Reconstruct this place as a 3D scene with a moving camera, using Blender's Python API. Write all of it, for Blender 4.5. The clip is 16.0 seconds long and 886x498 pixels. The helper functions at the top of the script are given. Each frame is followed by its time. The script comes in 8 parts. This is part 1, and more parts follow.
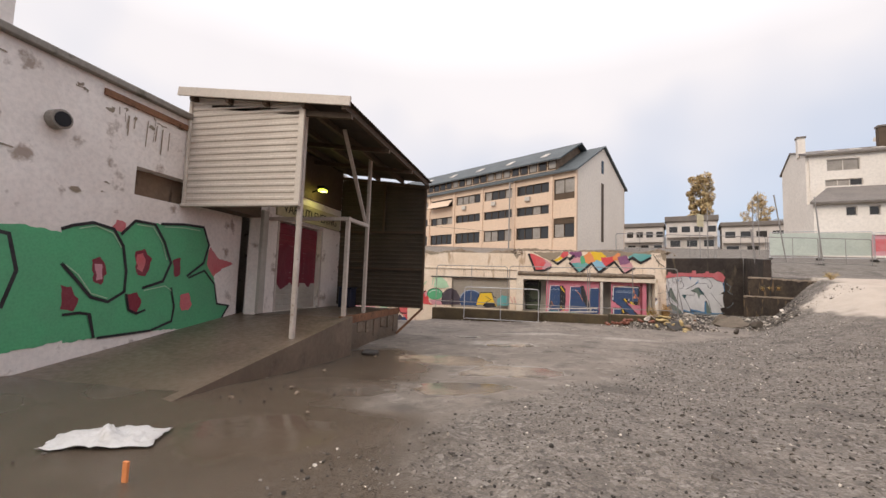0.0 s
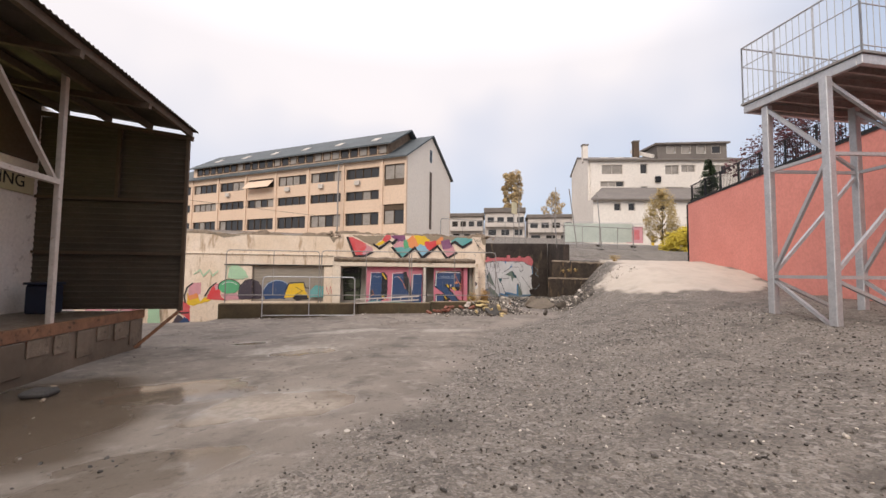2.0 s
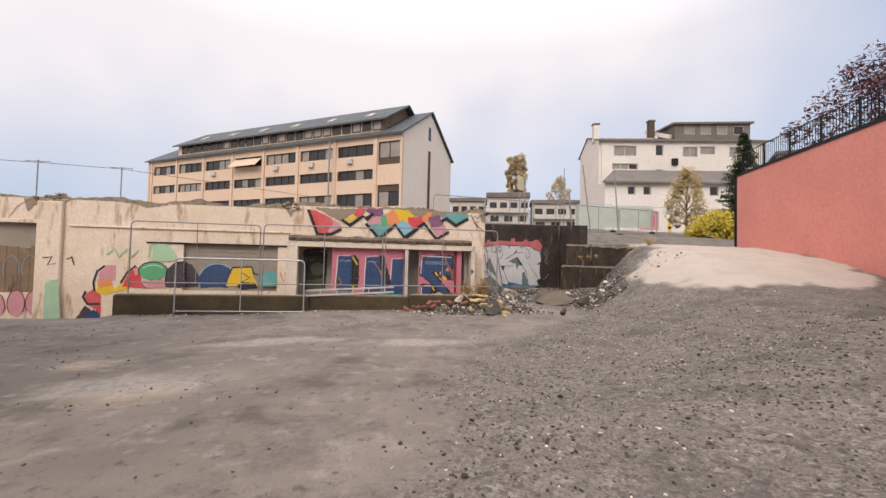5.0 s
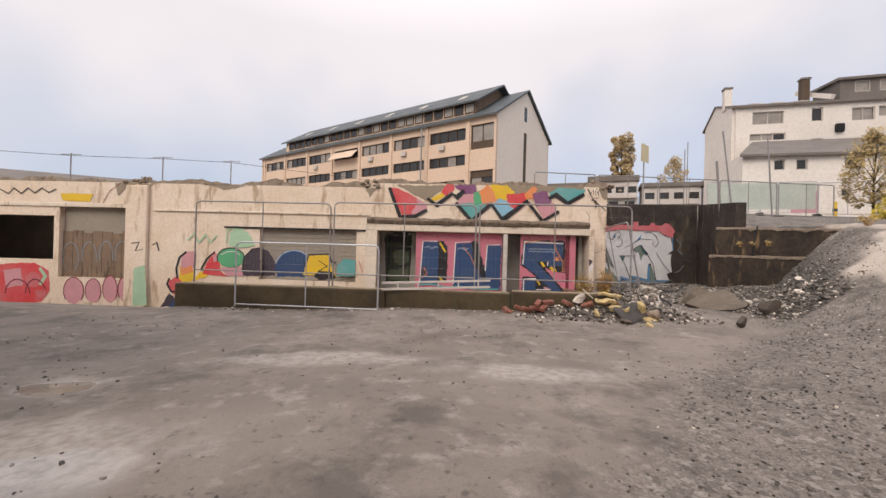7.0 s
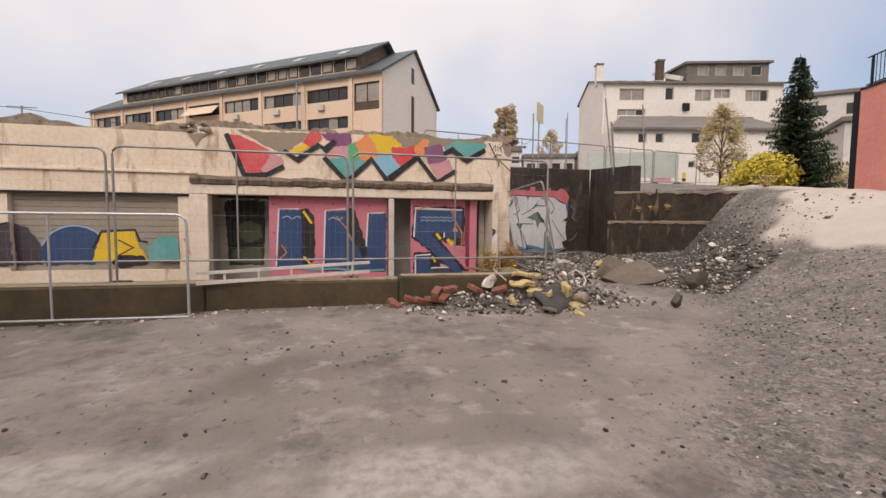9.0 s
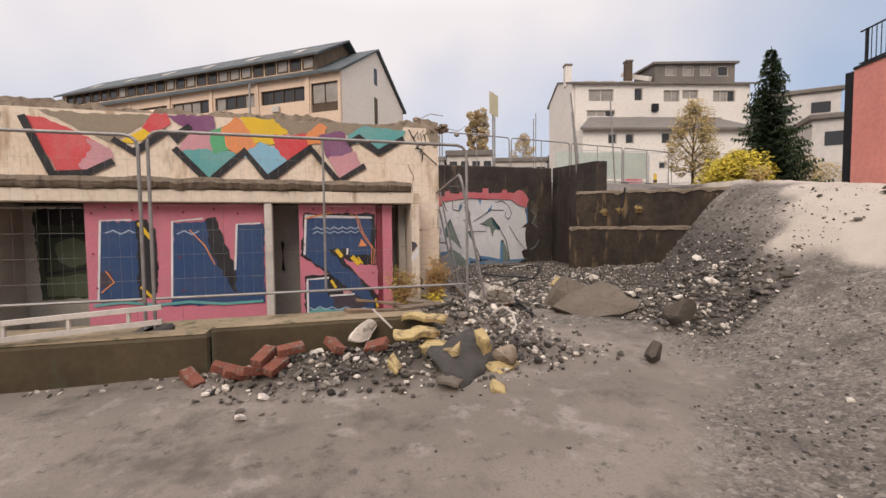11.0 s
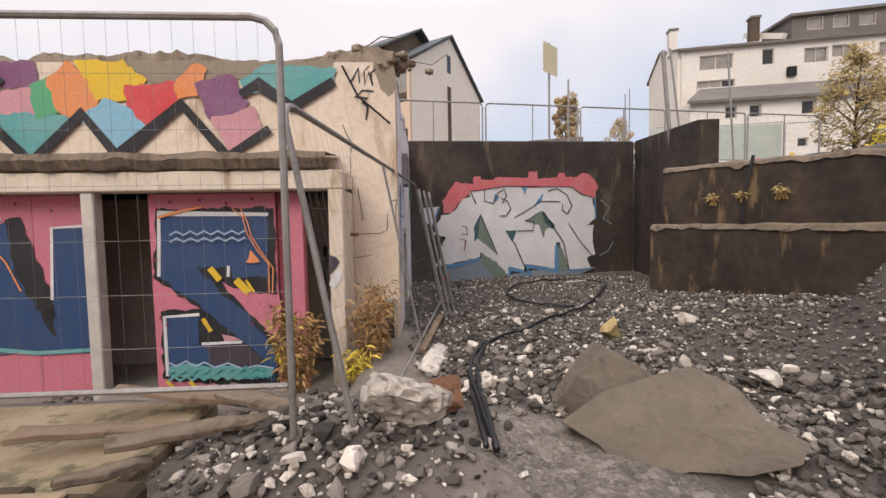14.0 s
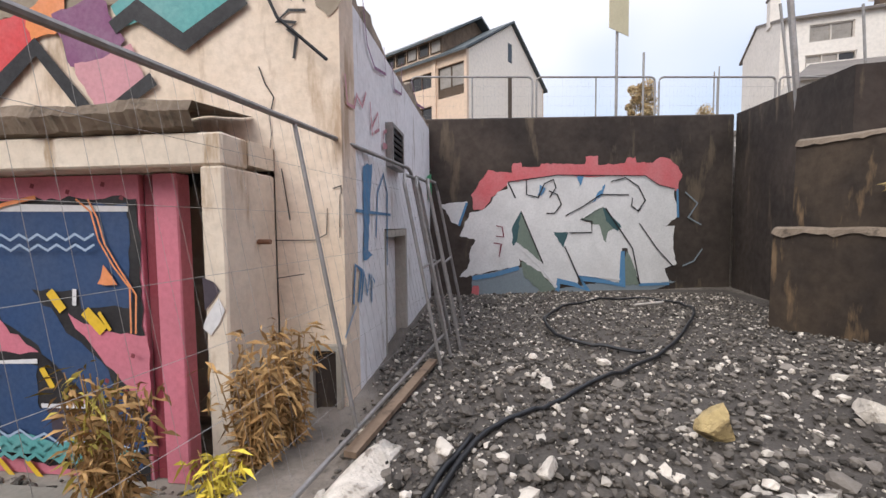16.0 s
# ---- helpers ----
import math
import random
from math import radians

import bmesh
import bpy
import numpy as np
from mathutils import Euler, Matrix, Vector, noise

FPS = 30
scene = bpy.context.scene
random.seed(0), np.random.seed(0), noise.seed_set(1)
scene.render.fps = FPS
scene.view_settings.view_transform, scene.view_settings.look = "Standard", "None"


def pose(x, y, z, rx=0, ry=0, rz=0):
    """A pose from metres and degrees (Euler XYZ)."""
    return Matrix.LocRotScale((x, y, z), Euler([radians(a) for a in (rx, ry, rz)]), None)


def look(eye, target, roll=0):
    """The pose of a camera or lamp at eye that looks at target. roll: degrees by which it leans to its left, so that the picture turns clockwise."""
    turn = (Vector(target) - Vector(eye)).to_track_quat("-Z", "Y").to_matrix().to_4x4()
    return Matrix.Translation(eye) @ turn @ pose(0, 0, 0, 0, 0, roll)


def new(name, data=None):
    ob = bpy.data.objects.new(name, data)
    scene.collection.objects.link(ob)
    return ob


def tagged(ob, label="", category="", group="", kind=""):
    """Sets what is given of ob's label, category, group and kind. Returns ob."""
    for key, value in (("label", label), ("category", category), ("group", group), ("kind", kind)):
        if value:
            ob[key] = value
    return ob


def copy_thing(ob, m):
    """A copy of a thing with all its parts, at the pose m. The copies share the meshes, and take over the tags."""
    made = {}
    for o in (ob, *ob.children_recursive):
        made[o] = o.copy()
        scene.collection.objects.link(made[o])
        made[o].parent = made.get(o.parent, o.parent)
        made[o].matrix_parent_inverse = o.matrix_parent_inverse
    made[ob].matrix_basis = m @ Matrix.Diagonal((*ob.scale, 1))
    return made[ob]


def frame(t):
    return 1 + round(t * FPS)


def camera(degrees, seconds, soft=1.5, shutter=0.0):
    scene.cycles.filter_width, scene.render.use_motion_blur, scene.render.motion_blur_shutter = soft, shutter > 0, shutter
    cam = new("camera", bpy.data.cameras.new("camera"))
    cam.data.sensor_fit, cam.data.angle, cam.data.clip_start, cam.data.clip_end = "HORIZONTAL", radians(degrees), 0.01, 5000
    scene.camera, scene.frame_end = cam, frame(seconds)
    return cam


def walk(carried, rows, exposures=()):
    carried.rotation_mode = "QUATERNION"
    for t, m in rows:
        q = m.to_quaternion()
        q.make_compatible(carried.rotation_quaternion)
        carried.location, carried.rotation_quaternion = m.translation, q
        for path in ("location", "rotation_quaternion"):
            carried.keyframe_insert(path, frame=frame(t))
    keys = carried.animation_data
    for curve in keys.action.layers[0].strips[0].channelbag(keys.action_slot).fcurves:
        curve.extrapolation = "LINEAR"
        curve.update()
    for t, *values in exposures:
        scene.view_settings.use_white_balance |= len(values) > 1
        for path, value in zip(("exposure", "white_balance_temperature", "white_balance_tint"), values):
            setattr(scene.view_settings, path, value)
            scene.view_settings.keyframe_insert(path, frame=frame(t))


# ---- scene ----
cam = camera(94.2, 16.0)
PATH = [
    (0, (-0.441, -1.735, 1.352), (-0.879, 0.210, 1.512), 2.0),
    (0.5, (-0.223, -0.972, 1.360), (-0.438, 1.010, 1.523), 1.8),
    (1, (-0.083, -0.205, 1.364), (-0.076, 1.790, 1.512), 1.5),
    (1.5, (0.128, 0.514, 1.354), (0.342, 2.496, 1.506), 0.8),
    (2, (0.334, 1.210, 1.335), (0.684, 3.175, 1.456), 0.6),
    (2.5, (0.609, 1.983, 1.368), (1.050, 3.932, 1.457), 0.5),
    (3, (0.881, 2.749, 1.365), (1.316, 4.699, 1.434), 0.6),
    (3.5, (1.117, 3.548, 1.315), (1.546, 5.501, 1.352), 0.7),
    (6, (1.918, 7.261, 1.154), (2.040, 9.256, 1.226), 1.6),
    (6.5, (1.878, 8.144, 1.101), (1.834, 10.143, 1.134), 1.3),
    (7, (1.823, 8.872, 1.087), (1.720, 10.870, 1.092), 1.6),
    (7.5, (1.851, 9.608, 1.103), (1.801, 11.607, 1.058), 1.8),
    (8, (1.885, 10.369, 1.080), (1.966, 12.365, 0.990), 1.5),
    (8.5, (2.027, 11.129, 1.053), (2.292, 13.108, 0.954), 0.9),
    (9, (2.230, 11.889, 1.059), (2.653, 13.840, 0.933), 0.5),
    (9.5, (2.678, 12.627, 1.068), (3.164, 14.563, 0.945), 0.4),
    (10, (3.238, 13.228, 1.097), (3.829, 15.134, 0.972), 0.5),
    (12.5, (5.740, 15.638, 1.218), (5.999, 17.620, 1.167), -2.3),
    (13, (6.214, 16.205, 1.218), (6.395, 18.195, 1.134), -2.0),
    (13.5, (6.652, 16.901, 1.230), (6.809, 18.893, 1.143), -1.8),
    (14, (6.955, 17.626, 1.235), (7.045, 19.621, 1.123), -1.0),
    (14.5, (7.229, 18.369, 1.225), (7.331, 20.363, 1.109), -0.3),
    (15, (7.469, 19.008, 1.229), (7.473, 21.005, 1.113), 0.2),
    (15.5, (7.626, 19.547, 1.261), (7.547, 21.543, 1.161), 0.2),
    (16, (7.782, 19.828, 1.268), (7.566, 21.812, 1.149), -0.6),
]
walk(cam, [(t, look(eye, target, roll)) for t, eye, target, roll in PATH],
     exposures=[(0, 0.03, 6750, 10), (3.5, 0.06, 6750, 12), (6, -0.04, 6750, 12), (10, -0.09, 6850, 12), (13, -0.06, 6850, 12), (16, 0.21, 6150, 8)])

# ---- world and light ----
world = bpy.data.worlds.new("overcast_sky")
scene.world = world
world.use_nodes = True
wn, wl = world.node_tree.nodes, world.node_tree.links
wn.clear()
w_out = wn.new("ShaderNodeOutputWorld")
w_bg = wn.new("ShaderNodeBackground")
w_sky = wn.new("ShaderNodeTexSky")
w_sky.sky_type, w_sky.sun_disc = "NISHITA", False
w_sky.sun_elevation, w_sky.sun_rotation = radians(39), radians(208)
w_dim = wn.new("ShaderNodeVectorMath")
w_dim.operation = "SCALE"
w_dim.inputs[3].default_value = 0.13
w_noise = wn.new("ShaderNodeTexNoise")
w_noise.inputs["Scale"].default_value, w_noise.inputs["Detail"].default_value = 1.7, 3
w_noise.inputs["Roughness"].default_value = 0.5
w_ramp = wn.new("ShaderNodeValToRGB")
w_ramp.color_ramp.elements[0].position, w_ramp.color_ramp.elements[0].color = 0.2, (0.75, 0.75, 0.75, 1)
w_ramp.color_ramp.elements[1].position, w_ramp.color_ramp.elements[1].color = 0.7, (0.98, 0.98, 0.98, 1)
w_tone = wn.new("ShaderNodeValToRGB")
w_tone.color_ramp.elements[0].position, w_tone.color_ramp.elements[0].color = 0.14, (0.42, 0.56, 0.80, 1)
w_tone.color_ramp.elements[1].position, w_tone.color_ramp.elements[1].color = 0.62, (0.955, 0.925, 0.965, 1)
w_mix = wn.new("ShaderNodeMix")
w_mix.data_type = "RGBA"
wl.new(w_sky.outputs[0], w_dim.inputs[0])
w_dir = wn.new("ShaderNodeTexCoord")
w_sep = wn.new("ShaderNodeSeparateXYZ")
w_thin = wn.new("ShaderNodeMapRange")  # clouds thin out towards the horizon
w_thin.inputs[1].default_value, w_thin.inputs[2].default_value, w_thin.inputs[3].default_value, w_thin.inputs[4].default_value = 0.0, 0.55, -0.26, 0.12
w_sum = wn.new("ShaderNodeMath")
wl.new(w_dir.outputs["Generated"], w_sep.inputs[0])
wl.new(w_sep.outputs["Z"], w_thin.inputs[0])
w_break = wn.new("ShaderNodeMath")  # the cover breaks towards the east
w_break.operation = "MULTIPLY_ADD"
w_break.inputs[1].default_value = -0.13
wl.new(w_sep.outputs["X"], w_break.inputs[0])
wl.new(w_thin.outputs[0], w_break.inputs[2])
wl.new(w_break.outputs[0], w_sum.inputs[0])
wl.new(w_noise.outputs["Fac"], w_sum.inputs[1])
wl.new(w_sum.outputs[0], w_ramp.inputs[0])
wl.new(w_sum.outputs[0], w_tone.inputs[0])
wl.new(w_ramp.outputs[0], w_mix.inputs[0])
wl.new(w_dim.outputs[0], w_mix.inputs[6])
wl.new(w_tone.outputs[0], w_mix.inputs[7])
wl.new(w_mix.outputs[2], w_bg.inputs[0])
w_zenith = wn.new("ShaderNodeMapRange")  # an overcast sky is brightest overhead
w_zenith.inputs[1].default_value, w_zenith.inputs[2].default_value, w_zenith.inputs[3].default_value, w_zenith.inputs[4].default_value = 0.45, 1.0, 1.0, 2.1
wl.new(w_sep.outputs["Z"], w_zenith.inputs[0])
wl.new(w_zenith.outputs[0], w_bg.inputs[1])
wl.new(w_bg.outputs[0], w_out.inputs[0])
sun_data = bpy.data.lights.new("sun", "SUN")
sun_data.energy, sun_data.angle, sun_data.color = 1.8, radians(35), (1, 0.92, 0.82)
sun = new("sun", sun_data)
sun.matrix_world = look((-28, -38, 48), (0, 15, 0))


# ---- materials ----
MATS = {}


def material(name, base, other=None, rough=0.85, metal=0.0, scale=2.0, fine=30.0, bump=0.3, mix=0.5, bump_scale=None, spec=0.3, dirt=None, dirt_at=0.58, streak=False, random=0.0):
    """A weathered surface: two tones in blotches, fine grain, a stain colour, fine relief."""
    m = bpy.data.materials.new(name)
    m.use_nodes = True
    nodes, links = m.node_tree.nodes, m.node_tree.links
    b = nodes["Principled BSDF"]
    b.inputs["Roughness"].default_value, b.inputs["Metallic"].default_value = rough, metal
    b.inputs["Specular IOR Level"].default_value = spec
    tc = nodes.new("ShaderNodeTexCoord")
    mp = nodes.new("ShaderNodeMapping")
    links.new(tc.outputs["Object"], mp.inputs[0])
    runs = nodes.new("ShaderNodeMapping")
    links.new(tc.outputs["Object"], runs.inputs[0])
    if streak:
        runs.inputs["Scale"].default_value = (1.3, 1.3, 0.3)
    def noise_node(s, detail):
        n = nodes.new("ShaderNodeTexNoise")
        n.inputs["Scale"].default_value, n.inputs["Detail"].default_value = s, detail
        n.inputs["Roughness"].default_value = 0.6
        links.new(mp.outputs[0], n.inputs["Vector"])
        return n
    def mixed(fac, a, c):
        x = nodes.new("ShaderNodeMix")
        x.data_type = "RGBA"
        links.new(fac, x.inputs[0])
        for v, k in ((a, 6), (c, 7)):
            if isinstance(v, tuple):
                x.inputs[k].default_value = (*v, 1)
            else:
                links.new(v, x.inputs[k])
        return x.outputs[2]
    def ramp(src, lo, hi, top=1.0):
        r = nodes.new("ShaderNodeMapRange")
        r.inputs[1].default_value, r.inputs[2].default_value, r.inputs[4].default_value = lo, hi, top
        links.new(src, r.inputs[0])
        return r.outputs[0]
    other = other or tuple(c * 0.75 for c in base)
    large = noise_node(scale, 5)
    small = noise_node(fine, 4)
    col = mixed(ramp(large.outputs["Fac"], 0.35, 0.65, mix * 2 if mix < 0.5 else 1.0), base, other)
    col = mixed(ramp(small.outputs["Fac"], 0.4, 0.75, 0.35), col, tuple(c * 0.55 for c in base))
    if dirt:
        third = noise_node(scale * 1.9 + 0.37, 6)
        links.new(runs.outputs[0], third.inputs["Vector"])
        col = mixed(ramp(third.outputs["Fac"], dirt_at, dirt_at + 0.09, 0.85), col, dirt)
    if random:
        info = nodes.new("ShaderNodeNewGeometry")
        hue = nodes.new("ShaderNodeHueSaturation")
        links.new(ramp(info.outputs["Random Per Island"], 0, 1, 2 * random), hue.inputs["Value"])
        add = nodes.new("ShaderNodeMath")
        add.inputs[1].default_value = 1 - random
        links.new(hue.inputs["Value"].links[0].from_socket, add.inputs[0])
        links.new(add.outputs[0], hue.inputs["Value"])
        links.new(col, hue.inputs["Color"])
        col = hue.outputs[0]
    links.new(col, b.inputs["Base Color"])
    rr = ramp(small.outputs["Fac"], 0.3, 0.7)
    sc = nodes.new("ShaderNodeMath")
    sc.operation = "MULTIPLY_ADD"
    sc.inputs[1].default_value, sc.inputs[2].default_value = 0.2, rough - 0.1
    links.new(rr, sc.inputs[0])
    links.new(sc.outputs[0], b.inputs["Roughness"])
    if bump:
        bn = nodes.new("ShaderNodeBump")
        bn.inputs["Strength"].default_value, bn.inputs["Distance"].default_value = bump, 0.02
        src = noise_node(bump_scale or fine * 1.3, 6)
        links.new(src.outputs["Fac"], bn.inputs["Height"])
        links.new(bn.outputs[0], b.inputs["Normal"])
    MATS[name] = m
    return m


cream = material("cream_plaster", (0.72, 0.58, 0.44), (0.78, 0.66, 0.54), scale=0.9, fine=14, dirt=(0.40, 0.28, 0.18), dirt_at=0.58, streak=True)
cream_frame = material("cream_frame", (0.76, 0.66, 0.54), (0.66, 0.56, 0.45), scale=1.6, fine=18, dirt=(0.38, 0.27, 0.17), dirt_at=0.57, streak=True)
white_wall = material("white_plaster", (0.82, 0.76, 0.70), (0.74, 0.67, 0.61), scale=0.9, fine=12, dirt=(0.3, 0.23, 0.18), dirt_at=0.59)
pale_side = material("pale_plaster", (0.82, 0.80, 0.81), (0.75, 0.73, 0.73), scale=1.1, fine=14, dirt=(0.4, 0.35, 0.3), dirt_at=0.6, streak=True)
grey_wall = material("grey_render", (0.48, 0.44, 0.38), (0.36, 0.33, 0.28), scale=1.2, fine=20, streak=True)
wet_concrete = material("wet_brown_concrete", (0.17, 0.126, 0.09), (0.105, 0.077, 0.054), rough=0.4, scale=0.7, fine=9, dirt=(0.075, 0.055, 0.038), dirt_at=0.58, bump=0.2, spec=0.5)
concrete = material("concrete", (0.30, 0.27, 0.23), (0.21, 0.19, 0.16), scale=1.0, fine=16, dirt=(0.10, 0.09, 0.06), dirt_at=0.6)
# Kerb sides and studs are much darker than the capping and terrace top.
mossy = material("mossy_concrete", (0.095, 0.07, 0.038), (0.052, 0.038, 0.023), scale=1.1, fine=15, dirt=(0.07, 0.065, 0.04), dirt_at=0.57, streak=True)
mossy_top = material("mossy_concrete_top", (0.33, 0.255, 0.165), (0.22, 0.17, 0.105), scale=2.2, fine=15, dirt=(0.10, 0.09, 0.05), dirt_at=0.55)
dark_wall = material("stained_dark_concrete", (0.036, 0.028, 0.024), (0.07, 0.054, 0.044), scale=0.9, fine=7, dirt=(0.13, 0.1, 0.07), dirt_at=0.565, streak=True)
block_mat = material("tarred_block", (0.034, 0.026, 0.021), (0.08, 0.058, 0.04), scale=1.3, fine=8, dirt=(0.22, 0.145, 0.08), dirt_at=0.56, streak=True)
ledge_mat = material("crumbling_ledge", (0.24, 0.185, 0.135), (0.14, 0.105, 0.075), scale=3, fine=20, dirt=(0.09, 0.07, 0.05), dirt_at=0.56, bump=0.7)
rubble_mat = material("broken_masonry", (0.34, 0.27, 0.2), (0.2, 0.15, 0.11), scale=4, fine=22, dirt=(0.1, 0.08, 0.06), dirt_at=0.55, bump=0.8)
red_plaster = material("salmon_plaster", (0.78, 0.305, 0.25), (0.72, 0.27, 0.22), scale=0.5, fine=9, bump=0.15)
dark_metal = material("black_painted_steel", (0.02, 0.02, 0.022), rough=0.5, metal=0.3, scale=4, bump=0.05)
galv = material("galvanised_steel", (0.52, 0.52, 0.53), (0.44, 0.44, 0.46), rough=0.5, metal=0.55, scale=5, fine=25, bump=0.05)
galv_dull = material("dull_galvanised_tube", (0.34, 0.32, 0.31), (0.26, 0.24, 0.22), rough=0.55, metal=0.5, scale=6, fine=30, bump=0.05)
white_sheet = material("cream_sheet_metal", (0.66, 0.58, 0.49), (0.58, 0.5, 0.42), rough=0.55, scale=1.2, fine=20, dirt=(0.36, 0.25, 0.16), dirt_at=0.68, bump=0.05)
brown_sheet = material("brown_sheet_metal", (0.085, 0.066, 0.048), (0.062, 0.048, 0.036), rough=0.55, scale=1.2, fine=20, bump=0.06)
post_paint = material("worn_white_paint", (0.56, 0.49, 0.43), (0.46, 0.39, 0.33), rough=0.6, scale=3, fine=18, dirt=(0.2, 0.12, 0.07), dirt_at=0.64)
rust = material("rusty_steel", (0.17, 0.085, 0.05), (0.26, 0.13, 0.07), rough=0.8, scale=3, fine=25, dirt=(0.05, 0.03, 0.02))
apt_wall = material("peach_render", (0.71, 0.535, 0.40), (0.66, 0.49, 0.365), scale=0.15, fine=3, bump=0.1)
apt_gable = material("pale_render", (0.84, 0.745, 0.645), (0.79, 0.69, 0.59), scale=0.12, fine=3, bump=0.1)
house_wall = material("white_house_render", (0.80, 0.735, 0.665), (0.73, 0.66, 0.59), scale=0.15, fine=3, bump=0.1)
roof_slate = material("slate_roof", (0.20, 0.172, 0.15), (0.15, 0.13, 0.115), rough=0.7, scale=0.5, fine=6, bump=0.3)
roof_blue = material("grey_green_roof", (0.10, 0.115, 0.12), (0.075, 0.085, 0.09), rough=0.65, scale=0.3, fine=5, bump=0.2)
brown_trim = material("brown_timber", (0.11, 0.075, 0.05), (0.085, 0.058, 0.038), rough=0.75, scale=1, fine=12)
frame_white = material("white_window_frame", (0.62, 0.56, 0.5), rough=0.5, scale=3, bump=0.02)
brick_red = material("red_brick", (0.24, 0.082, 0.052), (0.16, 0.055, 0.038), scale=8, fine=40, dirt=(0.22, 0.17, 0.135), dirt_at=0.52, bump=0.5)
stone_grey = material("grey_stone", (0.165, 0.143, 0.122), (0.095, 0.082, 0.07), scale=5, fine=30, bump=0.6, random=0.75)
dark_rock = material("dark_rock", (0.10, 0.082, 0.066), (0.065, 0.053, 0.043), scale=3, fine=14, bump=0.8)
slab_mat = material("brown_rock_slab", (0.185, 0.152, 0.12), (0.135, 0.11, 0.086), scale=3, fine=14, bump=0.8, dirt=(0.1, 0.08, 0.062), dirt_at=0.58)
pale_stone = material("pale_rubble", (0.70, 0.63, 0.55), (0.48, 0.42, 0.35), scale=6, fine=30, bump=0.8, dirt=(0.2, 0.16, 0.13), dirt_at=0.56, random=0.3)
insul = material("yellow_insulation", (0.58, 0.44, 0.21), (0.42, 0.31, 0.15), scale=6, fine=30, bump=0.9, dirt=(0.2, 0.15, 0.09), dirt_at=0.54)
tar_felt = material("black_roofing_felt", (0.056, 0.051, 0.047), (0.082, 0.075, 0.069), scale=4, fine=30, bump=0.3)
rubber = material("black_rubber_hose", (0.014, 0.014, 0.016), rough=0.45, scale=8, bump=0.05, spec=0.5)
plastic = material("white_plastic", (0.66, 0.64, 0.62), (0.55, 0.53, 0.5), rough=0.35, scale=3, bump=0.5, bump_scale=9, spec=0.5)
sheet_board = material("brown_board", (0.27, 0.19, 0.13), (0.19, 0.13, 0.09), scale=1.4, fine=14, dirt=(0.08, 0.06, 0.045), streak=True)
grey_shutter = material("grey_shutter", (0.33, 0.29, 0.24), (0.28, 0.245, 0.2), scale=1, fine=14, bump=0.1)
bin_mat = material("dark_blue_plastic", (0.02, 0.025, 0.045), rough=0.45, scale=3, bump=0.05)
sign_cream = material("sign_cream", (0.50, 0.44, 0.29), (0.43, 0.38, 0.24), rough=0.6, scale=2, bump=0.05)
sign_yellow = material("faded_yellow_sign", (0.70, 0.62, 0.40), (0.64, 0.56, 0.35), rough=0.5, scale=3, bump=0.03)
fir_mat = material("fir_needles", (0.045, 0.07, 0.036), (0.065, 0.09, 0.045), scale=3, fine=20, bump=0.0, random=0.5)
autumn_mat = material("autumn_leaves", (0.56, 0.42, 0.22), (0.46, 0.33, 0.17), scale=2, fine=10, bump=0.0, random=0.5)
yellow_leaf = material("yellow_leaves", (0.62, 0.47, 0.05), (0.5, 0.4, 0.06), scale=3, fine=12, bump=0.0, random=0.5)
olive_leaf = material("olive_brown_leaves", (0.46, 0.34, 0.14), (0.36, 0.26, 0.11), scale=3, fine=12, bump=0.0, random=0.5)
purple_leaf = material("purple_leaves", (0.085, 0.03, 0.036), (0.11, 0.042, 0.045), scale=3, fine=12, bump=0.0, random=0.5)
dry_leaf = material("dry_brown_leaves", (0.38, 0.23, 0.09), (0.27, 0.155, 0.06), scale=9, fine=30, bump=0.0, random=0.5)
bark = material("bark", (0.09, 0.065, 0.045), scale=6, fine=25, bump=0.6)
# Distance haze is mixed straight into the hill's blue-grey colour.
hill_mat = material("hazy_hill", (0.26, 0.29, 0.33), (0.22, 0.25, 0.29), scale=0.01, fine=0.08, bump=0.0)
mat_white_bld = material("far_white_render", (0.66, 0.6, 0.55), scale=0.2, fine=2, bump=0.0)
PAINT = {"red": (0.62, 0.055, 0.06), "yellow": (0.78, 0.5, 0.03), "purple": (0.2, 0.055, 0.15), "pale_pink": (0.62, 0.3, 0.33), "teal": (0.10, 0.34, 0.33), "green": (0.10, 0.40, 0.19),
         "orange": (0.75, 0.25, 0.07), "sky_blue": (0.22, 0.45, 0.58), "black": (0.018, 0.016, 0.018), "pink": (0.62, 0.19, 0.25), "blue": (0.028, 0.065, 0.16), "white": (0.74, 0.72, 0.72),
         "pale_blue": (0.36, 0.46, 0.6), "dark_green": (0.035, 0.045, 0.022), "dark_purple": (0.06, 0.045, 0.06), "pale_green": (0.4, 0.6, 0.4), "grey_blue": (0.22, 0.26, 0.29), "pink_red": (0.56, 0.12, 0.13),
         "silver": (0.68, 0.66, 0.65), "dark_teal": (0.045, 0.10, 0.11), "dark_red": (0.22, 0.03, 0.045), "tag_blue": (0.10, 0.24, 0.42), "sage": (0.17, 0.21, 0.17), "bare_cement": (0.30, 0.24, 0.17), "olive": (0.11, 0.13, 0.075), "maroon": (0.19, 0.022, 0.04)}
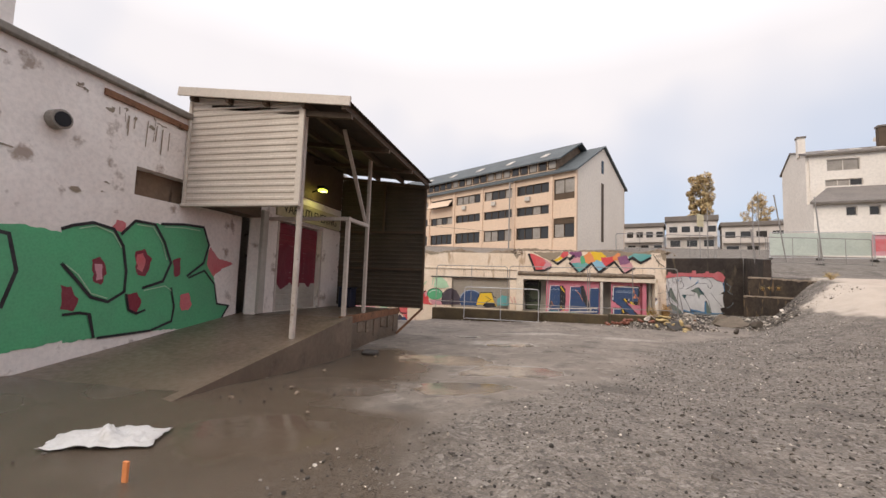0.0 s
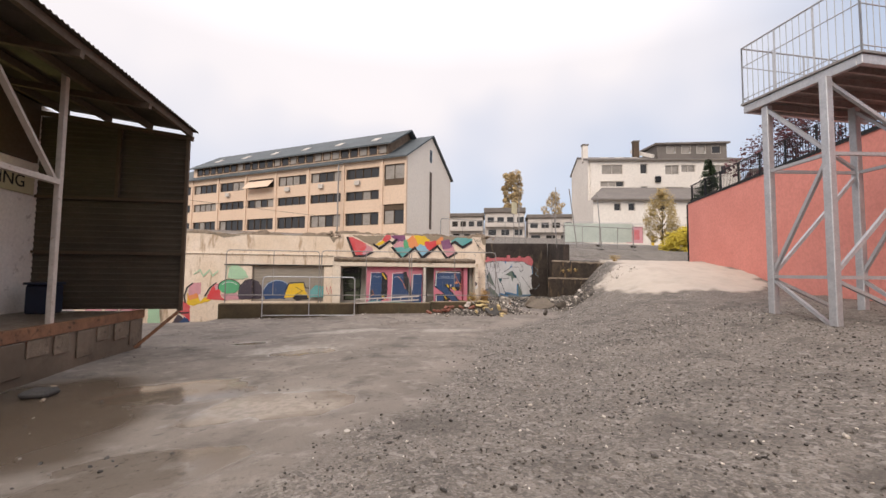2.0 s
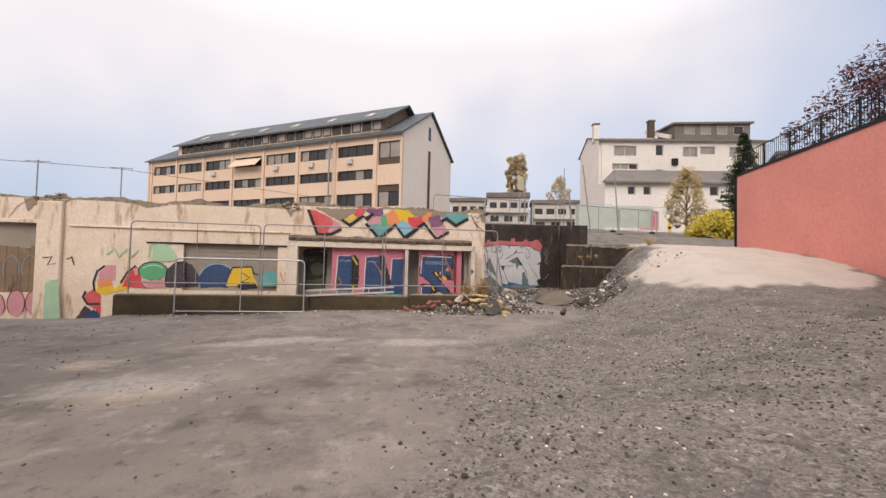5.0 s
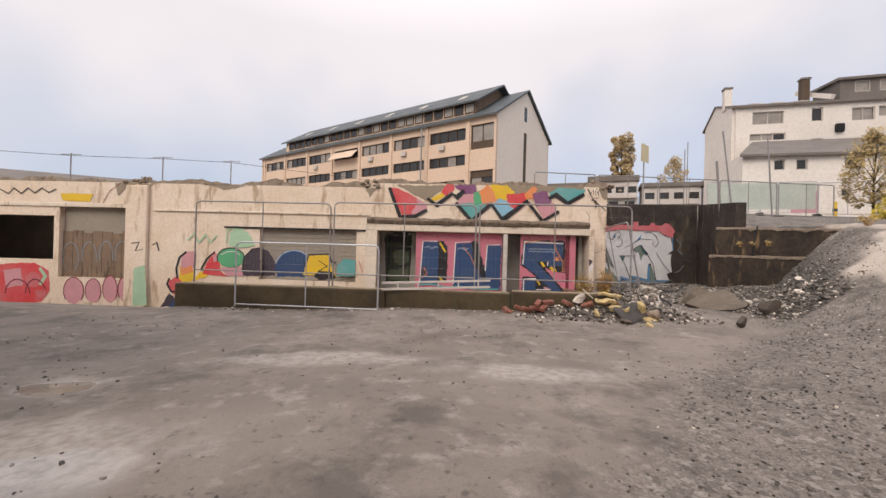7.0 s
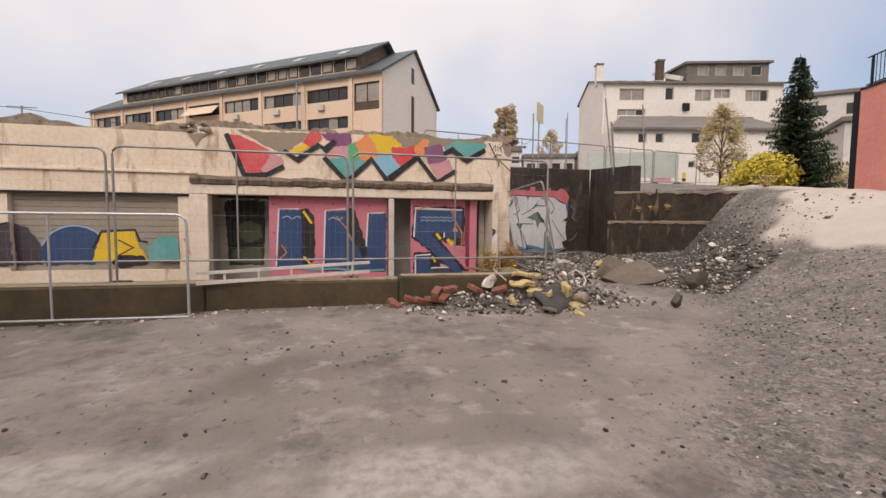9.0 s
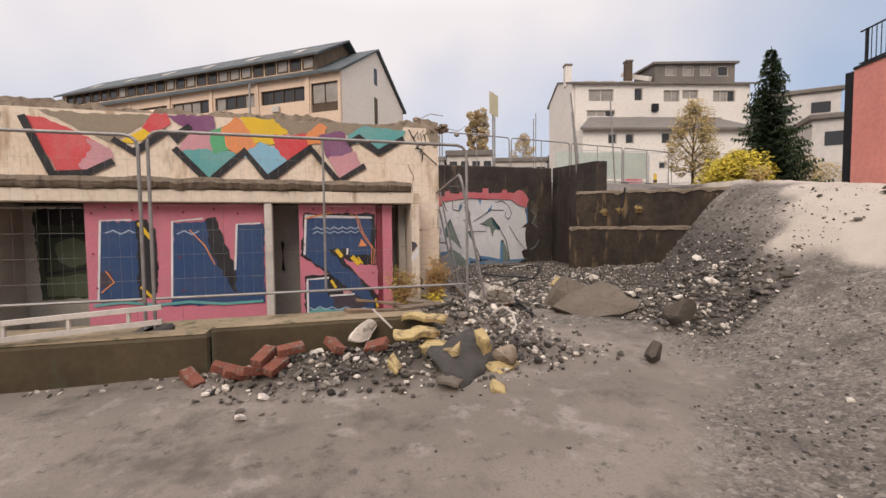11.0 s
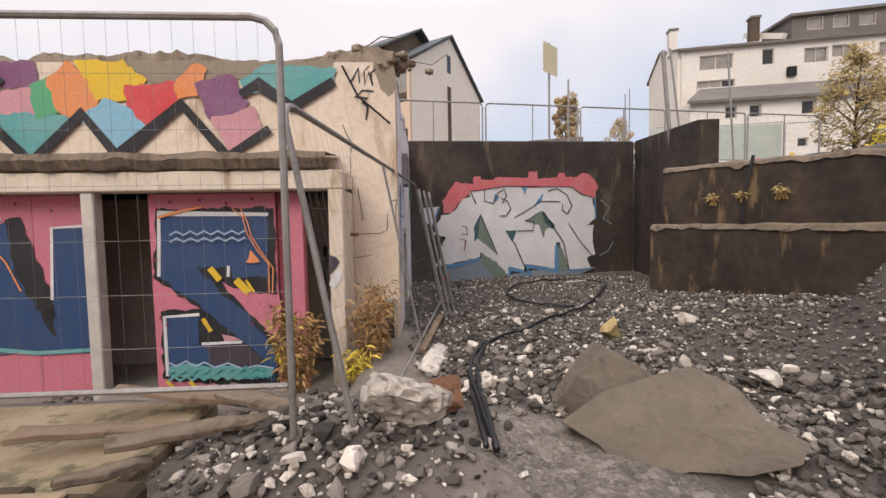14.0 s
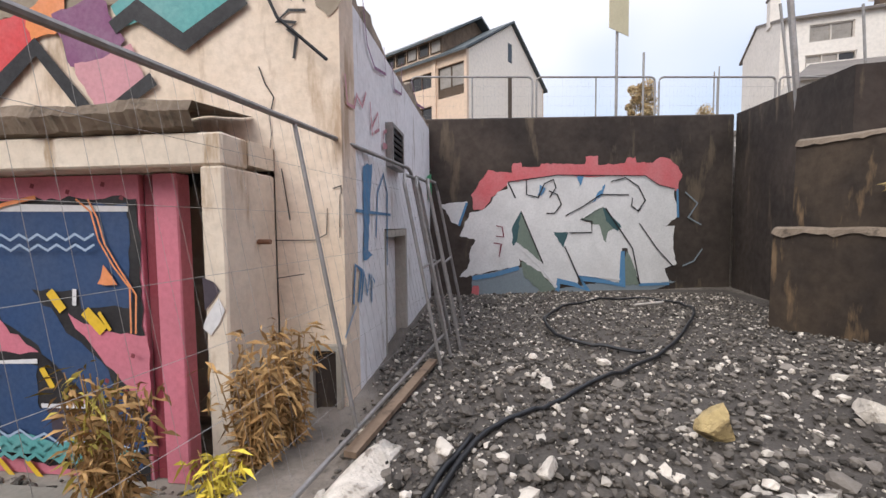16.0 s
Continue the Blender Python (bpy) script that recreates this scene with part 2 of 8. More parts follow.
for key, rgb in PAINT.items():
    faded = tuple(min(0.85, c * 0.8 + 0.1) for c in rgb) if key in ("red", "purple", "teal", "orange", "sky_blue", "pink_red") else tuple(min(0.85, c * 0.78 + 0.03) for c in rgb)
    material("spray_" + key, rgb, faded, rough=0.6, scale=1.7, fine=25, bump=0.12, mix=0.42)


def glass_mat(name, tint, rough=0.06):
    m = bpy.data.materials.new(name)
    m.use_nodes = True
    b = m.node_tree.nodes["Principled BSDF"]
    b.inputs["Base Color"].default_value, b.inputs["Roughness"].default_value = (*tint, 1), rough
    b.inputs["Specular IOR Level"].default_value = 0.5
    n = m.node_tree.nodes.new("ShaderNodeTexNoise")
    n.inputs["Scale"].default_value = 0.6
    bp = m.node_tree.nodes.new("ShaderNodeBump")
    bp.inputs["Strength"].default_value = 0.03
    m.node_tree.links.new(n.outputs["Fac"], bp.inputs["Height"])
    m.node_tree.links.new(bp.outputs[0], b.inputs["Normal"])
    return m


pane_dark = glass_mat("dark_window_glass", (0.035, 0.032, 0.03))
pane_blind = material("window_with_blind", (0.36, 0.32, 0.28), (0.25, 0.22, 0.19), rough=0.3, scale=0.8, fine=4, bump=0.0, spec=0.5)

lamp_glow = bpy.data.materials.new("lamp_glow")
lamp_glow.use_nodes = True
lamp_glow.node_tree.nodes["Principled BSDF"].inputs["Emission Color"].default_value = (0.9, 1.0, 0.08, 1)
lamp_glow.node_tree.nodes["Principled BSDF"].inputs["Emission Strength"].default_value = 3


# ---- building helpers ----
def thing(name, label, category, group="", kind="", at=(0, 0, 0), turn=0.0):
    e = new(name)
    e.empty_display_size = 0.1
    e.matrix_world = pose(*at, 0, 0, turn)
    return tagged(e, label, category, group, kind)


def part(name, bm, mat, parent=None, label="", smooth=False, local=True):
    me = bpy.data.meshes.new(name)
    bm.normal_update()
    bm.to_mesh(me)
    bm.free()
    if smooth:
        for p in me.polygons:
            p.use_smooth = True
    me.materials.append(mat)
    ob = new(name, me)
    if parent:
        ob.parent = parent
    if label:
        tagged(ob, label)
    return ob


def solo(name, bm, mat, label, category, group="", kind="", smooth=False):
    return tagged(part(name, bm, mat, None, "", smooth), label, category, group, kind)


def box(bm, x0, x1, y0, y1, z0, z1, bevel=0.0):
    r = bmesh.ops.create_cube(bm, size=1, matrix=Matrix.Translation(((x0 + x1) / 2, (y0 + y1) / 2, (z0 + z1) / 2)) @ Matrix.Diagonal((abs(x1 - x0), abs(y1 - y0), abs(z1 - z0), 1)))
    if bevel:
        edges = list({e for v in r["verts"] for e in v.link_edges})
        bmesh.ops.bevel(bm, geom=edges, offset=bevel, segments=1, affect="EDGES")
    return bm


def boxes(*specs, bevel=0.0):
    bm = bmesh.new()
    for s in specs:
        box(bm, *s, bevel=bevel)
    return bm


def tube(bm, points, radius, sides=8, taper=None):
    """A round bar along points."""
    rings = []
    pts = [Vector(p) for p in points]
    for i, p in enumerate(pts):
        d = (pts[min(i + 1, len(pts) - 1)] - pts[max(i - 1, 0)]).normalized()
        a = d.orthogonal().normalized() if abs(d.z) > 0.99 else d.cross(Vector((0, 0, 1))).normalized()
        c = d.cross(a)
        r = radius if taper is None else radius + (taper - radius) * i / (len(pts) - 1)
        rings.append([bm.verts.new(p + a * math.cos(k * math.tau / sides) * r + c * math.sin(k * math.tau / sides) * r) for k in range(sides)])
    for q0, q1 in zip(rings, rings[1:]):
        for k in range(sides):
            bm.faces.new((q0[k], q0[(k + 1) % sides], q1[(k + 1) % sides], q1[k]))
    bm.faces.new(rings[0][::-1])
    bm.faces.new(rings[-1])
    return bm


def beam(bm, a, b, w, h):
    """A square bar from a to b."""
    a, b = Vector(a), Vector(b)
    d = b - a
    q = d.to_track_quat("Z", "Y").to_matrix().to_4x4()
    bmesh.ops.create_cube(bm, size=1, matrix=Matrix.Translation((a + b) / 2) @ q @ Matrix.Diagonal((w, h, d.length, 1)))
    return bm


def prism(bm, outline, lift, depth):
    """outline: 2D points; lift(u, w, d) gives the place. Extruded by depth."""
    front = [bm.verts.new(lift(u, w, depth)) for u, w in outline]
    back = [bm.verts.new(lift(u, w, 0)) for u, w in outline]
    f = bm.faces.new(front)
    bm.faces.new(back[::-1])
    n = len(front)
    for i in range(n):
        bm.faces.new((front[i], back[i], back[(i + 1) % n], front[(i + 1) % n]))
    bmesh.ops.recalc_face_normals(bm, faces=bm.faces)
    return bm


def wall_with_holes(bm, x0, x1, y0, y1, z0, z1, holes):
    """A wall along x with openings (x0, x1, z0, z1) that go through it, in one piece."""
    xs = sorted({x0, x1, *[min(max(q, x0), x1) for h in holes for q in h[:2]]})
    zs = sorted({z0, z1, *[min(max(q, z0), z1) for h in holes for q in h[2:]]})
    seen = {}

    def vert(i, k, y):
        if (i, k, y) not in seen:
            seen[i, k, y] = bm.verts.new((xs[i], y, zs[k]))
        return seen[i, k, y]

    def solid(i, k):
        if not (0 <= i < len(xs) - 1 and 0 <= k < len(zs) - 1):
            return False
        mx, mz = (xs[i] + xs[i + 1]) / 2, (zs[k] + zs[k + 1]) / 2
        return not any(h[0] < mx < h[1] and h[2] < mz < h[3] for h in holes)
    for i in range(len(xs) - 1):
        for k in range(len(zs) - 1):
            if not solid(i, k):
                continue
            bm.faces.new((vert(i, k, y0), vert(i + 1, k, y0), vert(i + 1, k + 1, y0), vert(i, k + 1, y0)))
            bm.faces.new((vert(i, k, y1), vert(i, k + 1, y1), vert(i + 1, k + 1, y1), vert(i + 1, k, y1)))
            for di, dk, a, b in ((-1, 0, (i, k), (i, k + 1)), (1, 0, (i + 1, k + 1), (i + 1, k)), (0, -1, (i + 1, k), (i, k)), (0, 1, (i, k + 1), (i + 1, k + 1))):
                if not solid(i + di, k + dk):
                    bm.faces.new((vert(*a, y0), vert(*b, y0), vert(*b, y1), vert(*a, y1)))
    bmesh.ops.recalc_face_normals(bm, faces=bm.faces)
    return bm


def jagged_top(bm, x0, x1, y0, y1, z, rise, seed, step=0.18):
    """The broken top of a wall: a strip with an uneven upper edge."""
    rnd = random.Random(seed)
    n = max(2, int((x1 - x0) / step))
    prev = None
    for i in range(n + 1):
        x = x0 + (x1 - x0) * i / n
        h = 0.02 + max(0.0, rise * (0.45 + 0.9 * noise.noise((x * 0.7, seed, 0)) + 0.5 * noise.noise((x * 2.3, seed, 3))) + rnd.uniform(-0.02, 0.03))
        h2 = h * rnd.uniform(0.5, 1.1)
        cur = [bm.verts.new(p) for p in ((x, y0, z), (x, y0 + rnd.uniform(0, 0.03), z + h), (x, y1, z + h2), (x, y1, z))]
        if prev:
            for k in range(3):
                bm.faces.new((prev[k], cur[k], cur[k + 1], prev[k + 1]))
        prev = cur
    bmesh.ops.recalc_face_normals(bm, faces=bm.faces)
    return bm


def paint(parent_name, label, art, lift, spread=0.004, category="graffiti"):
    """Sprayed shapes on a wall: one part a shape, each a thin coat over the last."""
    root = thing(parent_name, label, category)
    d = spread
    for col, kind, width, pts in art:
        bm = bmesh.new()
        if kind == "fill":
            rnd = random.Random(len(pts) + int(100 * pts[0][0]))
            soft = []
            n = len(pts)
            for i in range(n):
                a, b = Vector(pts[i]), Vector(pts[(i + 1) % n])
                k = max(1, int((b - a).length / 0.07))
                for j in range(k):
                    q = a.lerp(b, j / k)
                    soft.append((q.x + rnd.uniform(-0.02, 0.02), q.y + rnd.uniform(-0.02, 0.02)))
            vs = [bm.verts.new(lift(u, w, d)) for u, w in soft]
            bm.faces.new(vs)
            bm.normal_update()
            bmesh.ops.triangulate(bm, faces=bm.faces)
        else:
            q = [Vector(p) for p in pts]
            left, right = [], []
            for i, p in enumerate(q):
                a, b = q[max(i - 1, 0)], q[min(i + 1, len(q) - 1)]
                t = (b - a).normalized()
                nrm = Vector((-t.y, t.x)) * width / 2
                if 0 < i < len(q) - 1:
                    t0 = (p - a).normalized()
                    nrm /= max(0.5, abs(t0.dot(t)))
                left.append(bm.verts.new(lift(*(p + nrm), d)))
                right.append(bm.verts.new(lift(*(p - nrm), d)))
            for i in range(len(q) - 1):
                bm.faces.new((left[i], left[i + 1], right[i + 1], right[i]))
        part("painted_shape" if kind == "fill" else "painted_stroke", bm, MATS["spray_" + col], root)
        d += 0.0012
    return root


# ---- terrain ----
def step01(t):
    t = min(1.0, max(0.0, t))
    return t * t * (3 - 2 * t)


def along(y, *knots):
    """Smooth values between (y, value) knots."""
    if y <= knots[0][0]:
        return knots[0][1]
    for (a, va), (b, vb) in zip(knots, knots[1:]):
        if y <= b:
            return va + (vb - va) * step01((y - a) / (b - a))
    return knots[-1][1]


def block_line(y):
    if y > 25.5:
        return 12.7 + (y - 25.95) * 0.177
    return 11.75 + (25.45 - y) * 0.233


def ground_z(x, y):
    base = along(y, (2.5, -0.18), (8, -0.45), (17, -0.45), (21.5, -0.25), (28, -0.22))
    base -= 0.18 * step01((1.0 - x) / 4.5)
    high = along(y, (-4, 0.7), (5, 0.9), (13, 1.15), (19, 2.2), (22, 2.45), (28, 2.6), (34, 3.8))
    start = along(y, (4, 1.5), (9, 2.0), (13, 4.2), (19, 8.2), (21.5, 9.9))
    width = along(y, (4, 10), (13, 10), (19, 4.8), (21.5, 3.2))
    z = base + high * step01((x - start) / width)
    if y > 21.3:
        low = base + 0.4 * step01((x - 9.5) / 2.4) * (1 - step01((y - 22.0) / 6)) + 0.15 * step01((x - 9.8) / 2.4) * (1 - step01((y - 21.3) / 3.2))
        hold = step01((y - 21.3) / 0.5)
        if x < block_line(y) + 0.25:
            z = z * (1 - hold) + min(z, low) * hold
        if y > 28.6 + (x - 6.8) * 0.23 and x < 13.6:
            z = 3.35 + (y - 29) * 0.02
    z += 0.36 * math.exp(-((x - 6.3) / 0.8) ** 2 - ((y - 20.05) / 0.75) ** 2) + 0.2 * math.exp(-((x - 5.2) / 1.8) ** 4 - ((y - 18.85) / 0.33) ** 2)
    if y > 33:
        z = z + (3.45 + (y - 33) * 0.11 - z) * step01((y - 33) / 2)
    z -= 0.17 * min(max(0.0, y - 18.2), 5.0) * step01((-5.2 - x) / 1.2) * (1 - step01((y - 23.5) / 1.0))
    if 21.36 < y < 23.4 and -5.6 < x < 6.3:
        z = min(z, -0.8 + 0.5 * step01((x - 5.95) / 0.3))
    if y > 23.3 and x < 6.4:
        z = -0.65 + 4.1 * step01((y - 29.5) / 1.0) + max(0, y - 33) * 0.11
    return z


def ground_rough(x, y):
    far = 1 - step01((y - 24) / 8)
    rough = 0.012 * noise.noise((x * 1.7, y * 1.7, 0)) + 0.035 * noise.noise((x * 0.4, y * 0.4, 4))
    gravel = gravel_amount(x, y)
    return (rough + gravel * (0.02 * noise.noise((x * 6, y * 6, 9)) + 0.05 * noise.noise((x * 1.9, y * 1.9, 2)))) * (0.4 + 0.6 * far)


def gravel_amount(x, y):
    edge = 0.5 * noise.noise((x * 0.35, y * 0.35, 7)) + 0.4 * noise.noise((x * 1.4, y * 1.4, 8))
    right = step01((x - along(y, (-2, -3.0), (1.3, -2.7), (4, -1.7), (5.3, -0.6), (7.4, 0.9), (10.2, 2.0), (14, 3.8), (15.6, 5.5), (17.8, 7.8), (19.2, 8.0), (20.4, 6.6), (22, 6.5)) + edge) / 0.9)
    return right


def sand_amount(x, y):
    wob = 0.4 * noise.noise((x * 0.6, y * 0.6, 5)) + 0.22 * noise.noise((x * 2.2, y * 2.2, 6))
    e = min(((x - 13.9) / 3.5) ** 2 + ((y - 17.3) / 3.1) ** 2, ((x - 15.8) / 3.4) ** 2 + ((y - 21.0) / 2.6) ** 2) + wob
    return step01((1.02 - e) / 0.22)


def wet_amount(x, y):
    a = 0.6 * noise.noise((x * 0.33 + 3, y * 0.33, 11)) + 0.3 * noise.noise((x * 1.1, y * 1.1, 12))
    side = step01((0.3 - x) / 4.2) * step01((12.0 - y) / 5.0)
    return step01((a + 0.85 * side - 0.38) / 0.4)


POOLS = ((-2.8, 13.4, 0.55, 0.35), (-1.1, 11.5, 1.0, 0.45), (-2.6, 8.6, 1.4, 0.8), (-0.9, 7.3, 1.3, 0.8), (-1.6, 5.3, 1.0, 0.7), (-3.6, 5.0, 1.1, 0.8), (-3.4, 2.4, 1.0, 0.7))


def pool_amount(x, y):
    """Standing wet, with ragged soft edges."""
    wob = 0.55 * noise.noise((x * 1.3, y * 1.3, 17)) + 0.3 * noise.noise((x * 4, y * 4, 18))
    return max(step01((1.25 - ((x - px) / a) ** 2 - ((y - py) / b) ** 2 + wob) / 0.8) for px, py, a, b in POOLS)


def pale_patch_amount(x, y):
    """Pale ragged patches, some of them over the pools."""
    wob = 0.7 * noise.noise((x * 1.1, y * 1.1, 27)) + 0.4 * noise.noise((x * 3.3, y * 3.3, 28))
    return max(step01((1.1 - ((x - px) / a) ** 2 - ((y - py) / b) ** 2 + wob) / 0.9) for px, py, a, b in ((-1.3, 12.0, 1.3, 0.7), (-2.95, 13.6, 0.6, 0.3), (-0.2, 14.6, 1.8, 0.4), (2.6, 14.2, 1.5, 0.4), (-1.0, 7.4, 1.3, 0.9)))


def rubble_density(x, y):
    """How thickly loose stones lie."""
    d = 0.0
    if y > 18.2 and 6.4 + 0.2 * noise.noise((x, y, 0)) < x < 12.9:
        d = max(d, 0.95 * step01((x - along(y, (18, 8.7), (19.2, 8.6), (20.4, 8.1), (21.2, 6.9), (23, 6.6), (24, 6.3))) / 0.5))
        if y < 22:
            d *= 1 - 0.88 * step01((x - along(y, (18.2, 9.6), (20, 10.8), (22, 11.6))) / 0.9)
    return max(d, 1.1 * math.exp(-((x - 6.3) / 0.75) ** 2 - ((y - 20.0) / 0.85) ** 2), 0.95 * math.exp(-((x - 5.2) / 1.9) ** 4 - ((y - 18.7) / 0.38) ** 2))


def make_ground():
    nx0, nx1, ny0, ny1, st = -12.0, 21.0, -7.0, 31.0, 0.125
    near_x = [nx0 + st * i for i in range(int((nx1 - nx0) / st) + 1)]
    near_y = [ny0 + st * i for i in range(int((ny1 - ny0) / st) + 1)]
    xs = [-900, -420, -200, -110, -70, -45, -30, -20, -15] + near_x + [23, 26, 30, 36, 45, 60, 80, 110, 150, 220, 420, 900]
    ys = [-400, -150, -60, -30, -18, -11] + near_y + [32, 33, 34, 36, 40, 46, 55, 65, 80, 100, 130, 170, 240, 400, 700]
    verts, sand, gravel, wet, soil_shade, pool, pale_patch = [], [], [], [], [], [], []
    for y in ys:
        for x in xs:
            z = ground_z(x, min(y, 150)) + (ground_rough(x, y) if nx0 <= x <= nx1 and ny0 <= y <= ny1 else 0)
            verts.append((x, y, z))
            sand.append(sand_amount(x, y))
            gravel.append(gravel_amount(x, y))
            wet.append(wet_amount(x, y))
            pool.append(pool_amount(x, y))
            pale_patch.append(pale_patch_amount(x, y))
            soil_shade.append(min(1.0, rubble_density(x, y)) if 17.5 < y < 29.5 else 0.0)
    n = len(xs)
    faces = [(j * n + i, j * n + i + 1, (j + 1) * n + i + 1, (j + 1) * n + i) for j in range(len(ys) - 1) for i in range(n - 1)]
    me = bpy.data.meshes.new("ground")
    me.from_pydata(verts, [], faces)
    for name, vals in (("sand", sand), ("gravel", gravel), ("wet", wet), ("soil_shade", soil_shade), ("pool", pool), ("pale_patch", pale_patch)):
        me.attributes.new(name, "FLOAT", "POINT").data.foreach_set("value", vals)
    me.polygons.foreach_set("use_smooth", [True] * len(me.polygons))
    me.materials.append(ground_mat())
    return tagged(new("ground", me), "wet grey gravel and asphalt yard sloping up to a sandy ramp", "ground", kind="structure")


def ground_mat():
    m = bpy.data.materials.new("wet_gravel_yard")
    m.use_nodes = True
    nodes, links = m.node_tree.nodes, m.node_tree.links
    b = nodes["Principled BSDF"]
    tc = nodes.new("ShaderNodeTexCoord")

    def nz(s, d=5, r=0.6):
        n = nodes.new("ShaderNodeTexNoise")
        n.inputs["Scale"].default_value, n.inputs["Detail"].default_value, n.inputs["Roughness"].default_value = s, d, r
        links.new(tc.outputs["Object"], n.inputs["Vector"])
        return n.outputs["Fac"]

    def rng(src, lo, hi, a=0.0, c=1.0):
        r = nodes.new("ShaderNodeMapRange")
        for k, v in ((1, lo), (2, hi), (3, a), (4, c)):
            r.inputs[k].default_value = v
        links.new(src, r.inputs[0])
        return r.outputs[0]

    def mix(f, a, c):
        x = nodes.new("ShaderNodeMix")
        x.data_type = "RGBA"
        links.new(f, x.inputs[0])
        for v, k in ((a, 6), (c, 7)):
            if isinstance(v, tuple):
                x.inputs[k].default_value = (*v, 1)
            else:
                links.new(v, x.inputs[k])
        return x.outputs[2]

    def att(name):
        a = nodes.new("ShaderNodeAttribute")
        a.attribute_name = name
        return a.outputs["Fac"]
    vor = nodes.new("ShaderNodeTexVoronoi")
    vor.inputs["Scale"].default_value = 55
    links.new(tc.outputs["Object"], vor.inputs["Vector"])
    asphalt = mix(rng(nz(0.7), 0.35, 0.65), (0.245, 0.205, 0.17), (0.172, 0.143, 0.118))
    asphalt = mix(rng(nz(3.1), 0.55, 0.7), asphalt, (0.30, 0.26, 0.225))
    asphalt = mix(rng(nz(45, 3), 0.5, 0.75, 0, 0.5), asphalt, (0.11, 0.1, 0.09))
    grit = mix(rng(nz(1.2), 0.35, 0.65), (0.215, 0.183, 0.152), (0.14, 0.118, 0.098))
    cell = nodes.new("ShaderNodeSeparateColor")
    links.new(vor.outputs["Color"], cell.inputs[0])
    grit = mix(rng(cell.outputs[0], 0.55, 0.98, 0, 0.75), grit, (0.30, 0.265, 0.23))
    grit = mix(rng(cell.outputs[1], 0.6, 0.95, 0, 0.6), grit, (0.06, 0.05, 0.042))
    coarse = nodes.new("ShaderNodeTexVoronoi")
    coarse.inputs["Scale"].default_value = 19
    links.new(tc.outputs["Object"], coarse.inputs["Vector"])
    lump = nodes.new("ShaderNodeSeparateColor")
    links.new(coarse.outputs["Color"], lump.inputs[0])
    grit = mix(rng(lump.outputs[0], 0.8, 0.95, 0, 0.6), grit, (0.33, 0.295, 0.26))
    grit = mix(rng(lump.outputs[1], 0.78, 0.95, 0, 0.6), grit, (0.065, 0.055, 0.046))
    grit = mix(rng(nz(30, 3), 0.5, 0.7, 0, 0.6), grit, (0.085, 0.075, 0.066))
    col = mix(att("gravel"), asphalt, grit)
    col = mix(rng(nz(0.9, 7, 0.7), 0.52, 0.64, 0, 0.72), col, (0.085, 0.072, 0.06))
    col = mix(rng(nz(6.5, 6, 0.75), 0.57, 0.66, 0, 0.75), col, (0.07, 0.06, 0.05))
    col = mix(rng(att("wet"), 0, 1, 0, 0.82), col, (0.08, 0.056, 0.035))
    col = mix(rng(att("pool"), 0.1, 0.9, 0, 0.3), col, (0.13, 0.105, 0.08))
    col = mix(rng(att("pale_patch"), 0, 1, 0, 0.7), col, mix(rng(nz(9, 4), 0.4, 0.65), (0.42, 0.375, 0.33), (0.26, 0.225, 0.19)))
    # Dark soil tone under loose stones also paints in the shade of their gaps.
    col = mix(rng(att("soil_shade"), 0.1, 0.9, 0, 0.85), col, (0.065, 0.055, 0.047))
    dust = mix(rng(nz(1.4), 0.4, 0.7), (0.5, 0.43, 0.36), (0.42, 0.36, 0.3))
    col = mix(att("sand"), col, dust)
    links.new(col, b.inputs["Base Color"])
    rough = nodes.new("ShaderNodeMath")
    rough.operation = "SUBTRACT"
    rough.use_clamp = True
    links.new(rng(att("wet"), 0, 1, 0.85, 0.25), rough.inputs[0])
    links.new(rng(att("pool"), 0.2, 0.8, 0, 0.72), rough.inputs[1])
    links.new(rough.outputs[0], b.inputs["Roughness"])
    b.inputs["Specular IOR Level"].default_value = 0.4
    bp = nodes.new("ShaderNodeBump")
    bp.inputs["Distance"].default_value = 0.02
    links.new(rng(att("pool"), 0.2, 0.8, 0.5, 0.04), bp.inputs["Strength"])
    stones = nodes.new("ShaderNodeMath")
    stones.operation = "MULTIPLY_ADD"
    links.new(vor.outputs["Distance"], stones.inputs[0])
    links.new(rng(att("gravel"), 0, 1, 0, -0.75), stones.inputs[1])
    links.new(nz(38, 5, 0.7), stones.inputs[2])
    links.new(stones.outputs[0], bp.inputs["Height"])
    links.new(bp.outputs[0], b.inputs["Normal"])
    return m


make_ground()
# ---- graffiti outlines, in metres along and up each wall ----
MURAL = []
MURAL.append(('bare_cement', 'fill', 0, [(-0.62, 3.32), (0.18, 3.3), (1.17, 3.34), (0.83, 3.02), (0.47, 2.78), (-0.0, 3.0)]))
MURAL.append(('bare_cement', 'fill', 0, [(3.22, 3.37), (4.06, 3.37), (5.0, 3.37), (5.86, 3.37), (5.8, 3.23), (4.71, 3.14), (3.92, 3.05), (3.43, 3.12)]))
MURAL.append(('red', 'fill', 0, [(-0.79, 3.21), (-0.57, 3.19), (-0.06, 2.99), (0.35, 2.72), (0.22, 2.47), (0.04, 2.27), (-0.37, 2.26)]))
MURAL.append(('pale_pink', 'fill', 0, [(0.11, 2.85), (0.46, 2.7), (0.5, 2.48), (0.04, 2.27), (-0.13, 2.46)]))
MURAL.append(('red', 'fill', 0, [(-0.68, 3.12), (-0.12, 2.97), (0.17, 2.73), (-0.02, 2.4), (-0.37, 2.28)]))
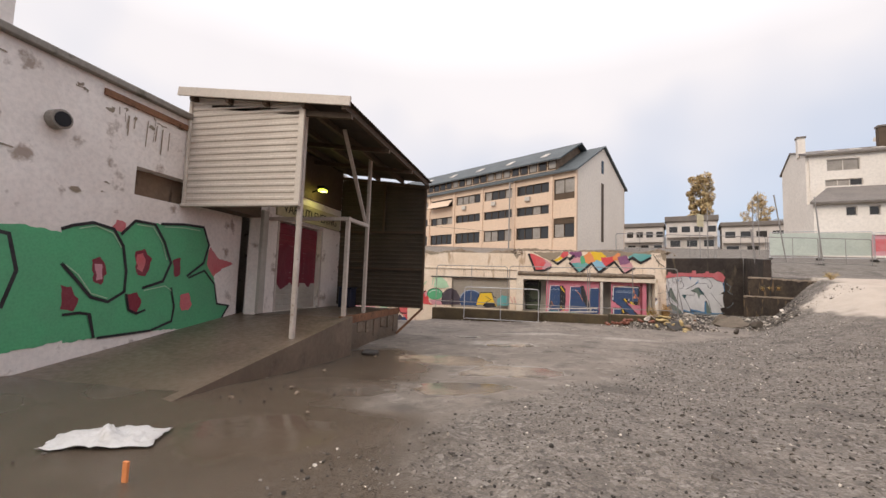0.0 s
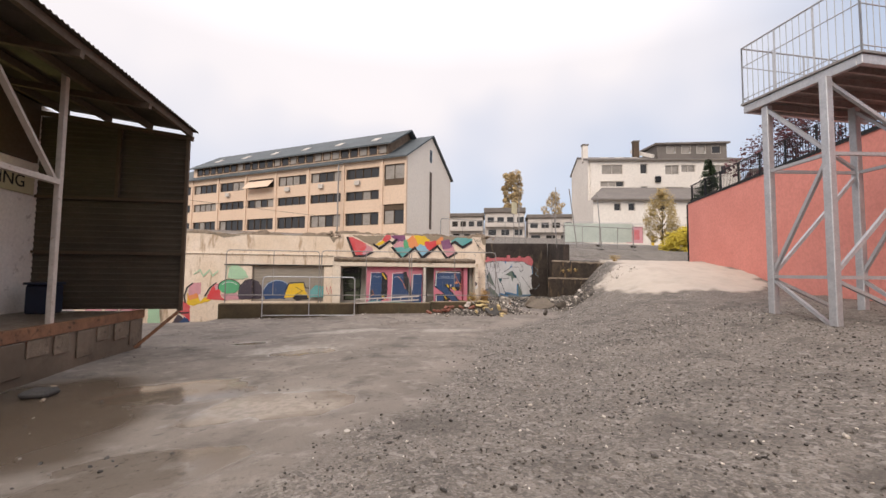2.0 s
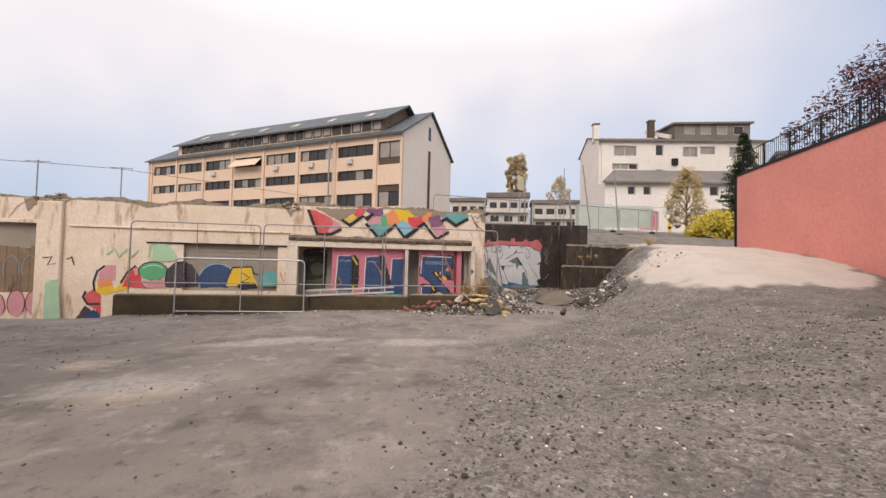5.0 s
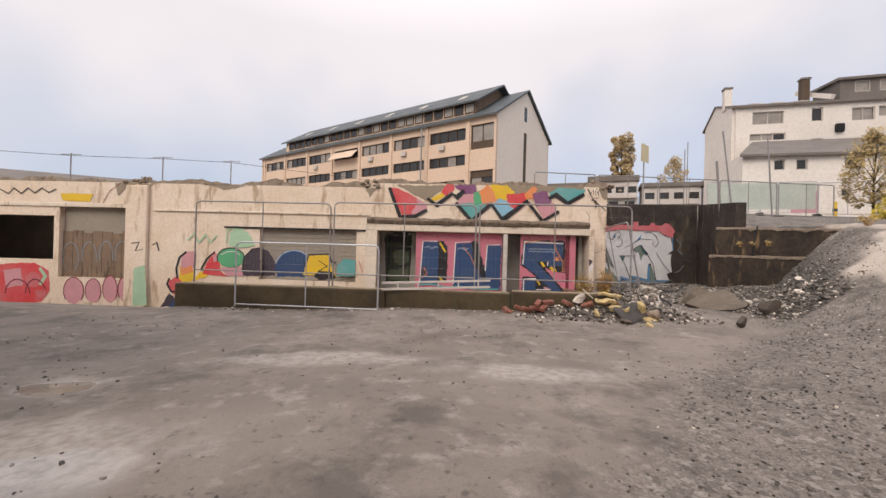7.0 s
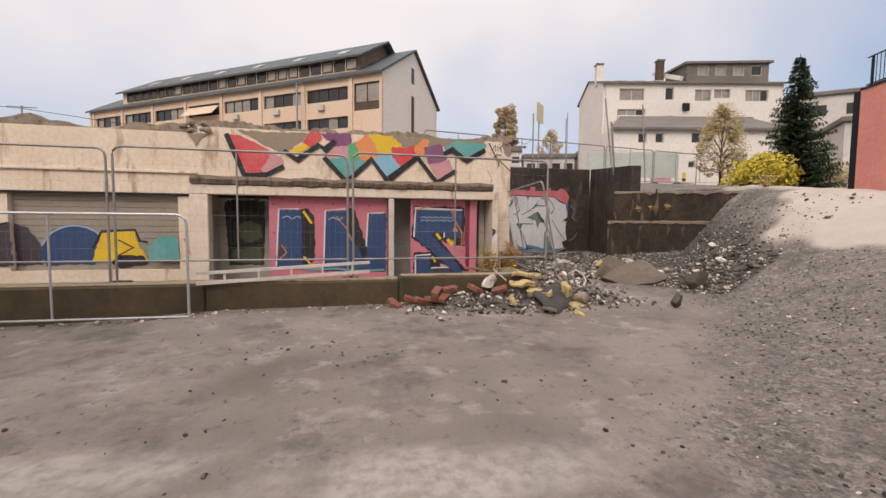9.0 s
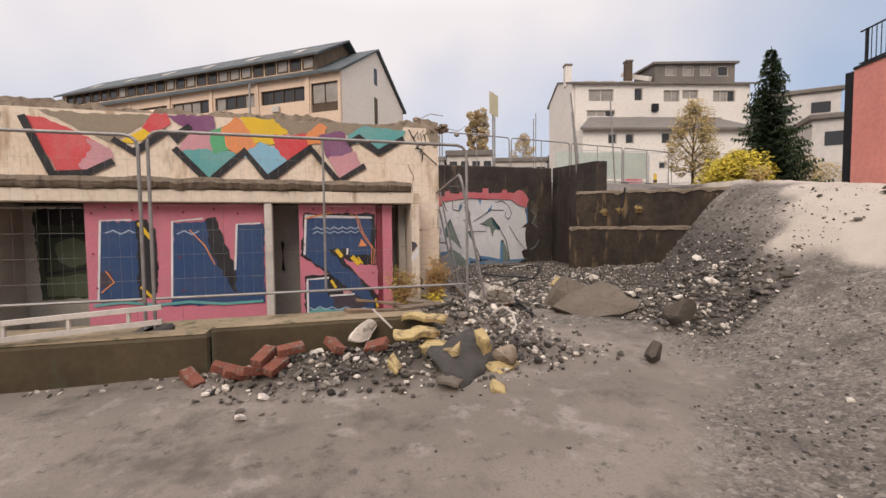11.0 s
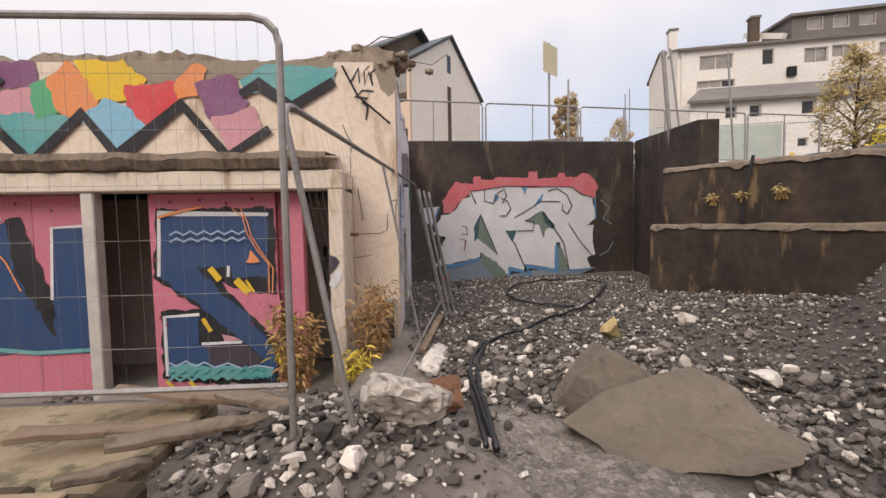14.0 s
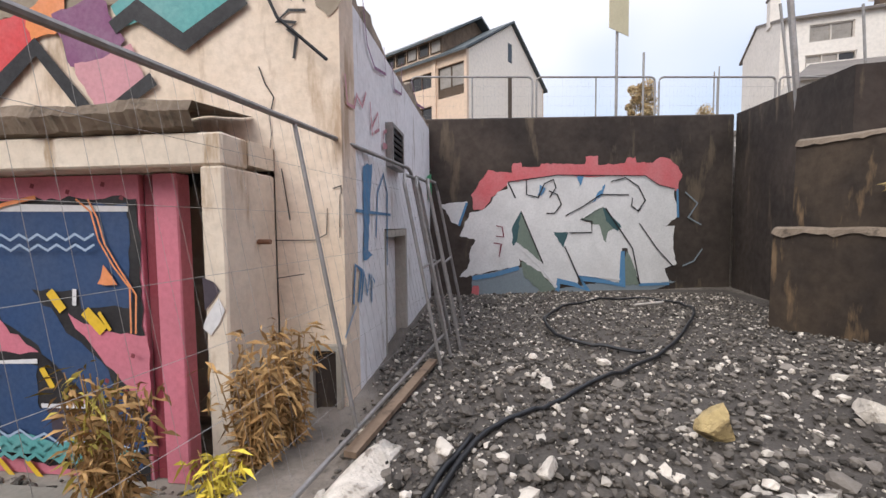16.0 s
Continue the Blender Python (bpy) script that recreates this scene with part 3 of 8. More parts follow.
MURAL.append(('yellow', 'fill', 0, [(0.61, 2.81), (0.99, 3.09), (1.2, 3.08), (1.14, 2.97), (0.77, 2.77)]))
MURAL.append(('red', 'fill', 0, [(0.96, 3.09), (1.14, 3.34), (1.39, 3.37), (1.45, 3.19), (1.14, 2.97)]))
MURAL.append(('purple', 'fill', 0, [(1.36, 3.35), (2.18, 3.37), (2.18, 3.05), (1.77, 3.03), (1.58, 3.19)]))
MURAL.append(('pale_pink', 'fill', 0, [(1.7, 2.98), (2.18, 3.09), (2.18, 2.73), (1.89, 2.55), (1.53, 2.73)]))
MURAL.append(('teal', 'fill', 0, [(1.53, 2.68), (1.96, 2.75), (2.61, 2.67), (2.1, 2.15), (1.76, 2.37)]))
MURAL.append(('green', 'fill', 0, [(2.09, 3.08), (2.38, 3.2), (2.46, 2.75), (2.12, 2.65)]))
MURAL.append(('orange', 'fill', 0, [(2.28, 3.13), (2.55, 3.37), (2.84, 3.16), (2.92, 2.82), (2.64, 2.65), (2.41, 2.74)]))
MURAL.append(('yellow', 'fill', 0, [(2.62, 3.37), (3.22, 3.37), (3.52, 3.13), (3.29, 2.87), (2.88, 2.88), (2.75, 3.19)]))
MURAL.append(('sky_blue', 'fill', 0, [(2.65, 2.67), (2.97, 2.91), (3.36, 2.79), (3.61, 2.52), (3.28, 2.23), (3.08, 2.2)]))
MURAL.append(('red', 'fill', 0, [(3.22, 3.06), (3.92, 3.12), (3.87, 2.76), (3.52, 2.49), (3.26, 2.81)]))
MURAL.append(('orange', 'fill', 0, [(3.83, 3.09), (4.13, 3.36), (4.27, 3.26), (4.13, 2.94), (3.89, 2.87)]))
MURAL.append(('purple', 'fill', 0, [(4.09, 3.1), (4.56, 3.21), (4.75, 2.86), (4.56, 2.56), (4.23, 2.65)]))
MURAL.append(('pale_pink', 'fill', 0, [(4.26, 2.66), (4.56, 2.7), (4.81, 2.8), (4.93, 2.49), (4.49, 2.22)]))
MURAL.append(('teal', 'fill', 0, [(4.66, 3.14), (5.0, 3.33), (5.87, 3.27), (5.84, 3.08), (5.3, 2.81), (5.0, 3.01), (4.75, 2.94)]))
MURAL.append(('black', 'line', 0.12, [(-0.83, 3.21), (-0.64, 2.72), (-0.43, 2.2), (0.1, 2.24), (0.5, 2.46)]))
MURAL.append(('black', 'line', 0.11, [(0.5, 2.86), (0.83, 2.63), (1.36, 3.04), (1.51, 2.91), (1.77, 3.16)]))
MURAL.append(('black', 'line', 0.12, [(1.48, 2.73), (2.05, 2.11), (2.7, 2.72), (3.11, 2.17), (3.92, 2.83), (4.46, 2.17), (5.01, 2.51)]))
MURAL.append(('black', 'line', 0.12, [(4.66, 2.94), (4.88, 3.08), (5.3, 2.79), (5.84, 3.11)]))
SPANEL = []
SPANEL.append(('pink', 'fill', 0, [(3.69, 1.76), (5.49, 1.76), (5.49, -0.67), (3.68, -0.74)]))
SPANEL.append(('black', 'fill', 0, [(3.78, 1.5), (5.17, 1.5), (5.16, 0.45), (5.16, -0.27), (5.14, -0.75), (3.76, -0.57), (3.78, 0.27), (4.22, 0.28), (3.72, 0.67)]))
SPANEL.append(('pink', 'fill', 0, [(4.5, 0.6), (4.79, 0.47), (5.19, 0.45), (5.19, -0.18), (4.83, 0.21)]))
SPANEL.append(('blue', 'fill', 0, [(3.81, 1.44), (5.09, 1.44), (5.06, 0.66), (4.64, 0.64), (4.64, 0.78), (4.22, 0.79), (4.51, 0.47), (4.83, 0.16), (5.12, -0.27), (5.11, -0.49), (4.79, -0.18), (4.28, 0.28), (3.78, 0.68)]))
SPANEL.append(('blue', 'fill', 0, [(3.83, 0.19), (4.22, 0.19), (4.21, -0.17), (4.79, -0.2), (5.1, -0.49), (5.09, -0.61), (3.82, -0.52)]))
SPANEL.append(('dark_purple', 'fill', 0, [(4.28, -0.17), (4.79, -0.17), (4.95, -0.35), (4.77, -0.53), (4.33, -0.39)]))
SPANEL.append(('black', 'fill', 0, [(4.24, 0.21), (4.31, 0.23), (4.72, -0.12), (4.24, -0.13)]))
SPANEL.append(('pale_pink', 'fill', 0, [(4.49, -0.03), (4.62, -0.06), (4.69, -0.12), (4.52, -0.11)]))
SPANEL.append(('white', 'line', 0.04, [(3.78, 0.69), (3.82, 1.44), (5.09, 1.41)]))
SPANEL.append(('white', 'line', 0.04, [(3.82, -0.52), (3.82, 0.2), (4.23, 0.22)]))
SPANEL.append(('white', 'line', 0.035, [(4.24, -0.14), (4.72, -0.13)]))
SPANEL.append(('white', 'line', 0.035, [(4.6, 0.8), (4.59, 0.67)]))
SPANEL.append(('yellow', 'line', 0.075, [(4.38, 0.78), (4.49, 0.63)]))
SPANEL.append(('yellow', 'line', 0.09, [(4.68, 0.63), (4.83, 0.47)]))
SPANEL.append(('yellow', 'line', 0.03, [(4.8, 0.62), (4.89, 0.48)]))
SPANEL.append(('yellow', 'line', 0.05, [(4.27, 0.17), (4.36, 0.01)]))
SPANEL.append(('yellow', 'line', 0.045, [(5.14, -0.24), (5.18, -0.42)]))
SPANEL.append(('yellow', 'line', 0.045, [(3.81, -0.58), (3.95, -0.74)]))
SPANEL.append(('yellow', 'line', 0.045, [(4.08, -0.59), (4.21, -0.74)]))
SPANEL.append(('orange', 'line', 0.014, [(4.67, 1.49), (4.79, 1.39), (4.84, 1.18), (4.95, 0.98), (5.08, 0.81), (5.07, 0.46)]))
SPANEL.append(('orange', 'line', 0.014, [(4.77, 1.49), (4.84, 1.35), (4.89, 1.15), (5.0, 0.96), (5.13, 0.76), (5.11, 0.46)]))
SPANEL.append(('orange', 'line', 0.03, [(3.81, 1.39), (4.06, 1.46), (4.33, 1.51)]))
SPANEL.append(('orange', 'fill', 0, [(4.81, 0.83), (4.89, 0.97), (4.99, 0.83)]))
SPANEL.append(('teal', 'fill', 0, [(3.85, -0.39), (4.08, -0.36), (4.33, -0.44), (4.61, -0.41), (4.89, -0.47), (5.1, -0.45), (5.09, -0.57), (4.6, -0.58), (3.87, -0.53)]))
SPANEL.append(('pale_blue', 'line', 0.02, [(3.85, -0.35), (3.94, -0.4), (4.05, -0.34), (4.16, -0.41), (4.27, -0.36), (4.39, -0.43), (4.55, -0.38), (4.72, -0.46), (4.89, -0.42), (5.09, -0.46)]))
NPANEL = []
NPANEL.append(('pink', 'fill', 0, [(0.24, 1.61), (3.09, 1.69), (3.07, -0.26), (0.19, -0.16)]))
NPANEL.append(('blue', 'fill', 0, [(0.42, 1.34), (0.98, 1.36), (1.0, -0.06), (0.34, -0.06)]))
NPANEL.append(('black', 'fill', 0, [(0.96, 1.38), (1.13, 1.38), (1.28, 1.18), (1.27, 0.08), (0.96, -0.06)]))
NPANEL.append(('blue', 'fill', 0, [(1.55, 1.32), (2.06, 1.36), (2.53, 0.42), (2.59, 1.28), (3.06, 1.3), (3.05, -0.22), (1.47, -0.18)]))
NPANEL.append(('black', 'fill', 0, [(2.06, 1.38), (2.23, 1.42), (2.56, 0.4), (2.54, -0.03), (2.15, 0.73)]))
NPANEL.append(('dark_purple', 'fill', 0, [(0.4, 0.2), (0.6, 0.28), (0.52, 0.5), (0.38, 0.45)]))
NPANEL.append(('white', 'line', 0.035, [(0.35, -0.04), (0.43, 1.37), (0.9, 1.38)]))
NPANEL.append(('white', 'line', 0.035, [(1.48, -0.05), (1.53, 1.35), (2.03, 1.4)]))
NPANEL.append(('white', 'line', 0.035, [(2.54, 0.44), (2.59, 1.29), (3.0, 1.31)]))
NPANEL.append(('yellow', 'line', 0.06, [(1.0, 1.33), (1.2, 1.02)]))
NPANEL.append(('yellow', 'line', 0.05, [(1.0, 0.19), (1.18, -0.02)]))
NPANEL.append(('orange', 'line', 0.02, [(0.4, 0.11), (0.6, 0.29), (0.48, 0.49)]))
NPANEL.append(('orange', 'line', 0.02, [(1.8, 1.2), (2.05, 0.9), (2.2, 0.55)]))
NPANEL.append(('pale_blue', 'line', 0.02, [(0.5, 1.15), (0.62, 1.2), (0.74, 1.13), (0.86, 1.2), (0.94, 1.15)]))
NPANEL.append(('pale_blue', 'line', 0.02, [(1.6, 1.12), (1.72, 1.18), (1.84, 1.11), (1.96, 1.17)]))
NPANEL.append(('teal', 'line', 0.05, [(0.29, -0.11), (0.73, -0.07), (1.24, -0.15), (1.77, -0.12), (2.32, -0.19), (3.01, -0.17)]))
GREENBLOB = []
GREENBLOB.append(('dark_green', 'fill', 0, [(-1.08, 1.56), (-0.09, 1.59), (-0.15, -0.11), (-0.99, -0.08)]))
GREENBLOB.append(('olive', 'fill', 0, [(-0.75, 0.96), (-0.48, 1.06), (-0.18, 0.96), (-0.18, 0.62), (-0.47, 0.51), (-0.73, 0.63)]))
GREENBLOB.append(('black', 'line', 0.05, [(-0.9, 1.1), (-0.11, 1.11), (-0.13, 0.5), (-0.92, 0.39), (-0.9, 1.08)]))
GREENBLOB.append(('olive', 'fill', 0, [(-0.91, 0.33), (-0.19, 0.38), (-0.21, -0.06), (-0.89, -0.04)]))
GREENBLOB.append(('black', 'fill', 0, [(-1.02, 1.62), (-0.23, 1.65), (-0.29, 1.32), (-0.94, 1.31)]))
LEFTART = []
LEFTART.append(('dark_purple', 'fill', 0, [(-8.99, -1.24), (-8.67, -0.73), (-8.19, -1.13)]))
LEFTART.append(('blue', 'fill', 0, [(-8.73, -1.23), (-8.41, -0.87), (-8.15, -0.97), (-8.14, -1.23)]))
LEFTART.append(('red', 'fill', 0, [(-8.72, -0.32), (-8.43, -0.11), (-8.17, -0.31), (-8.15, -1.07), (-8.45, -0.77), (-8.67, -0.67)]))
LEFTART.append(('yellow', 'fill', 0, [(-8.32, 0.27), (-7.9, 0.28), (-7.69, -0.19), (-8.05, -0.34), (-8.3, -0.25)]))
LEFTART.append(('pale_pink', 'fill', 0, [(-8.24, 0.58), (-8.08, 0.77), (-7.73, 0.8), (-7.73, 0.24), (-8.06, 0.07), (-8.29, 0.15)]))
LEFTART.append(('orange', 'fill', 0, [(-8.31, 0.15), (-7.86, 0.28), (-7.81, 0.08), (-8.22, -0.08)]))
LEFTART.append(('black', 'line', 0.07, [(-8.08, 0.77), (-8.33, 0.56), (-8.44, 0.16), (-8.39, -0.19)]))
LEFTART.append(('black', 'line', 0.07, [(-8.68, -0.19), (-8.76, -0.4), (-8.6, -0.67), (-8.2, -0.66)]))
LEFTART.append(('yellow', 'fill', 0, [(-7.73, -0.23), (-7.6, 0.04), (-7.39, 0.09), (-7.26, -0.08)]))
LEFTART.append(('red', 'fill', 0, [(-7.47, -0.02), (-7.27, 0.5), (-7.03, 0.78), (-6.86, 0.59), (-6.8, 0.1), (-6.54, -0.06)]))
LEFTART.append(('pale_pink', 'fill', 0, [(-7.11, 0.67), (-6.9, 0.76), (-6.86, 0.51), (-7.06, 0.42)]))
LEFTART.append(('black', 'line', 0.06, [(-7.54, 0.12), (-7.32, 0.54), (-7.03, 0.8)]))
LEFTART.append(('pale_pink', 'fill', 0, [(-6.8, 0.22), (-6.07, 0.28), (-5.92, -0.02), (-6.59, -0.06)]))
LEFTART.append(('green', 'fill', 0, [(-5.94, 0.62), (-6.02, 0.8), (-6.24, 0.93), (-6.52, 0.95), (-6.78, 0.86), (-6.92, 0.69), (-6.92, 0.49), (-6.76, 0.33), (-6.5, 0.26), (-6.22, 0.29), (-6.01, 0.43)]))
LEFTART.append(('black', 'line', 0.04, [(-5.96, 0.5), (-5.94, 0.64), (-6.0, 0.78), (-6.15, 0.89), (-6.34, 0.95), (-6.56, 0.94), (-6.75, 0.88), (-6.88, 0.76), (-6.94, 0.62), (-6.91, 0.47)]))
LEFTART.append(('white', 'line', 0.025, [(-6.1, 0.71), (-6.19, 0.77), (-6.31, 0.82), (-6.45, 0.83), (-6.58, 0.81), (-6.7, 0.76), (-6.79, 0.69)]))
LEFTART.append(('dark_purple', 'fill', 0, [(-6.0, -0.0), (-5.98, 0.62), (-5.67, 0.91), (-5.38, 0.96), (-5.35, -0.01)]))
LEFTART.append(('black', 'line', 0.045, [(-6.01, 0.12), (-5.96, 0.62), (-5.68, 0.93), (-5.38, 0.98)]))
LEFTART.append(('pale_green', 'line', 0.05, [(-8.05, 1.19), (-7.79, 1.42), (-7.63, 1.11), (-7.37, 1.41), (-7.21, 1.12), (-6.97, 1.38)]))
LEFTART.append(('pale_green', 'line', 0.05, [(-6.62, 1.14), (-6.59, 1.55), (-6.33, 1.72), (-6.11, 1.46), (-6.25, 1.15), (-5.79, 1.36)]))
LEFTART.append(('pale_green', 'fill', 0, [(-6.52, 1.04), (-6.47, 1.55), (-6.22, 1.72), (-5.8, 1.47), (-5.57, 1.06), (-5.99, 0.95)]))
LEFTART.append(('teal', 'fill', 0, [(-2.61, 0.45), (-2.35, 0.7), (-1.95, 0.63), (-1.94, 0.1), (-2.6, 0.06)]))
LEFTART.append(('pink_red', 'line', 0.03, [(-1.83, 0.63), (-1.7, 0.23), (-1.63, 0.64), (-1.49, 0.19)]))
SHUTTERART = []
SHUTTERART.append(('dark_purple', 'fill', 0, [(-5.41, 0.96), (-5.11, 0.86), (-4.89, 0.45), (-4.88, -0.0), (-5.38, -0.02)]))
SHUTTERART.append(('blue', 'fill', 0, [(-4.91, 0.35), (-4.65, 0.81), (-4.17, 0.95), (-3.75, 0.79), (-3.61, 0.48), (-3.83, 0.0), (-4.81, -0.02)]))
SHUTTERART.append(('pale_blue', 'line', 0.035, [(-3.57, 0.5), (-3.66, 0.66), (-3.79, 0.79), (-3.96, 0.88), (-4.14, 0.92), (-4.32, 0.92), (-4.5, 0.86), (-4.66, 0.77), (-4.79, 0.63), (-4.87, 0.47)]))
SHUTTERART.append(('yellow', 'fill', 0, [(-3.89, 0.06), (-3.66, 0.75), (-2.99, 0.81), (-2.86, 0.4), (-2.64, 0.05)]))
SHUTTERART.append(('black', 'line', 0.05, [(-3.86, 0.37), (-3.66, 0.79), (-2.95, 0.83), (-2.86, 0.56), (-2.69, 0.53)]))
SHUTTERART.append(('black', 'fill', 0, [(-3.47, 0.03), (-3.31, 0.22), (-2.79, 0.19), (-2.68, -0.01), (-3.3, -0.11)]))
SHUTTERART.append(('dark_green', 'line', 0.03, [(-3.32, 0.59), (-3.0, 0.4), (-3.31, 0.22)]))
SIGNAL = []
SIGNAL.append(('red', 'fill', 0, [(-15.75, 0.08), (-13.81, 0.22), (-13.26, -0.06), (-13.17, -0.79), (-13.54, -1.22), (-15.69, -1.34)]))
SIGNAL.append(('pink_red', 'fill', 0, [(-13.53, -0.4), (-13.61, -0.22), (-13.79, -0.12), (-13.99, -0.16), (-14.12, -0.32), (-14.11, -0.52), (-13.97, -0.67), (-13.77, -0.7), (-13.59, -0.59)]))
SIGNAL.append(('pale_pink', 'fill', 0, [(-14.98, -0.11), (-14.34, 0.02), (-14.21, -0.61), (-14.85, -0.73)]))
SIGNAL.append(('pale_green', 'line', 0.12, [(-13.59, 0.03), (-13.36, -0.27), (-13.56, -0.59)]))
SIGNAL.append(('dark_red', 'line', 0.05, [(-13.94, -0.91), (-13.99, -0.69), (-14.13, -0.51), (-14.33, -0.42), (-14.54, -0.42), (-14.72, -0.53), (-14.85, -0.71), (-14.89, -0.94)]))
SIGNAL.append(('dark_red', 'line', 0.05, [(-13.34, -0.9), (-13.38, -0.67), (-13.5, -0.49), (-13.66, -0.4), (-13.83, -0.4), (-13.98, -0.51), (-14.08, -0.69), (-14.11, -0.92)]))
SIGNAL.append(('pink_red', 'fill', 0, [(-13.77, -0.81), (-13.34, -0.73), (-13.29, -1.0), (-13.65, -1.07)]))
SIGNAL.append(('yellow', 'fill', 0, [(-12.88, 2.77), (-11.65, 2.77), (-11.75, 2.48), (-12.78, 2.5)]))
SIGNAL.append(('black', 'line', 0.04, [(-15.21, 2.87), (-14.88, 2.71), (-14.67, 2.92), (-14.38, 2.72), (-14.13, 2.93), (-13.86, 2.75), (-13.59, 2.94), (-13.31, 2.78), (-13.05, 2.91)]))
SIGNAL.append(('black', 'line', 0.03, [(-9.36, 0.97), (-9.19, 1.08), (-9.1, 0.77)]))
SIGNAL.append(('bare_cement', 'fill', 0, [(-7.65, 3.19), (-7.28, 3.19), (-6.79, 3.02), (-6.37, 3.09), (-5.85, 3.19), (-5.55, 3.19), (-6.28, 3.19)]))
SIGNAL.append(('bare_cement', 'fill', 0, [(-10.83, 3.19), (-10.08, 3.19), (-9.13, 3.19), (-9.33, 3.19), (-9.59, 2.98), (-9.81, 3.04), (-9.95, 3.19), (-10.44, 2.96), (-10.69, 2.71)]))
SIGNAL.append(('bare_cement', 'fill', 0, [(-1.87, 3.19), (-1.5, 3.19), (-1.12, 3.19), (-1.38, 3.1), (-1.52, 2.85), (-1.69, 3.19)]))
SIGNAL.append(('dark_red', 'line', 0.02, [(-11.28, 2.4), (-11.02, 2.87), (-10.6, 3.17)]))
SIGNAL.append(('dark_red', 'line', 0.02, [(-10.0, 2.43), (-9.93, 2.72), (-9.72, 2.94)]))
BOARDART = []
BOARDART.append(('grey_blue', 'line', 0.035, [(-12.4, -0.02), (-12.3, 0.19), (-12.27, 0.46), (-12.32, 0.73), (-12.43, 0.93), (-12.59, 1.0), (-12.74, 0.92), (-12.84, 0.72), (-12.87, 0.45), (-12.82, 0.17), (-12.7, -0.02)]))
BOARDART.append(('grey_blue', 'line', 0.035, [(-11.59, 0.28), (-11.58, 0.52), (-11.62, 0.75), (-11.71, 0.93), (-11.82, 1.03), (-11.94, 1.02), (-12.04, 0.92), (-12.11, 0.74), (-12.14, 0.51), (-12.11, 0.27)]))
BOARDART.append(('grey_blue', 'line', 0.035, [(-10.96, 0.35), (-10.96, 0.58), (-11.0, 0.8), (-11.07, 0.97), (-11.18, 1.06), (-11.29, 1.06), (-11.38, 0.96), (-11.45, 0.79), (-11.47, 0.56), (-11.45, 0.34)]))
BOARDART.append(('grey_blue', 'line', 0.035, [(-10.36, 0.36), (-10.36, 0.59), (-10.39, 0.81), (-10.47, 0.98), (-10.58, 1.08), (-10.68, 1.07), (-10.78, 0.98), (-10.85, 0.8), (-10.87, 0.58), (-10.85, 0.35)]))
PARAPETART = []
PARAPETART.append(('pale_pink', 'fill', 0, [(-11.89, -0.76), (-11.99, -0.44), (-12.22, -0.27), (-12.48, -0.34), (-12.64, -0.6), (-12.63, -0.95), (-12.45, -1.2), (-12.19, -1.25), (-11.97, -1.08)]))
PARAPETART.append(('pale_pink', 'fill', 0, [(-11.23, -0.74), (-11.31, -0.45), (-11.49, -0.29), (-11.69, -0.35), (-11.81, -0.6), (-11.8, -0.91), (-11.66, -1.14), (-11.46, -1.19), (-11.29, -1.03)]))
PARAPETART.append(('pale_pink', 'fill', 0, [(-10.61, -0.66), (-10.69, -0.34), (-10.86, -0.18), (-11.04, -0.24), (-11.16, -0.5), (-11.14, -0.84), (-11.01, -1.1), (-10.83, -1.15), (-10.67, -0.98)]))
PARAPETART.append(('pale_pink', 'fill', 0, [(-10.13, -0.65), (-10.19, -0.35), (-10.34, -0.2), (-10.49, -0.26), (-10.58, -0.5), (-10.57, -0.81), (-10.46, -1.05), (-10.3, -1.1), (-10.17, -0.94)]))
PARAPETART.append(('dark_red', 'line', 0.03, [(-11.97, -1.08), (-11.89, -0.85), (-11.91, -0.6), (-12.02, -0.4), (-12.19, -0.28), (-12.39, -0.28), (-12.55, -0.41), (-12.64, -0.62), (-12.65, -0.87), (-12.56, -1.09)]))
PARAPETART.append(('dark_red', 'line', 0.03, [(-11.29, -1.03), (-11.23, -0.83), (-11.25, -0.6), (-11.33, -0.41), (-11.47, -0.3), (-11.62, -0.31), (-11.74, -0.42), (-11.82, -0.61), (-11.82, -0.84), (-11.74, -1.05)]))
PARAPETART.append(('dark_red', 'line', 0.03, [(-10.67, -0.98), (-10.62, -0.76), (-10.63, -0.51), (-10.71, -0.3), (-10.84, -0.18), (-10.98, -0.19), (-11.09, -0.31), (-11.16, -0.52), (-11.16, -0.77), (-11.09, -0.99)]))
PARAPETART.append(('dark_red', 'line', 0.03, [(-10.17, -0.94), (-10.13, -0.73), (-10.14, -0.51), (-10.21, -0.32), (-10.32, -0.21), (-10.43, -0.21), (-10.53, -0.33), (-10.59, -0.52), (-10.59, -0.75), (-10.53, -0.95)]))
PIERART = []
PIERART.append(('black', 'line', 0.03, [(-10.04, 1.02), (-9.74, 1.06), (-9.88, 0.75), (-9.61, 0.82)]))
PIERART.append(('pale_green', 'fill', 0, [(-9.92, 0.13), (-9.5, 0.24), (-9.39, -1.16), (-9.92, -1.22)]))

SILVER = []
SILVER.append(('grey_blue', 'fill', 0, [(0.66, 0.18), (1.83, 0.35), (2.53, -0.14), (4.16, 0.01), (5.31, -0.06), (4.43, -0.38), (2.53, -0.41), (0.66, -0.26)]))
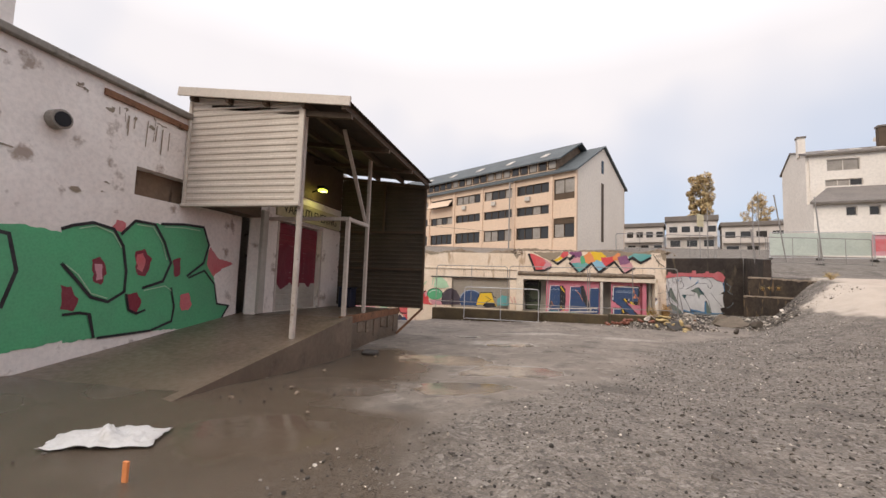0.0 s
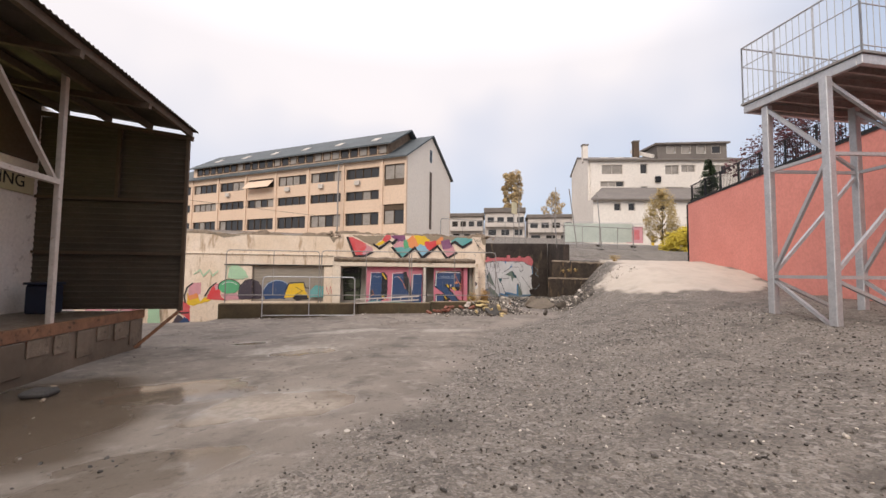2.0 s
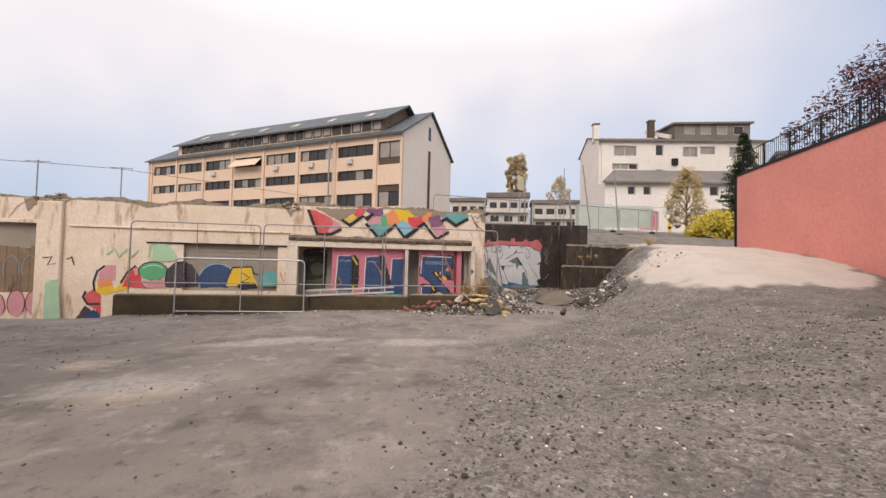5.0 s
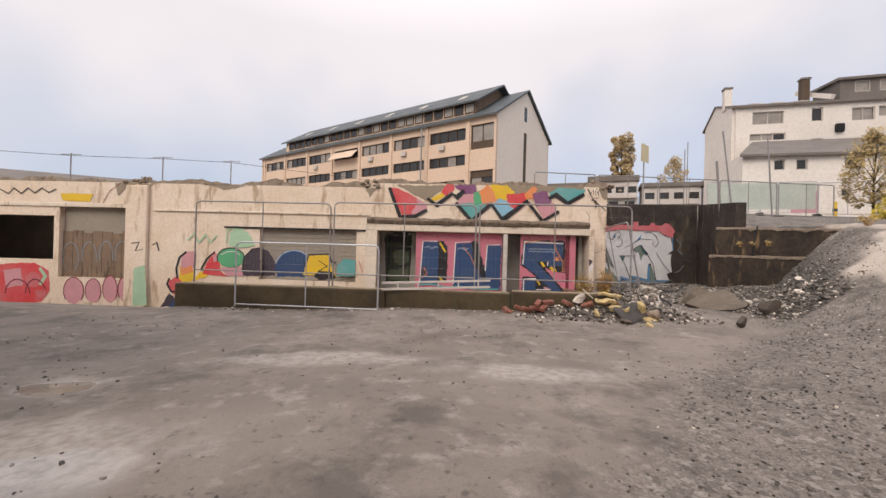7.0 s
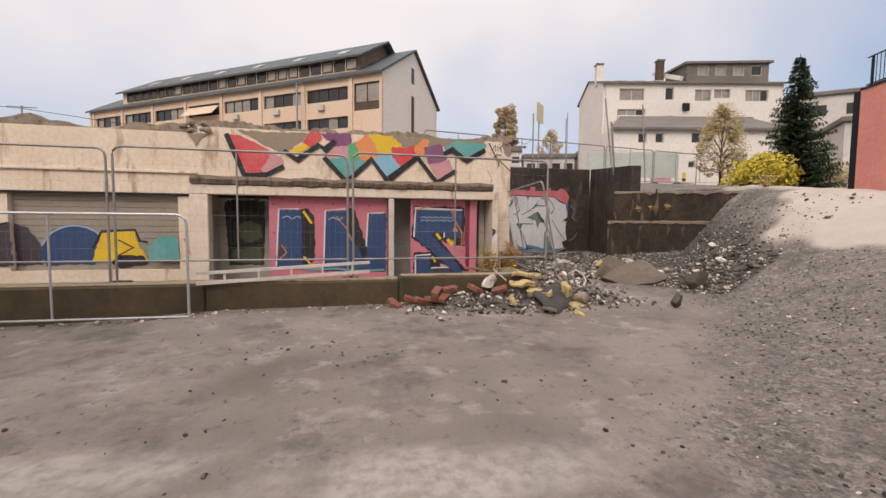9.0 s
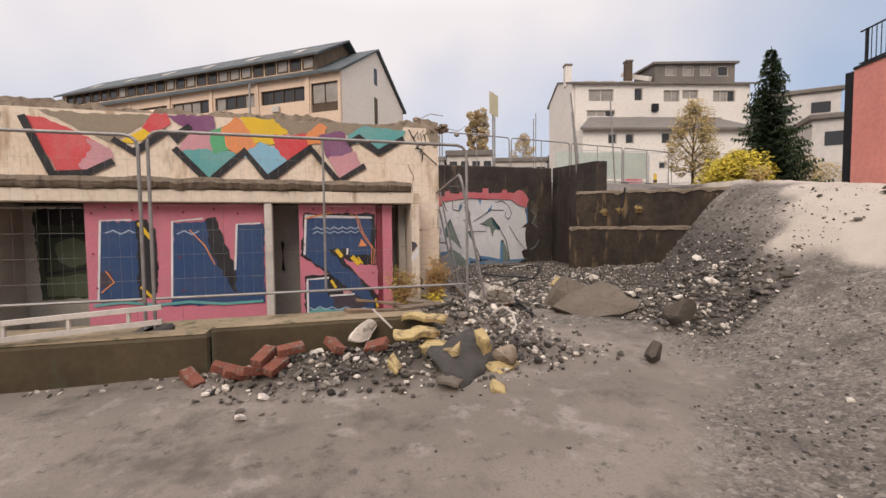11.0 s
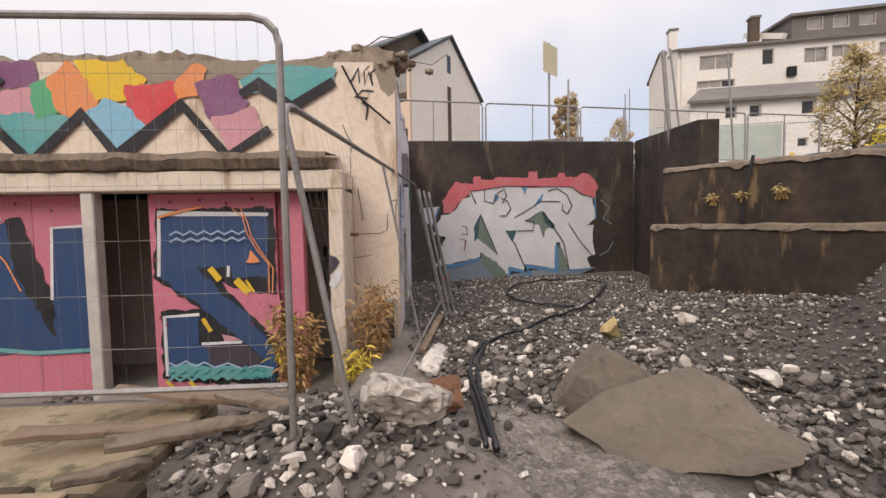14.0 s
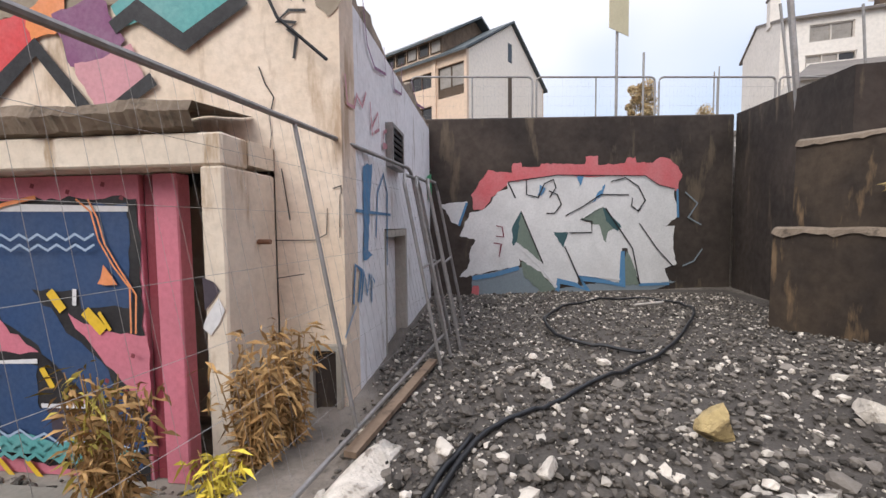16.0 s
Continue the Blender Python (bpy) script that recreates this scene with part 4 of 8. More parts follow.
SILVER.append(('pink_red', 'fill', 0, [(0.71, 1.56), (0.67, 1.88), (0.85, 2.15), (1.04, 2.39), (1.28, 2.35), (1.52, 2.35), (1.55, 2.54), (1.73, 2.54), (1.74, 2.45), (2.14, 2.45), (2.16, 2.53), (3.15, 2.54), (3.17, 2.7), (3.43, 2.7), (3.44, 2.52), (4.05, 2.54), (4.09, 2.68), (4.31, 2.68), (4.34, 2.57), (4.71, 2.58), (4.88, 2.69), (5.04, 2.69), (5.31, 2.49), (5.4, 2.31), (5.3, 1.96), (4.85, 2.06), (4.52, 2.21), (2.45, 2.2), (1.46, 2.11), (1.09, 1.82), (0.91, 1.56)]))
SILVER.append(('silver', 'fill', 0, [(0.63, 1.5), (0.91, 1.56), (1.09, 1.73), (1.22, 1.94), (1.44, 1.99), (1.44, 2.14), (1.95, 2.19), (2.52, 2.29), (3.09, 2.26), (3.73, 2.28), (4.52, 2.28), (4.85, 2.08), (5.22, 2.0), (5.27, 1.69), (5.3, 1.37), (5.01, 1.16), (5.28, 1.21), (5.22, 0.81), (5.32, 0.3), (5.03, 0.24), (5.15, -0.08), (4.43, -0.1), (4.26, 0.32), (4.15, 0.7), (4.04, 0.7), (4.0, -0.05), (3.0, 0.1), (3.01, -0.12), (2.53, 0.02), (2.52, -0.16), (2.15, 0.22), (1.68, 0.52), (1.71, 0.38), (0.84, 0.21), (0.38, 0.14), (0.6, 0.4), (0.63, 0.7), (0.76, 0.93), (0.39, 1.02)]))
SILVER.append(('silver', 'fill', 0, [(0.02, 1.68), (0.59, 1.74), (0.39, 1.24), (0.25, 1.3)]))
SILVER.append(('dark_teal', 'fill', 0, [(1.52, 1.13), (1.72, 1.53), (1.81, 1.32), (1.68, 0.92), (1.56, 0.79)]))
SILVER.append(('sage', 'fill', 0, [(1.72, 1.53), (2.21, 0.41), (1.81, 0.76), (1.63, 0.86), (1.68, 1.13)]))
SILVER.append(('sage', 'fill', 0, [(3.03, 1.35), (3.56, 1.62), (3.97, 1.17), (3.69, 1.08), (3.62, 0.83), (3.46, 1.23), (3.29, 1.27)]))
SILVER.append(('dark_teal', 'fill', 0, [(3.56, 1.62), (4.01, 1.17), (3.9, 1.07), (3.64, 1.32)]))
SILVER.append(('dark_teal', 'fill', 0, [(2.46, 1.07), (2.79, 1.06), (2.65, 0.75)]))
SILVER.append(('sage', 'fill', 0, [(4.12, 0.66), (4.26, 0.42), (4.43, -0.1), (4.0, -0.13)]))
SILVER.append(('sage', 'fill', 0, [(1.73, 0.47), (2.15, 0.22), (2.52, -0.16), (2.21, -0.25), (1.77, 0.16)]))
SILVER.append(('tag_blue', 'line', 0.09, [(2.52, -0.31), (2.57, 0.02), (2.95, -0.07), (3.24, -0.21), (3.03, 0.09), (3.63, -0.02), (4.03, -0.12), (4.03, 0.64)]))
SILVER.append(('tag_blue', 'line', 0.09, [(0.67, 0.13), (1.15, 0.19), (1.68, 0.33)]))
SILVER.append(('tag_blue', 'line', 0.06, [(4.43, -0.11), (5.15, -0.11)]))
SILVER.append(('tag_blue', 'fill', 0, [(3.3, 1.72), (3.6, 2.11), (3.55, 1.86)]))
SILVER.append(('tag_blue', 'fill', 0, [(2.08, 1.85), (2.15, 2.08), (2.25, 2.01), (2.18, 1.87)]))
SILVER.append(('tag_blue', 'fill', 0, [(2.96, 2.26), (3.11, 2.26), (3.04, 2.06)]))
SILVER.append(('tag_blue', 'line', 0.05, [(5.29, 2.0), (5.32, 1.37)]))
SILVER.append(('tag_blue', 'line', 0.05, [(0.39, 1.24), (0.56, 1.71)]))
SILVER.append(('black', 'line', 0.03, [(1.44, 2.14), (1.6, 1.81)]))
SILVER.append(('black', 'line', 0.025, [(1.72, 1.53), (2.21, 0.41)]))
SILVER.append(('black', 'line', 0.025, [(1.84, 2.18), (1.84, 1.88), (2.1, 1.82), (2.23, 2.11), (2.43, 2.2), (2.49, 2.03), (2.35, 1.82)]))
SILVER.append(('black', 'line', 0.025, [(2.33, 1.96), (2.52, 1.88), (2.61, 1.67), (2.46, 1.48), (2.28, 1.48)]))
SILVER.append(('black', 'line', 0.025, [(2.71, 1.43), (3.09, 1.62), (3.5, 1.88), (4.15, 1.87)]))
SILVER.append(('black', 'line', 0.025, [(4.23, 1.81), (4.21, 1.63), (4.37, 1.52), (4.53, 1.75), (4.36, 2.06), (4.06, 2.24), (3.73, 2.16)]))
SILVER.append(('black', 'line', 0.03, [(3.61, 1.59), (4.25, 0.7), (4.43, -0.09)]))
SILVER.append(('black', 'line', 0.025, [(4.4, 1.25), (4.82, 0.69), (5.23, 0.27)]))
SILVER.append(('black', 'line', 0.025, [(2.79, 1.06), (3.3, 1.06), (3.3, 1.3), (3.04, 1.35)]))
SILVER.append(('black', 'line', 0.03, [(2.69, 0.77), (3.0, 0.1)]))
SILVER.append(('black', 'line', 0.025, [(1.44, 2.14), (2.52, 2.29), (4.52, 2.28), (4.85, 2.08), (5.22, 2.0)]))
SILVER.append(('white', 'line', 0.03, [(1.62, 0.84), (2.15, 0.34), (2.52, -0.11)]))
SILVER.append(('white', 'line', 0.03, [(3.0, 0.15), (3.97, 0.02)]))
SILVER.append(('white', 'line', 0.03, [(3.09, 1.38), (3.56, 1.67)]))
SILVER.append(('maroon', 'line', 0.02, [(1.17, 1.23), (1.31, 1.2), (1.34, 0.99), (1.17, 1.01)]))
SILVER.append(('maroon', 'line', 0.02, [(1.12, 0.87), (1.29, 0.84), (1.24, 0.57)]))
SILVER.append(('grey_blue', 'line', 0.03, [(5.46, 1.93), (5.77, 1.68), (5.55, 1.37), (5.87, 1.2)]))
SILVER.append(('grey_blue', 'line', 0.03, [(5.44, 0.29), (5.71, 0.39), (5.91, 0.67)]))
SILVER.append(('pink_red', 'fill', 0, [(0.66, -0.02), (0.79, -0.01), (0.79, -0.26), (0.66, -0.25)]))
GREENPIECE = []
GREENPIECE.append(('pink_red', 'fill', 0, [(4.68, 2.18), (4.8, 2.36), (4.99, 2.32), (4.98, 2.12), (4.74, 2.09)]))
GREENPIECE.append(('pink_red', 'fill', 0, [(7.05, 1.54), (7.26, 2.05), (7.56, 1.77), (8.14, 1.65), (7.7, 1.5), (7.42, 1.27)]))
GREENPIECE.append(('green', 'fill', 0, [(3.82, 2.05), (4.0, 2.14), (4.34, 2.24), (4.67, 2.2), (4.95, 2.12), (5.17, 2.4), (5.62, 2.41), (6.41, 2.5), (6.96, 2.54), (7.19, 2.08), (7.18, 1.58), (7.45, 1.26), (7.6, 0.58), (8.05, 0.51), (7.74, 0.1), (6.85, 0.03), (5.72, 0.08), (4.61, 0.06), (4.02, 0.04)]))
GREENPIECE.append(('dark_red', 'fill', 0, [(3.92, 1.07), (4.09, 1.03), (4.22, 0.8), (4.16, 0.58), (3.96, 0.64)]))
GREENPIECE.append(('dark_red', 'fill', 0, [(4.38, 1.56), (4.54, 1.62), (4.69, 1.36), (4.62, 1.07), (4.46, 1.13)]))
GREENPIECE.append(('pale_pink', 'fill', 0, [(4.46, 1.45), (4.57, 1.48), (4.61, 1.18), (4.51, 1.16)]))
GREENPIECE.append(('dark_red', 'fill', 0, [(5.22, 1.75), (5.43, 1.85), (5.62, 1.61), (5.53, 1.26), (5.31, 1.29)]))
GREENPIECE.append(('pink_red', 'fill', 0, [(5.28, 1.69), (5.42, 1.75), (5.5, 1.53), (5.44, 1.34), (5.31, 1.39)]))
GREENPIECE.append(('dark_red', 'fill', 0, [(5.14, 0.89), (5.35, 0.91), (5.49, 0.68), (5.37, 0.5), (5.2, 0.56)]))
GREENPIECE.append(('dark_red', 'fill', 0, [(6.15, 1.64), (6.37, 1.71), (6.38, 1.31), (6.25, 1.24)]))
GREENPIECE.append(('pink_red', 'fill', 0, [(6.43, 0.82), (6.67, 0.89), (6.79, 0.62), (6.73, 0.45), (6.49, 0.48)]))
GREENPIECE.append(('black', 'line', 0.06, [(3.82, 2.05), (4.0, 2.14), (4.34, 2.24), (4.74, 2.17), (4.96, 1.86), (5.07, 1.35), (5.07, 0.93), (4.76, 0.74), (4.43, 0.84), (4.14, 1.17), (3.88, 1.45)]))
GREENPIECE.append(('black', 'line', 0.06, [(4.89, 2.08), (5.17, 2.4), (5.63, 2.39), (5.9, 2.03), (6.11, 1.57), (5.94, 1.15), (5.45, 1.0)]))
GREENPIECE.append(('black', 'line', 0.06, [(5.77, 2.42), (6.41, 2.5), (6.98, 2.51), (7.19, 2.08), (7.06, 1.62), (6.58, 1.28)]))
GREENPIECE.append(('black', 'line', 0.05, [(6.17, 1.01), (6.29, 0.57), (6.25, 0.24), (5.72, 0.08), (4.61, 0.06)]))
GREENPIECE.append(('black', 'line', 0.05, [(6.63, 1.24), (7.1, 1.43), (7.47, 1.09), (7.6, 0.58), (8.03, 0.51), (7.74, 0.1), (6.85, 0.05)]))
GREENPIECE.append(('black', 'line', 0.05, [(3.97, 0.54), (4.25, 0.56), (4.43, 0.52), (4.55, 0.07)]))
GREENPIECE.append(('black', 'line', 0.05, [(5.11, 0.89), (5.19, 0.56), (5.37, 0.47), (5.57, 0.54)]))
GREENPIECE.append(('pale_green', 'line', 0.02, [(4.11, 2.1), (4.4, 2.19), (4.73, 2.09), (4.92, 1.82)]))
GREENPIECE.append(('pale_green', 'line', 0.02, [(5.2, 2.33), (5.58, 2.33), (5.83, 2.02), (5.99, 1.63)]))
GREENPIECE.append(('pale_green', 'line', 0.02, [(5.85, 2.37), (6.42, 2.42), (6.86, 2.41)]))
GREENPIECE.append(('pale_green', 'line', 0.02, [(3.94, 1.43), (4.16, 1.26), (4.42, 0.91), (4.73, 0.81)]))
GREENPIECE.append(('pale_green', 'line', 0.02, [(5.49, 0.95), (5.99, 1.05), (6.17, 0.94)]))


# ---- the painted ruin ----
YW = 23.1  # front plane of its upper wall


def ruin():
    bm = wall_with_holes(bmesh.new(), -22.0, -1.47, YW, YW + 0.35, -1.8, 3.2,
                         [(-19.5, -13.1, 0.34, 1.95), (-12.9, -10.25, -0.27, 2.28), (-5.42, -1.95, -0.13, 1.66)])
    wall = tagged(part("wall_front_left", bm, cream), "cream plastered ruin wall with broken top edge", "wall", kind="structure")
    bm = jagged_top(bmesh.new(), -22.0, -1.47, YW, YW + 0.35, 3.2, 0.2, 3)
    part("broken_top", bm, rubble_mat, wall)
    bm = boxes((-10.3, -9.5, YW - 0.14, YW - 0.003, -1.8, 3.1), bevel=0.02)
    part("pier", bm, cream, wall)
    bm = boxes((-9.3, -1.5, YW - 0.06, YW - 0.003, 2.2, 2.27), bevel=0.012)
    part("string_course", bm, cream_frame, wall)
    bm = boxes((-6.7, -1.5, YW - 0.05, YW - 0.003, 1.66, 1.72), bevel=0.01)
    part("lintel_strip", bm, dark_metal, wall)
    bm = boxes((-19.5, -10.3, YW - 0.05, YW - 0.003, 2.28, 2.42), bevel=0.012)
    part("lintel_strip", bm, cream_frame, wall)
    # over the porch
    bm = wall_with_holes(bmesh.new(), -1.47, 6.61, YW, YW + 0.35, 1.9, 3.36, [])
    box(bm, 6.03, 6.61, YW, YW + 0.35, -0.9, 1.9)
    w2 = tagged(part("wall_front_right", bm, cream), "cream ruin wall above the porch with broken top", "wall", kind="structure")
    part("broken_top", jagged_top(bmesh.new(), -1.47, 6.61, YW + 0.01, YW + 0.35, 3.36, 0.16, 8, 0.07), rubble_mat, w2)
    # side wall
    bm = bmesh.new()
    wall_with_holes(bm, YW + 0.35, 28.2, -6.61, -6.3, -0.9, 3.2, [(24.42, 25.75, -0.9, 1.22)])
    bmesh.ops.transform(bm, matrix=Matrix(((0, -1, 0, 0), (1, 0, 0, 0), (0, 0, 1, 0), (0, 0, 0, 1))), verts=bm.verts)
    w3 = tagged(part("wall_side", bm, pale_side), "pale plastered side wall with tags and a doorway", "wall", kind="structure")
    bm = jagged_top(bmesh.new(), YW + 0.35, 28.2, -6.61, -6.3, 3.2, 0.22, 5, 0.12)
    bmesh.ops.transform(bm, matrix=Matrix(((0, -1, 0, 0), (1, 0, 0, 0), (0, 0, 1, 0), (0, 0, 0, 1))), verts=bm.verts)
    part("broken_top", bm, rubble_mat, w3)
    # doorway in the side wall
    d = thing("door_1", "open weathered grey timber door frame in the side wall", "door", kind="structure")
    part("door_frame", boxes((6.31, 6.605, 24.424, 24.52, -0.85, 1.21), (6.31, 6.605, 25.66, 25.746, -0.85, 1.21), (6.31, 6.605, 24.524, 25.656, 1.12, 1.21)), grey_wall, d)
    part("door_leaf", boxes((6.40, 6.45, 24.9, 25.65, -0.85, 1.11), bevel=0.01), pale_side, d)
    g = thing("vent_grille", "small louvred metal vent in the pale side wall", "vent")
    part("frame", boxes((6.613, 6.70, 24.55, 24.60, 1.95, 2.45), (6.613, 6.70, 25.15, 25.20, 1.95, 2.45), (6.613, 6.70, 24.604, 25.146, 2.41, 2.45), (6.613, 6.70, 24.604, 25.146, 1.95, 1.99)), galv_dull, g)
    for i in range(6):
        bm = boxes((6.615, 6.69, 24.61, 25.14, 2.0 + i * 0.068, 2.04 + i * 0.068))
        part("slat", bm, dark_metal, g)
    n = thing("meter_niche", "open grey meter niche low in the cream corner", "niche")
    part("frame", boxes((6.3, 6.34, YW - 0.07, YW - 0.004, -0.35, 0.28), (6.54, 6.58, YW - 0.07, YW - 0.004, -0.35, 0.28), (6.341, 6.539, YW - 0.07, YW - 0.004, 0.24, 0.28)), grey_wall, n)
    # Flat dark panel on the wall imitates the shaded hollow of the niche.
    part("dark_panel", boxes((6.345, 6.535, YW - 0.02, YW - 0.005, -0.35, 0.235)), dark_wall, n)
    b = thing("rusty_bolt", "short rusty bolt sticking out of the wall", "bolt")
    part("bolt", tube(bmesh.new(), [(6.04, 22.8, 1.15), (6.14, 22.8, 1.15)], 0.02), rust, b)
    # closing walls and floor of the ruin
    bm = boxes((-22.0, -21.65, YW + 0.36, 28.2, -1.1, 3.2), (-21.64, 6.29, 27.85, 28.2, -1.1, 3.2))
    tagged(part("wall_back", bm, grey_wall), "grey rendered back wall of the roofless ruin", "wall", kind="structure")
    bm = boxes((-21.6, 6.28, YW + 0.36, 27.84, 2.5, 2.7))
    tagged(part("ceiling", bm, concrete), "bare concrete slab over the ruin's rooms", "ceiling", kind="structure")
    bm = boxes((-21.6, 6.28, YW + 0.76, 27.84, -0.9, -0.7), (-1.46, 6.02, 21.4, YW + 0.35, -0.9, -0.723))
    tagged(part("floor", bm, concrete), "dirty concrete floor of the porch", "floor", kind="structure")
    # porch frame
    p = thing("porch_frame", "cream painted concrete porch frame with a crumbling ledge", "porch", kind="structure")
    part("beam", boxes((-1.47, 6.03, 22.42, 22.72, 1.68, 1.9), bevel=0.015), cream_frame, p)
    part("pillar", boxes((-1.47, -1.08, 22.42, 22.75, -0.74, 1.678), bevel=0.015), cream_frame, p)
    part("pillar", boxes((5.86, 6.03, 22.42, 23.09, -0.74, 1.678), bevel=0.015), cream_frame, p)
    part("post", boxes((3.10, 3.24, 22.45, 22.60, -0.72, 1.678), bevel=0.012), MATS["white_window_frame"], p, "thin white painted post")
    part("soffit", boxes((-1.47, 6.03, 22.722, 23.09, 1.72, 1.9)), cream_frame, p)
    bm = bmesh.new()
    rnd = random.Random(4)
    n = 190
    prev = None
    for i in range(n + 1):  # a broken slab edge: overhanging, chipped, sagging in places
        x = -1.42 + 7.28 * i / n
        big, fine = noise.noise((x * 1.3, 4, 0)), noise.noise((x * 6.5, 9, 0))
        out = 22.33 + 0.05 * big + 0.05 * fine + rnd.uniform(-0.012, 0.012)
        top = 2.12 + 0.035 * noise.noise((x * 2.1, 2, 5)) + 0.02 * fine
        low = 1.925 + 0.05 * noise.noise((x * 3.7, 7, 1)) - 0.07 * max(0, noise.noise((x * 2.2, 11, 3)) - 0.15)
        cur = [bm.verts.new(p) for p in ((x, 22.46, 1.905), (x, out + 0.05, low), (x, out, (low + top) / 2 + 0.02 * fine), (x, out + 0.04, top - 0.02), (x, 22.6, top), (x, 23.09, top + 0.05))]
        if prev:
            for k in range(5):
                bm.faces.new((prev[k], cur[k], cur[k + 1], prev[k + 1]))
        prev = cur
    bmesh.ops.recalc_face_normals(bm, faces=bm.faces)
    part("ledge", bm, ledge_mat, p, "crumbling bare concrete ledge")
    # back of the porch
    bm = boxes((-1.46, 5.84, 23.62, 23.85, -0.72, 1.67))
    tagged(part("wall_porch_back", bm, grey_wall), "grey concrete wall at the back of the porch", "wall", kind="structure")
    bm = boxes((-1.46, -1.2, 22.76, 23.6, -0.6, 1.7), (5.7, 5.85, 23.1, 23.6, -0.6, 1.7))
    tagged(part("wall_porch_side", bm, grey_wall), "grey return wall of the porch", "wall", kind="structure")
    s = thing("painted_door", "pink plywood door panel sprayed with a blue letter", "door")
    part("panel", boxes((3.69, 5.17, 22.684, 22.74, -0.72, 1.67), bevel=0.006), MATS["spray_pink"], s)
    part("jamb", boxes((5.3, 5.5, 22.66, 22.8, -0.72, 1.67), bevel=0.01), MATS["spray_pink"], s)
    part("jamb", boxes((5.18, 5.295, 22.72, 22.8, -0.72, 1.67), bevel=0.006), MATS["spray_dark_red"], s)
    s = thing("painted_boarding", "pink boarded shopfront sprayed with blue letters", "boarding")
    for i in range(4):
        x0 = 0.2 + i * 0.722
        part("board", boxes((x0, x0 + 0.719, 22.684, 22.74, -0.72, 1.67), bevel=0.004), MATS["spray_pink"], s)
    s = thing("pipe_bracket", "black bent steel bracket on the porch wall", "bracket")
    part("bar", tube(bmesh.new(), [(2.92 + 0.35, 23.6, 0.9), (2.95 + 0.35, 23.47, 0.9), (3.0 + 0.3, 23.45, 0.35), (3.0 + 0.3, 23.6, 0.33)], 0.03), dark_metal, s)
    s = thing("pipe_bracket", "black bent steel bracket on the porch wall", "bracket")
    part("bar", tube(bmesh.new(), [(5.55, 23.6, 0.95), (5.55, 23.45, 0.93), (5.55, 23.45, 0.25), (5.55, 23.6, 0.22)], 0.03), dark_metal, s)
    # window boarding in the left wall
    s = thing("window_1", "recessed grey metal shutter in the cream wall", "window", kind="structure")
    for i in range(12):
        z = -0.125 + i * 0.149
        part("slat", boxes((-5.41, -1.96, YW + 0.14, YW + 0.17, z, z + 0.143), bevel=0.008), grey_shutter, s)
    s = thing("window_2", "brown boarded opening with a grey panel above", "window", kind="structure")
    for i in range(7):
        x0 = -12.88 + i * 0.374
        part("board", boxes((x0, x0 + 0.366, YW + 0.15, YW + 0.18, -0.26, 1.4 + 0.05 * math.sin(i * 2.3)), bevel=0.006), sheet_board, s)
    part("panel", boxes((-12.89, -10.26, YW + 0.2, YW + 0.23, 1.3, 2.27), bevel=0.006), grey_shutter, s)
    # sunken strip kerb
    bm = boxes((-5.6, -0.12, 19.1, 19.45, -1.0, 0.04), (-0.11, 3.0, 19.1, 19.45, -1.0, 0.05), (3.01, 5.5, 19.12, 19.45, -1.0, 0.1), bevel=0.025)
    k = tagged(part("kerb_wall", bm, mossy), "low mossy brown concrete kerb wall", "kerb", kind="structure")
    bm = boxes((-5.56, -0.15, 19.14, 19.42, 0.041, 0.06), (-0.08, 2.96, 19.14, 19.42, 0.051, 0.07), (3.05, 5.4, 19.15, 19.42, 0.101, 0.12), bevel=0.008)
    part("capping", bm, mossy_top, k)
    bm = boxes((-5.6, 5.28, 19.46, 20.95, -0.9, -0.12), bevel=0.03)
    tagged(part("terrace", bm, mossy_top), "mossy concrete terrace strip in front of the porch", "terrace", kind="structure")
    for i in range(9):
        bm = boxes((1.2 + i * 0.52, 1.42 + i * 0.52, 19.5, 19.66, -0.117, 0.02), bevel=0.03)
        solo("kerb_stud", bm, mossy, "small mossy concrete stud behind the kerb", "stud", "studs along the kerb")


ruin()
SPOTS = [(3.8, 1.5), (3.95, 1.58), (4.3, 1.6), (4.6, 1.55), (4.9, 1.6), (5.05, 1.5), (3.76, 0.9), (3.78, 0.2), (3.85, 0.12), (5.1, -0.1), (5.0, 0.02), (5.08, 0.3), (4.85, 0.1)]
SPANEL += [("dark_red", "line", 0.035, [(u, w), (u + 0.03, w - 0.012)]) for u, w in SPOTS]
SPANEL += [("pale_blue", "line", 0.018, [(3.95 + 0.08 * i, z + (0.025 if i % 2 else -0.02)) for i in range(12)]) for z in (1.2, 1.12)]
SPANEL += [("teal", "line", 0.03, [(3.85 + 0.07 * i, z + (0.03 if i % 2 else -0.02)) for i in range(17)]) for z in (-0.46, -0.55)]
NPANEL += [("dark_red", "line", 0.035, [(u, w), (u + 0.03, w - 0.012)]) for u, w in ((0.3, 1.5), (0.5, 1.6), (0.9, 1.55), (1.3, 1.6), (1.7, 1.52), (2.2, 1.58), (2.6, 1.5), (0.3, 0.8), (0.34, 0.2), (1.62, 0.7), (1.66, 0.1))]
NPANEL += [("teal", "line", 0.03, [(0.5 + 0.08 * i, -0.5 + (0.03 if i % 2 else -0.02)) for i in range(14)])]
ON_WALL = lambda u, w, d: (u, YW - 0.004 - d, w)
paint("mural", "colourful zigzag spray mural along the ruin's top", MURAL, ON_WALL)
paint("graffiti_letter", "blue and white sprayed letter on the pink door", SPANEL[1:], lambda u, w, d: (u, 22.68 - d, w))
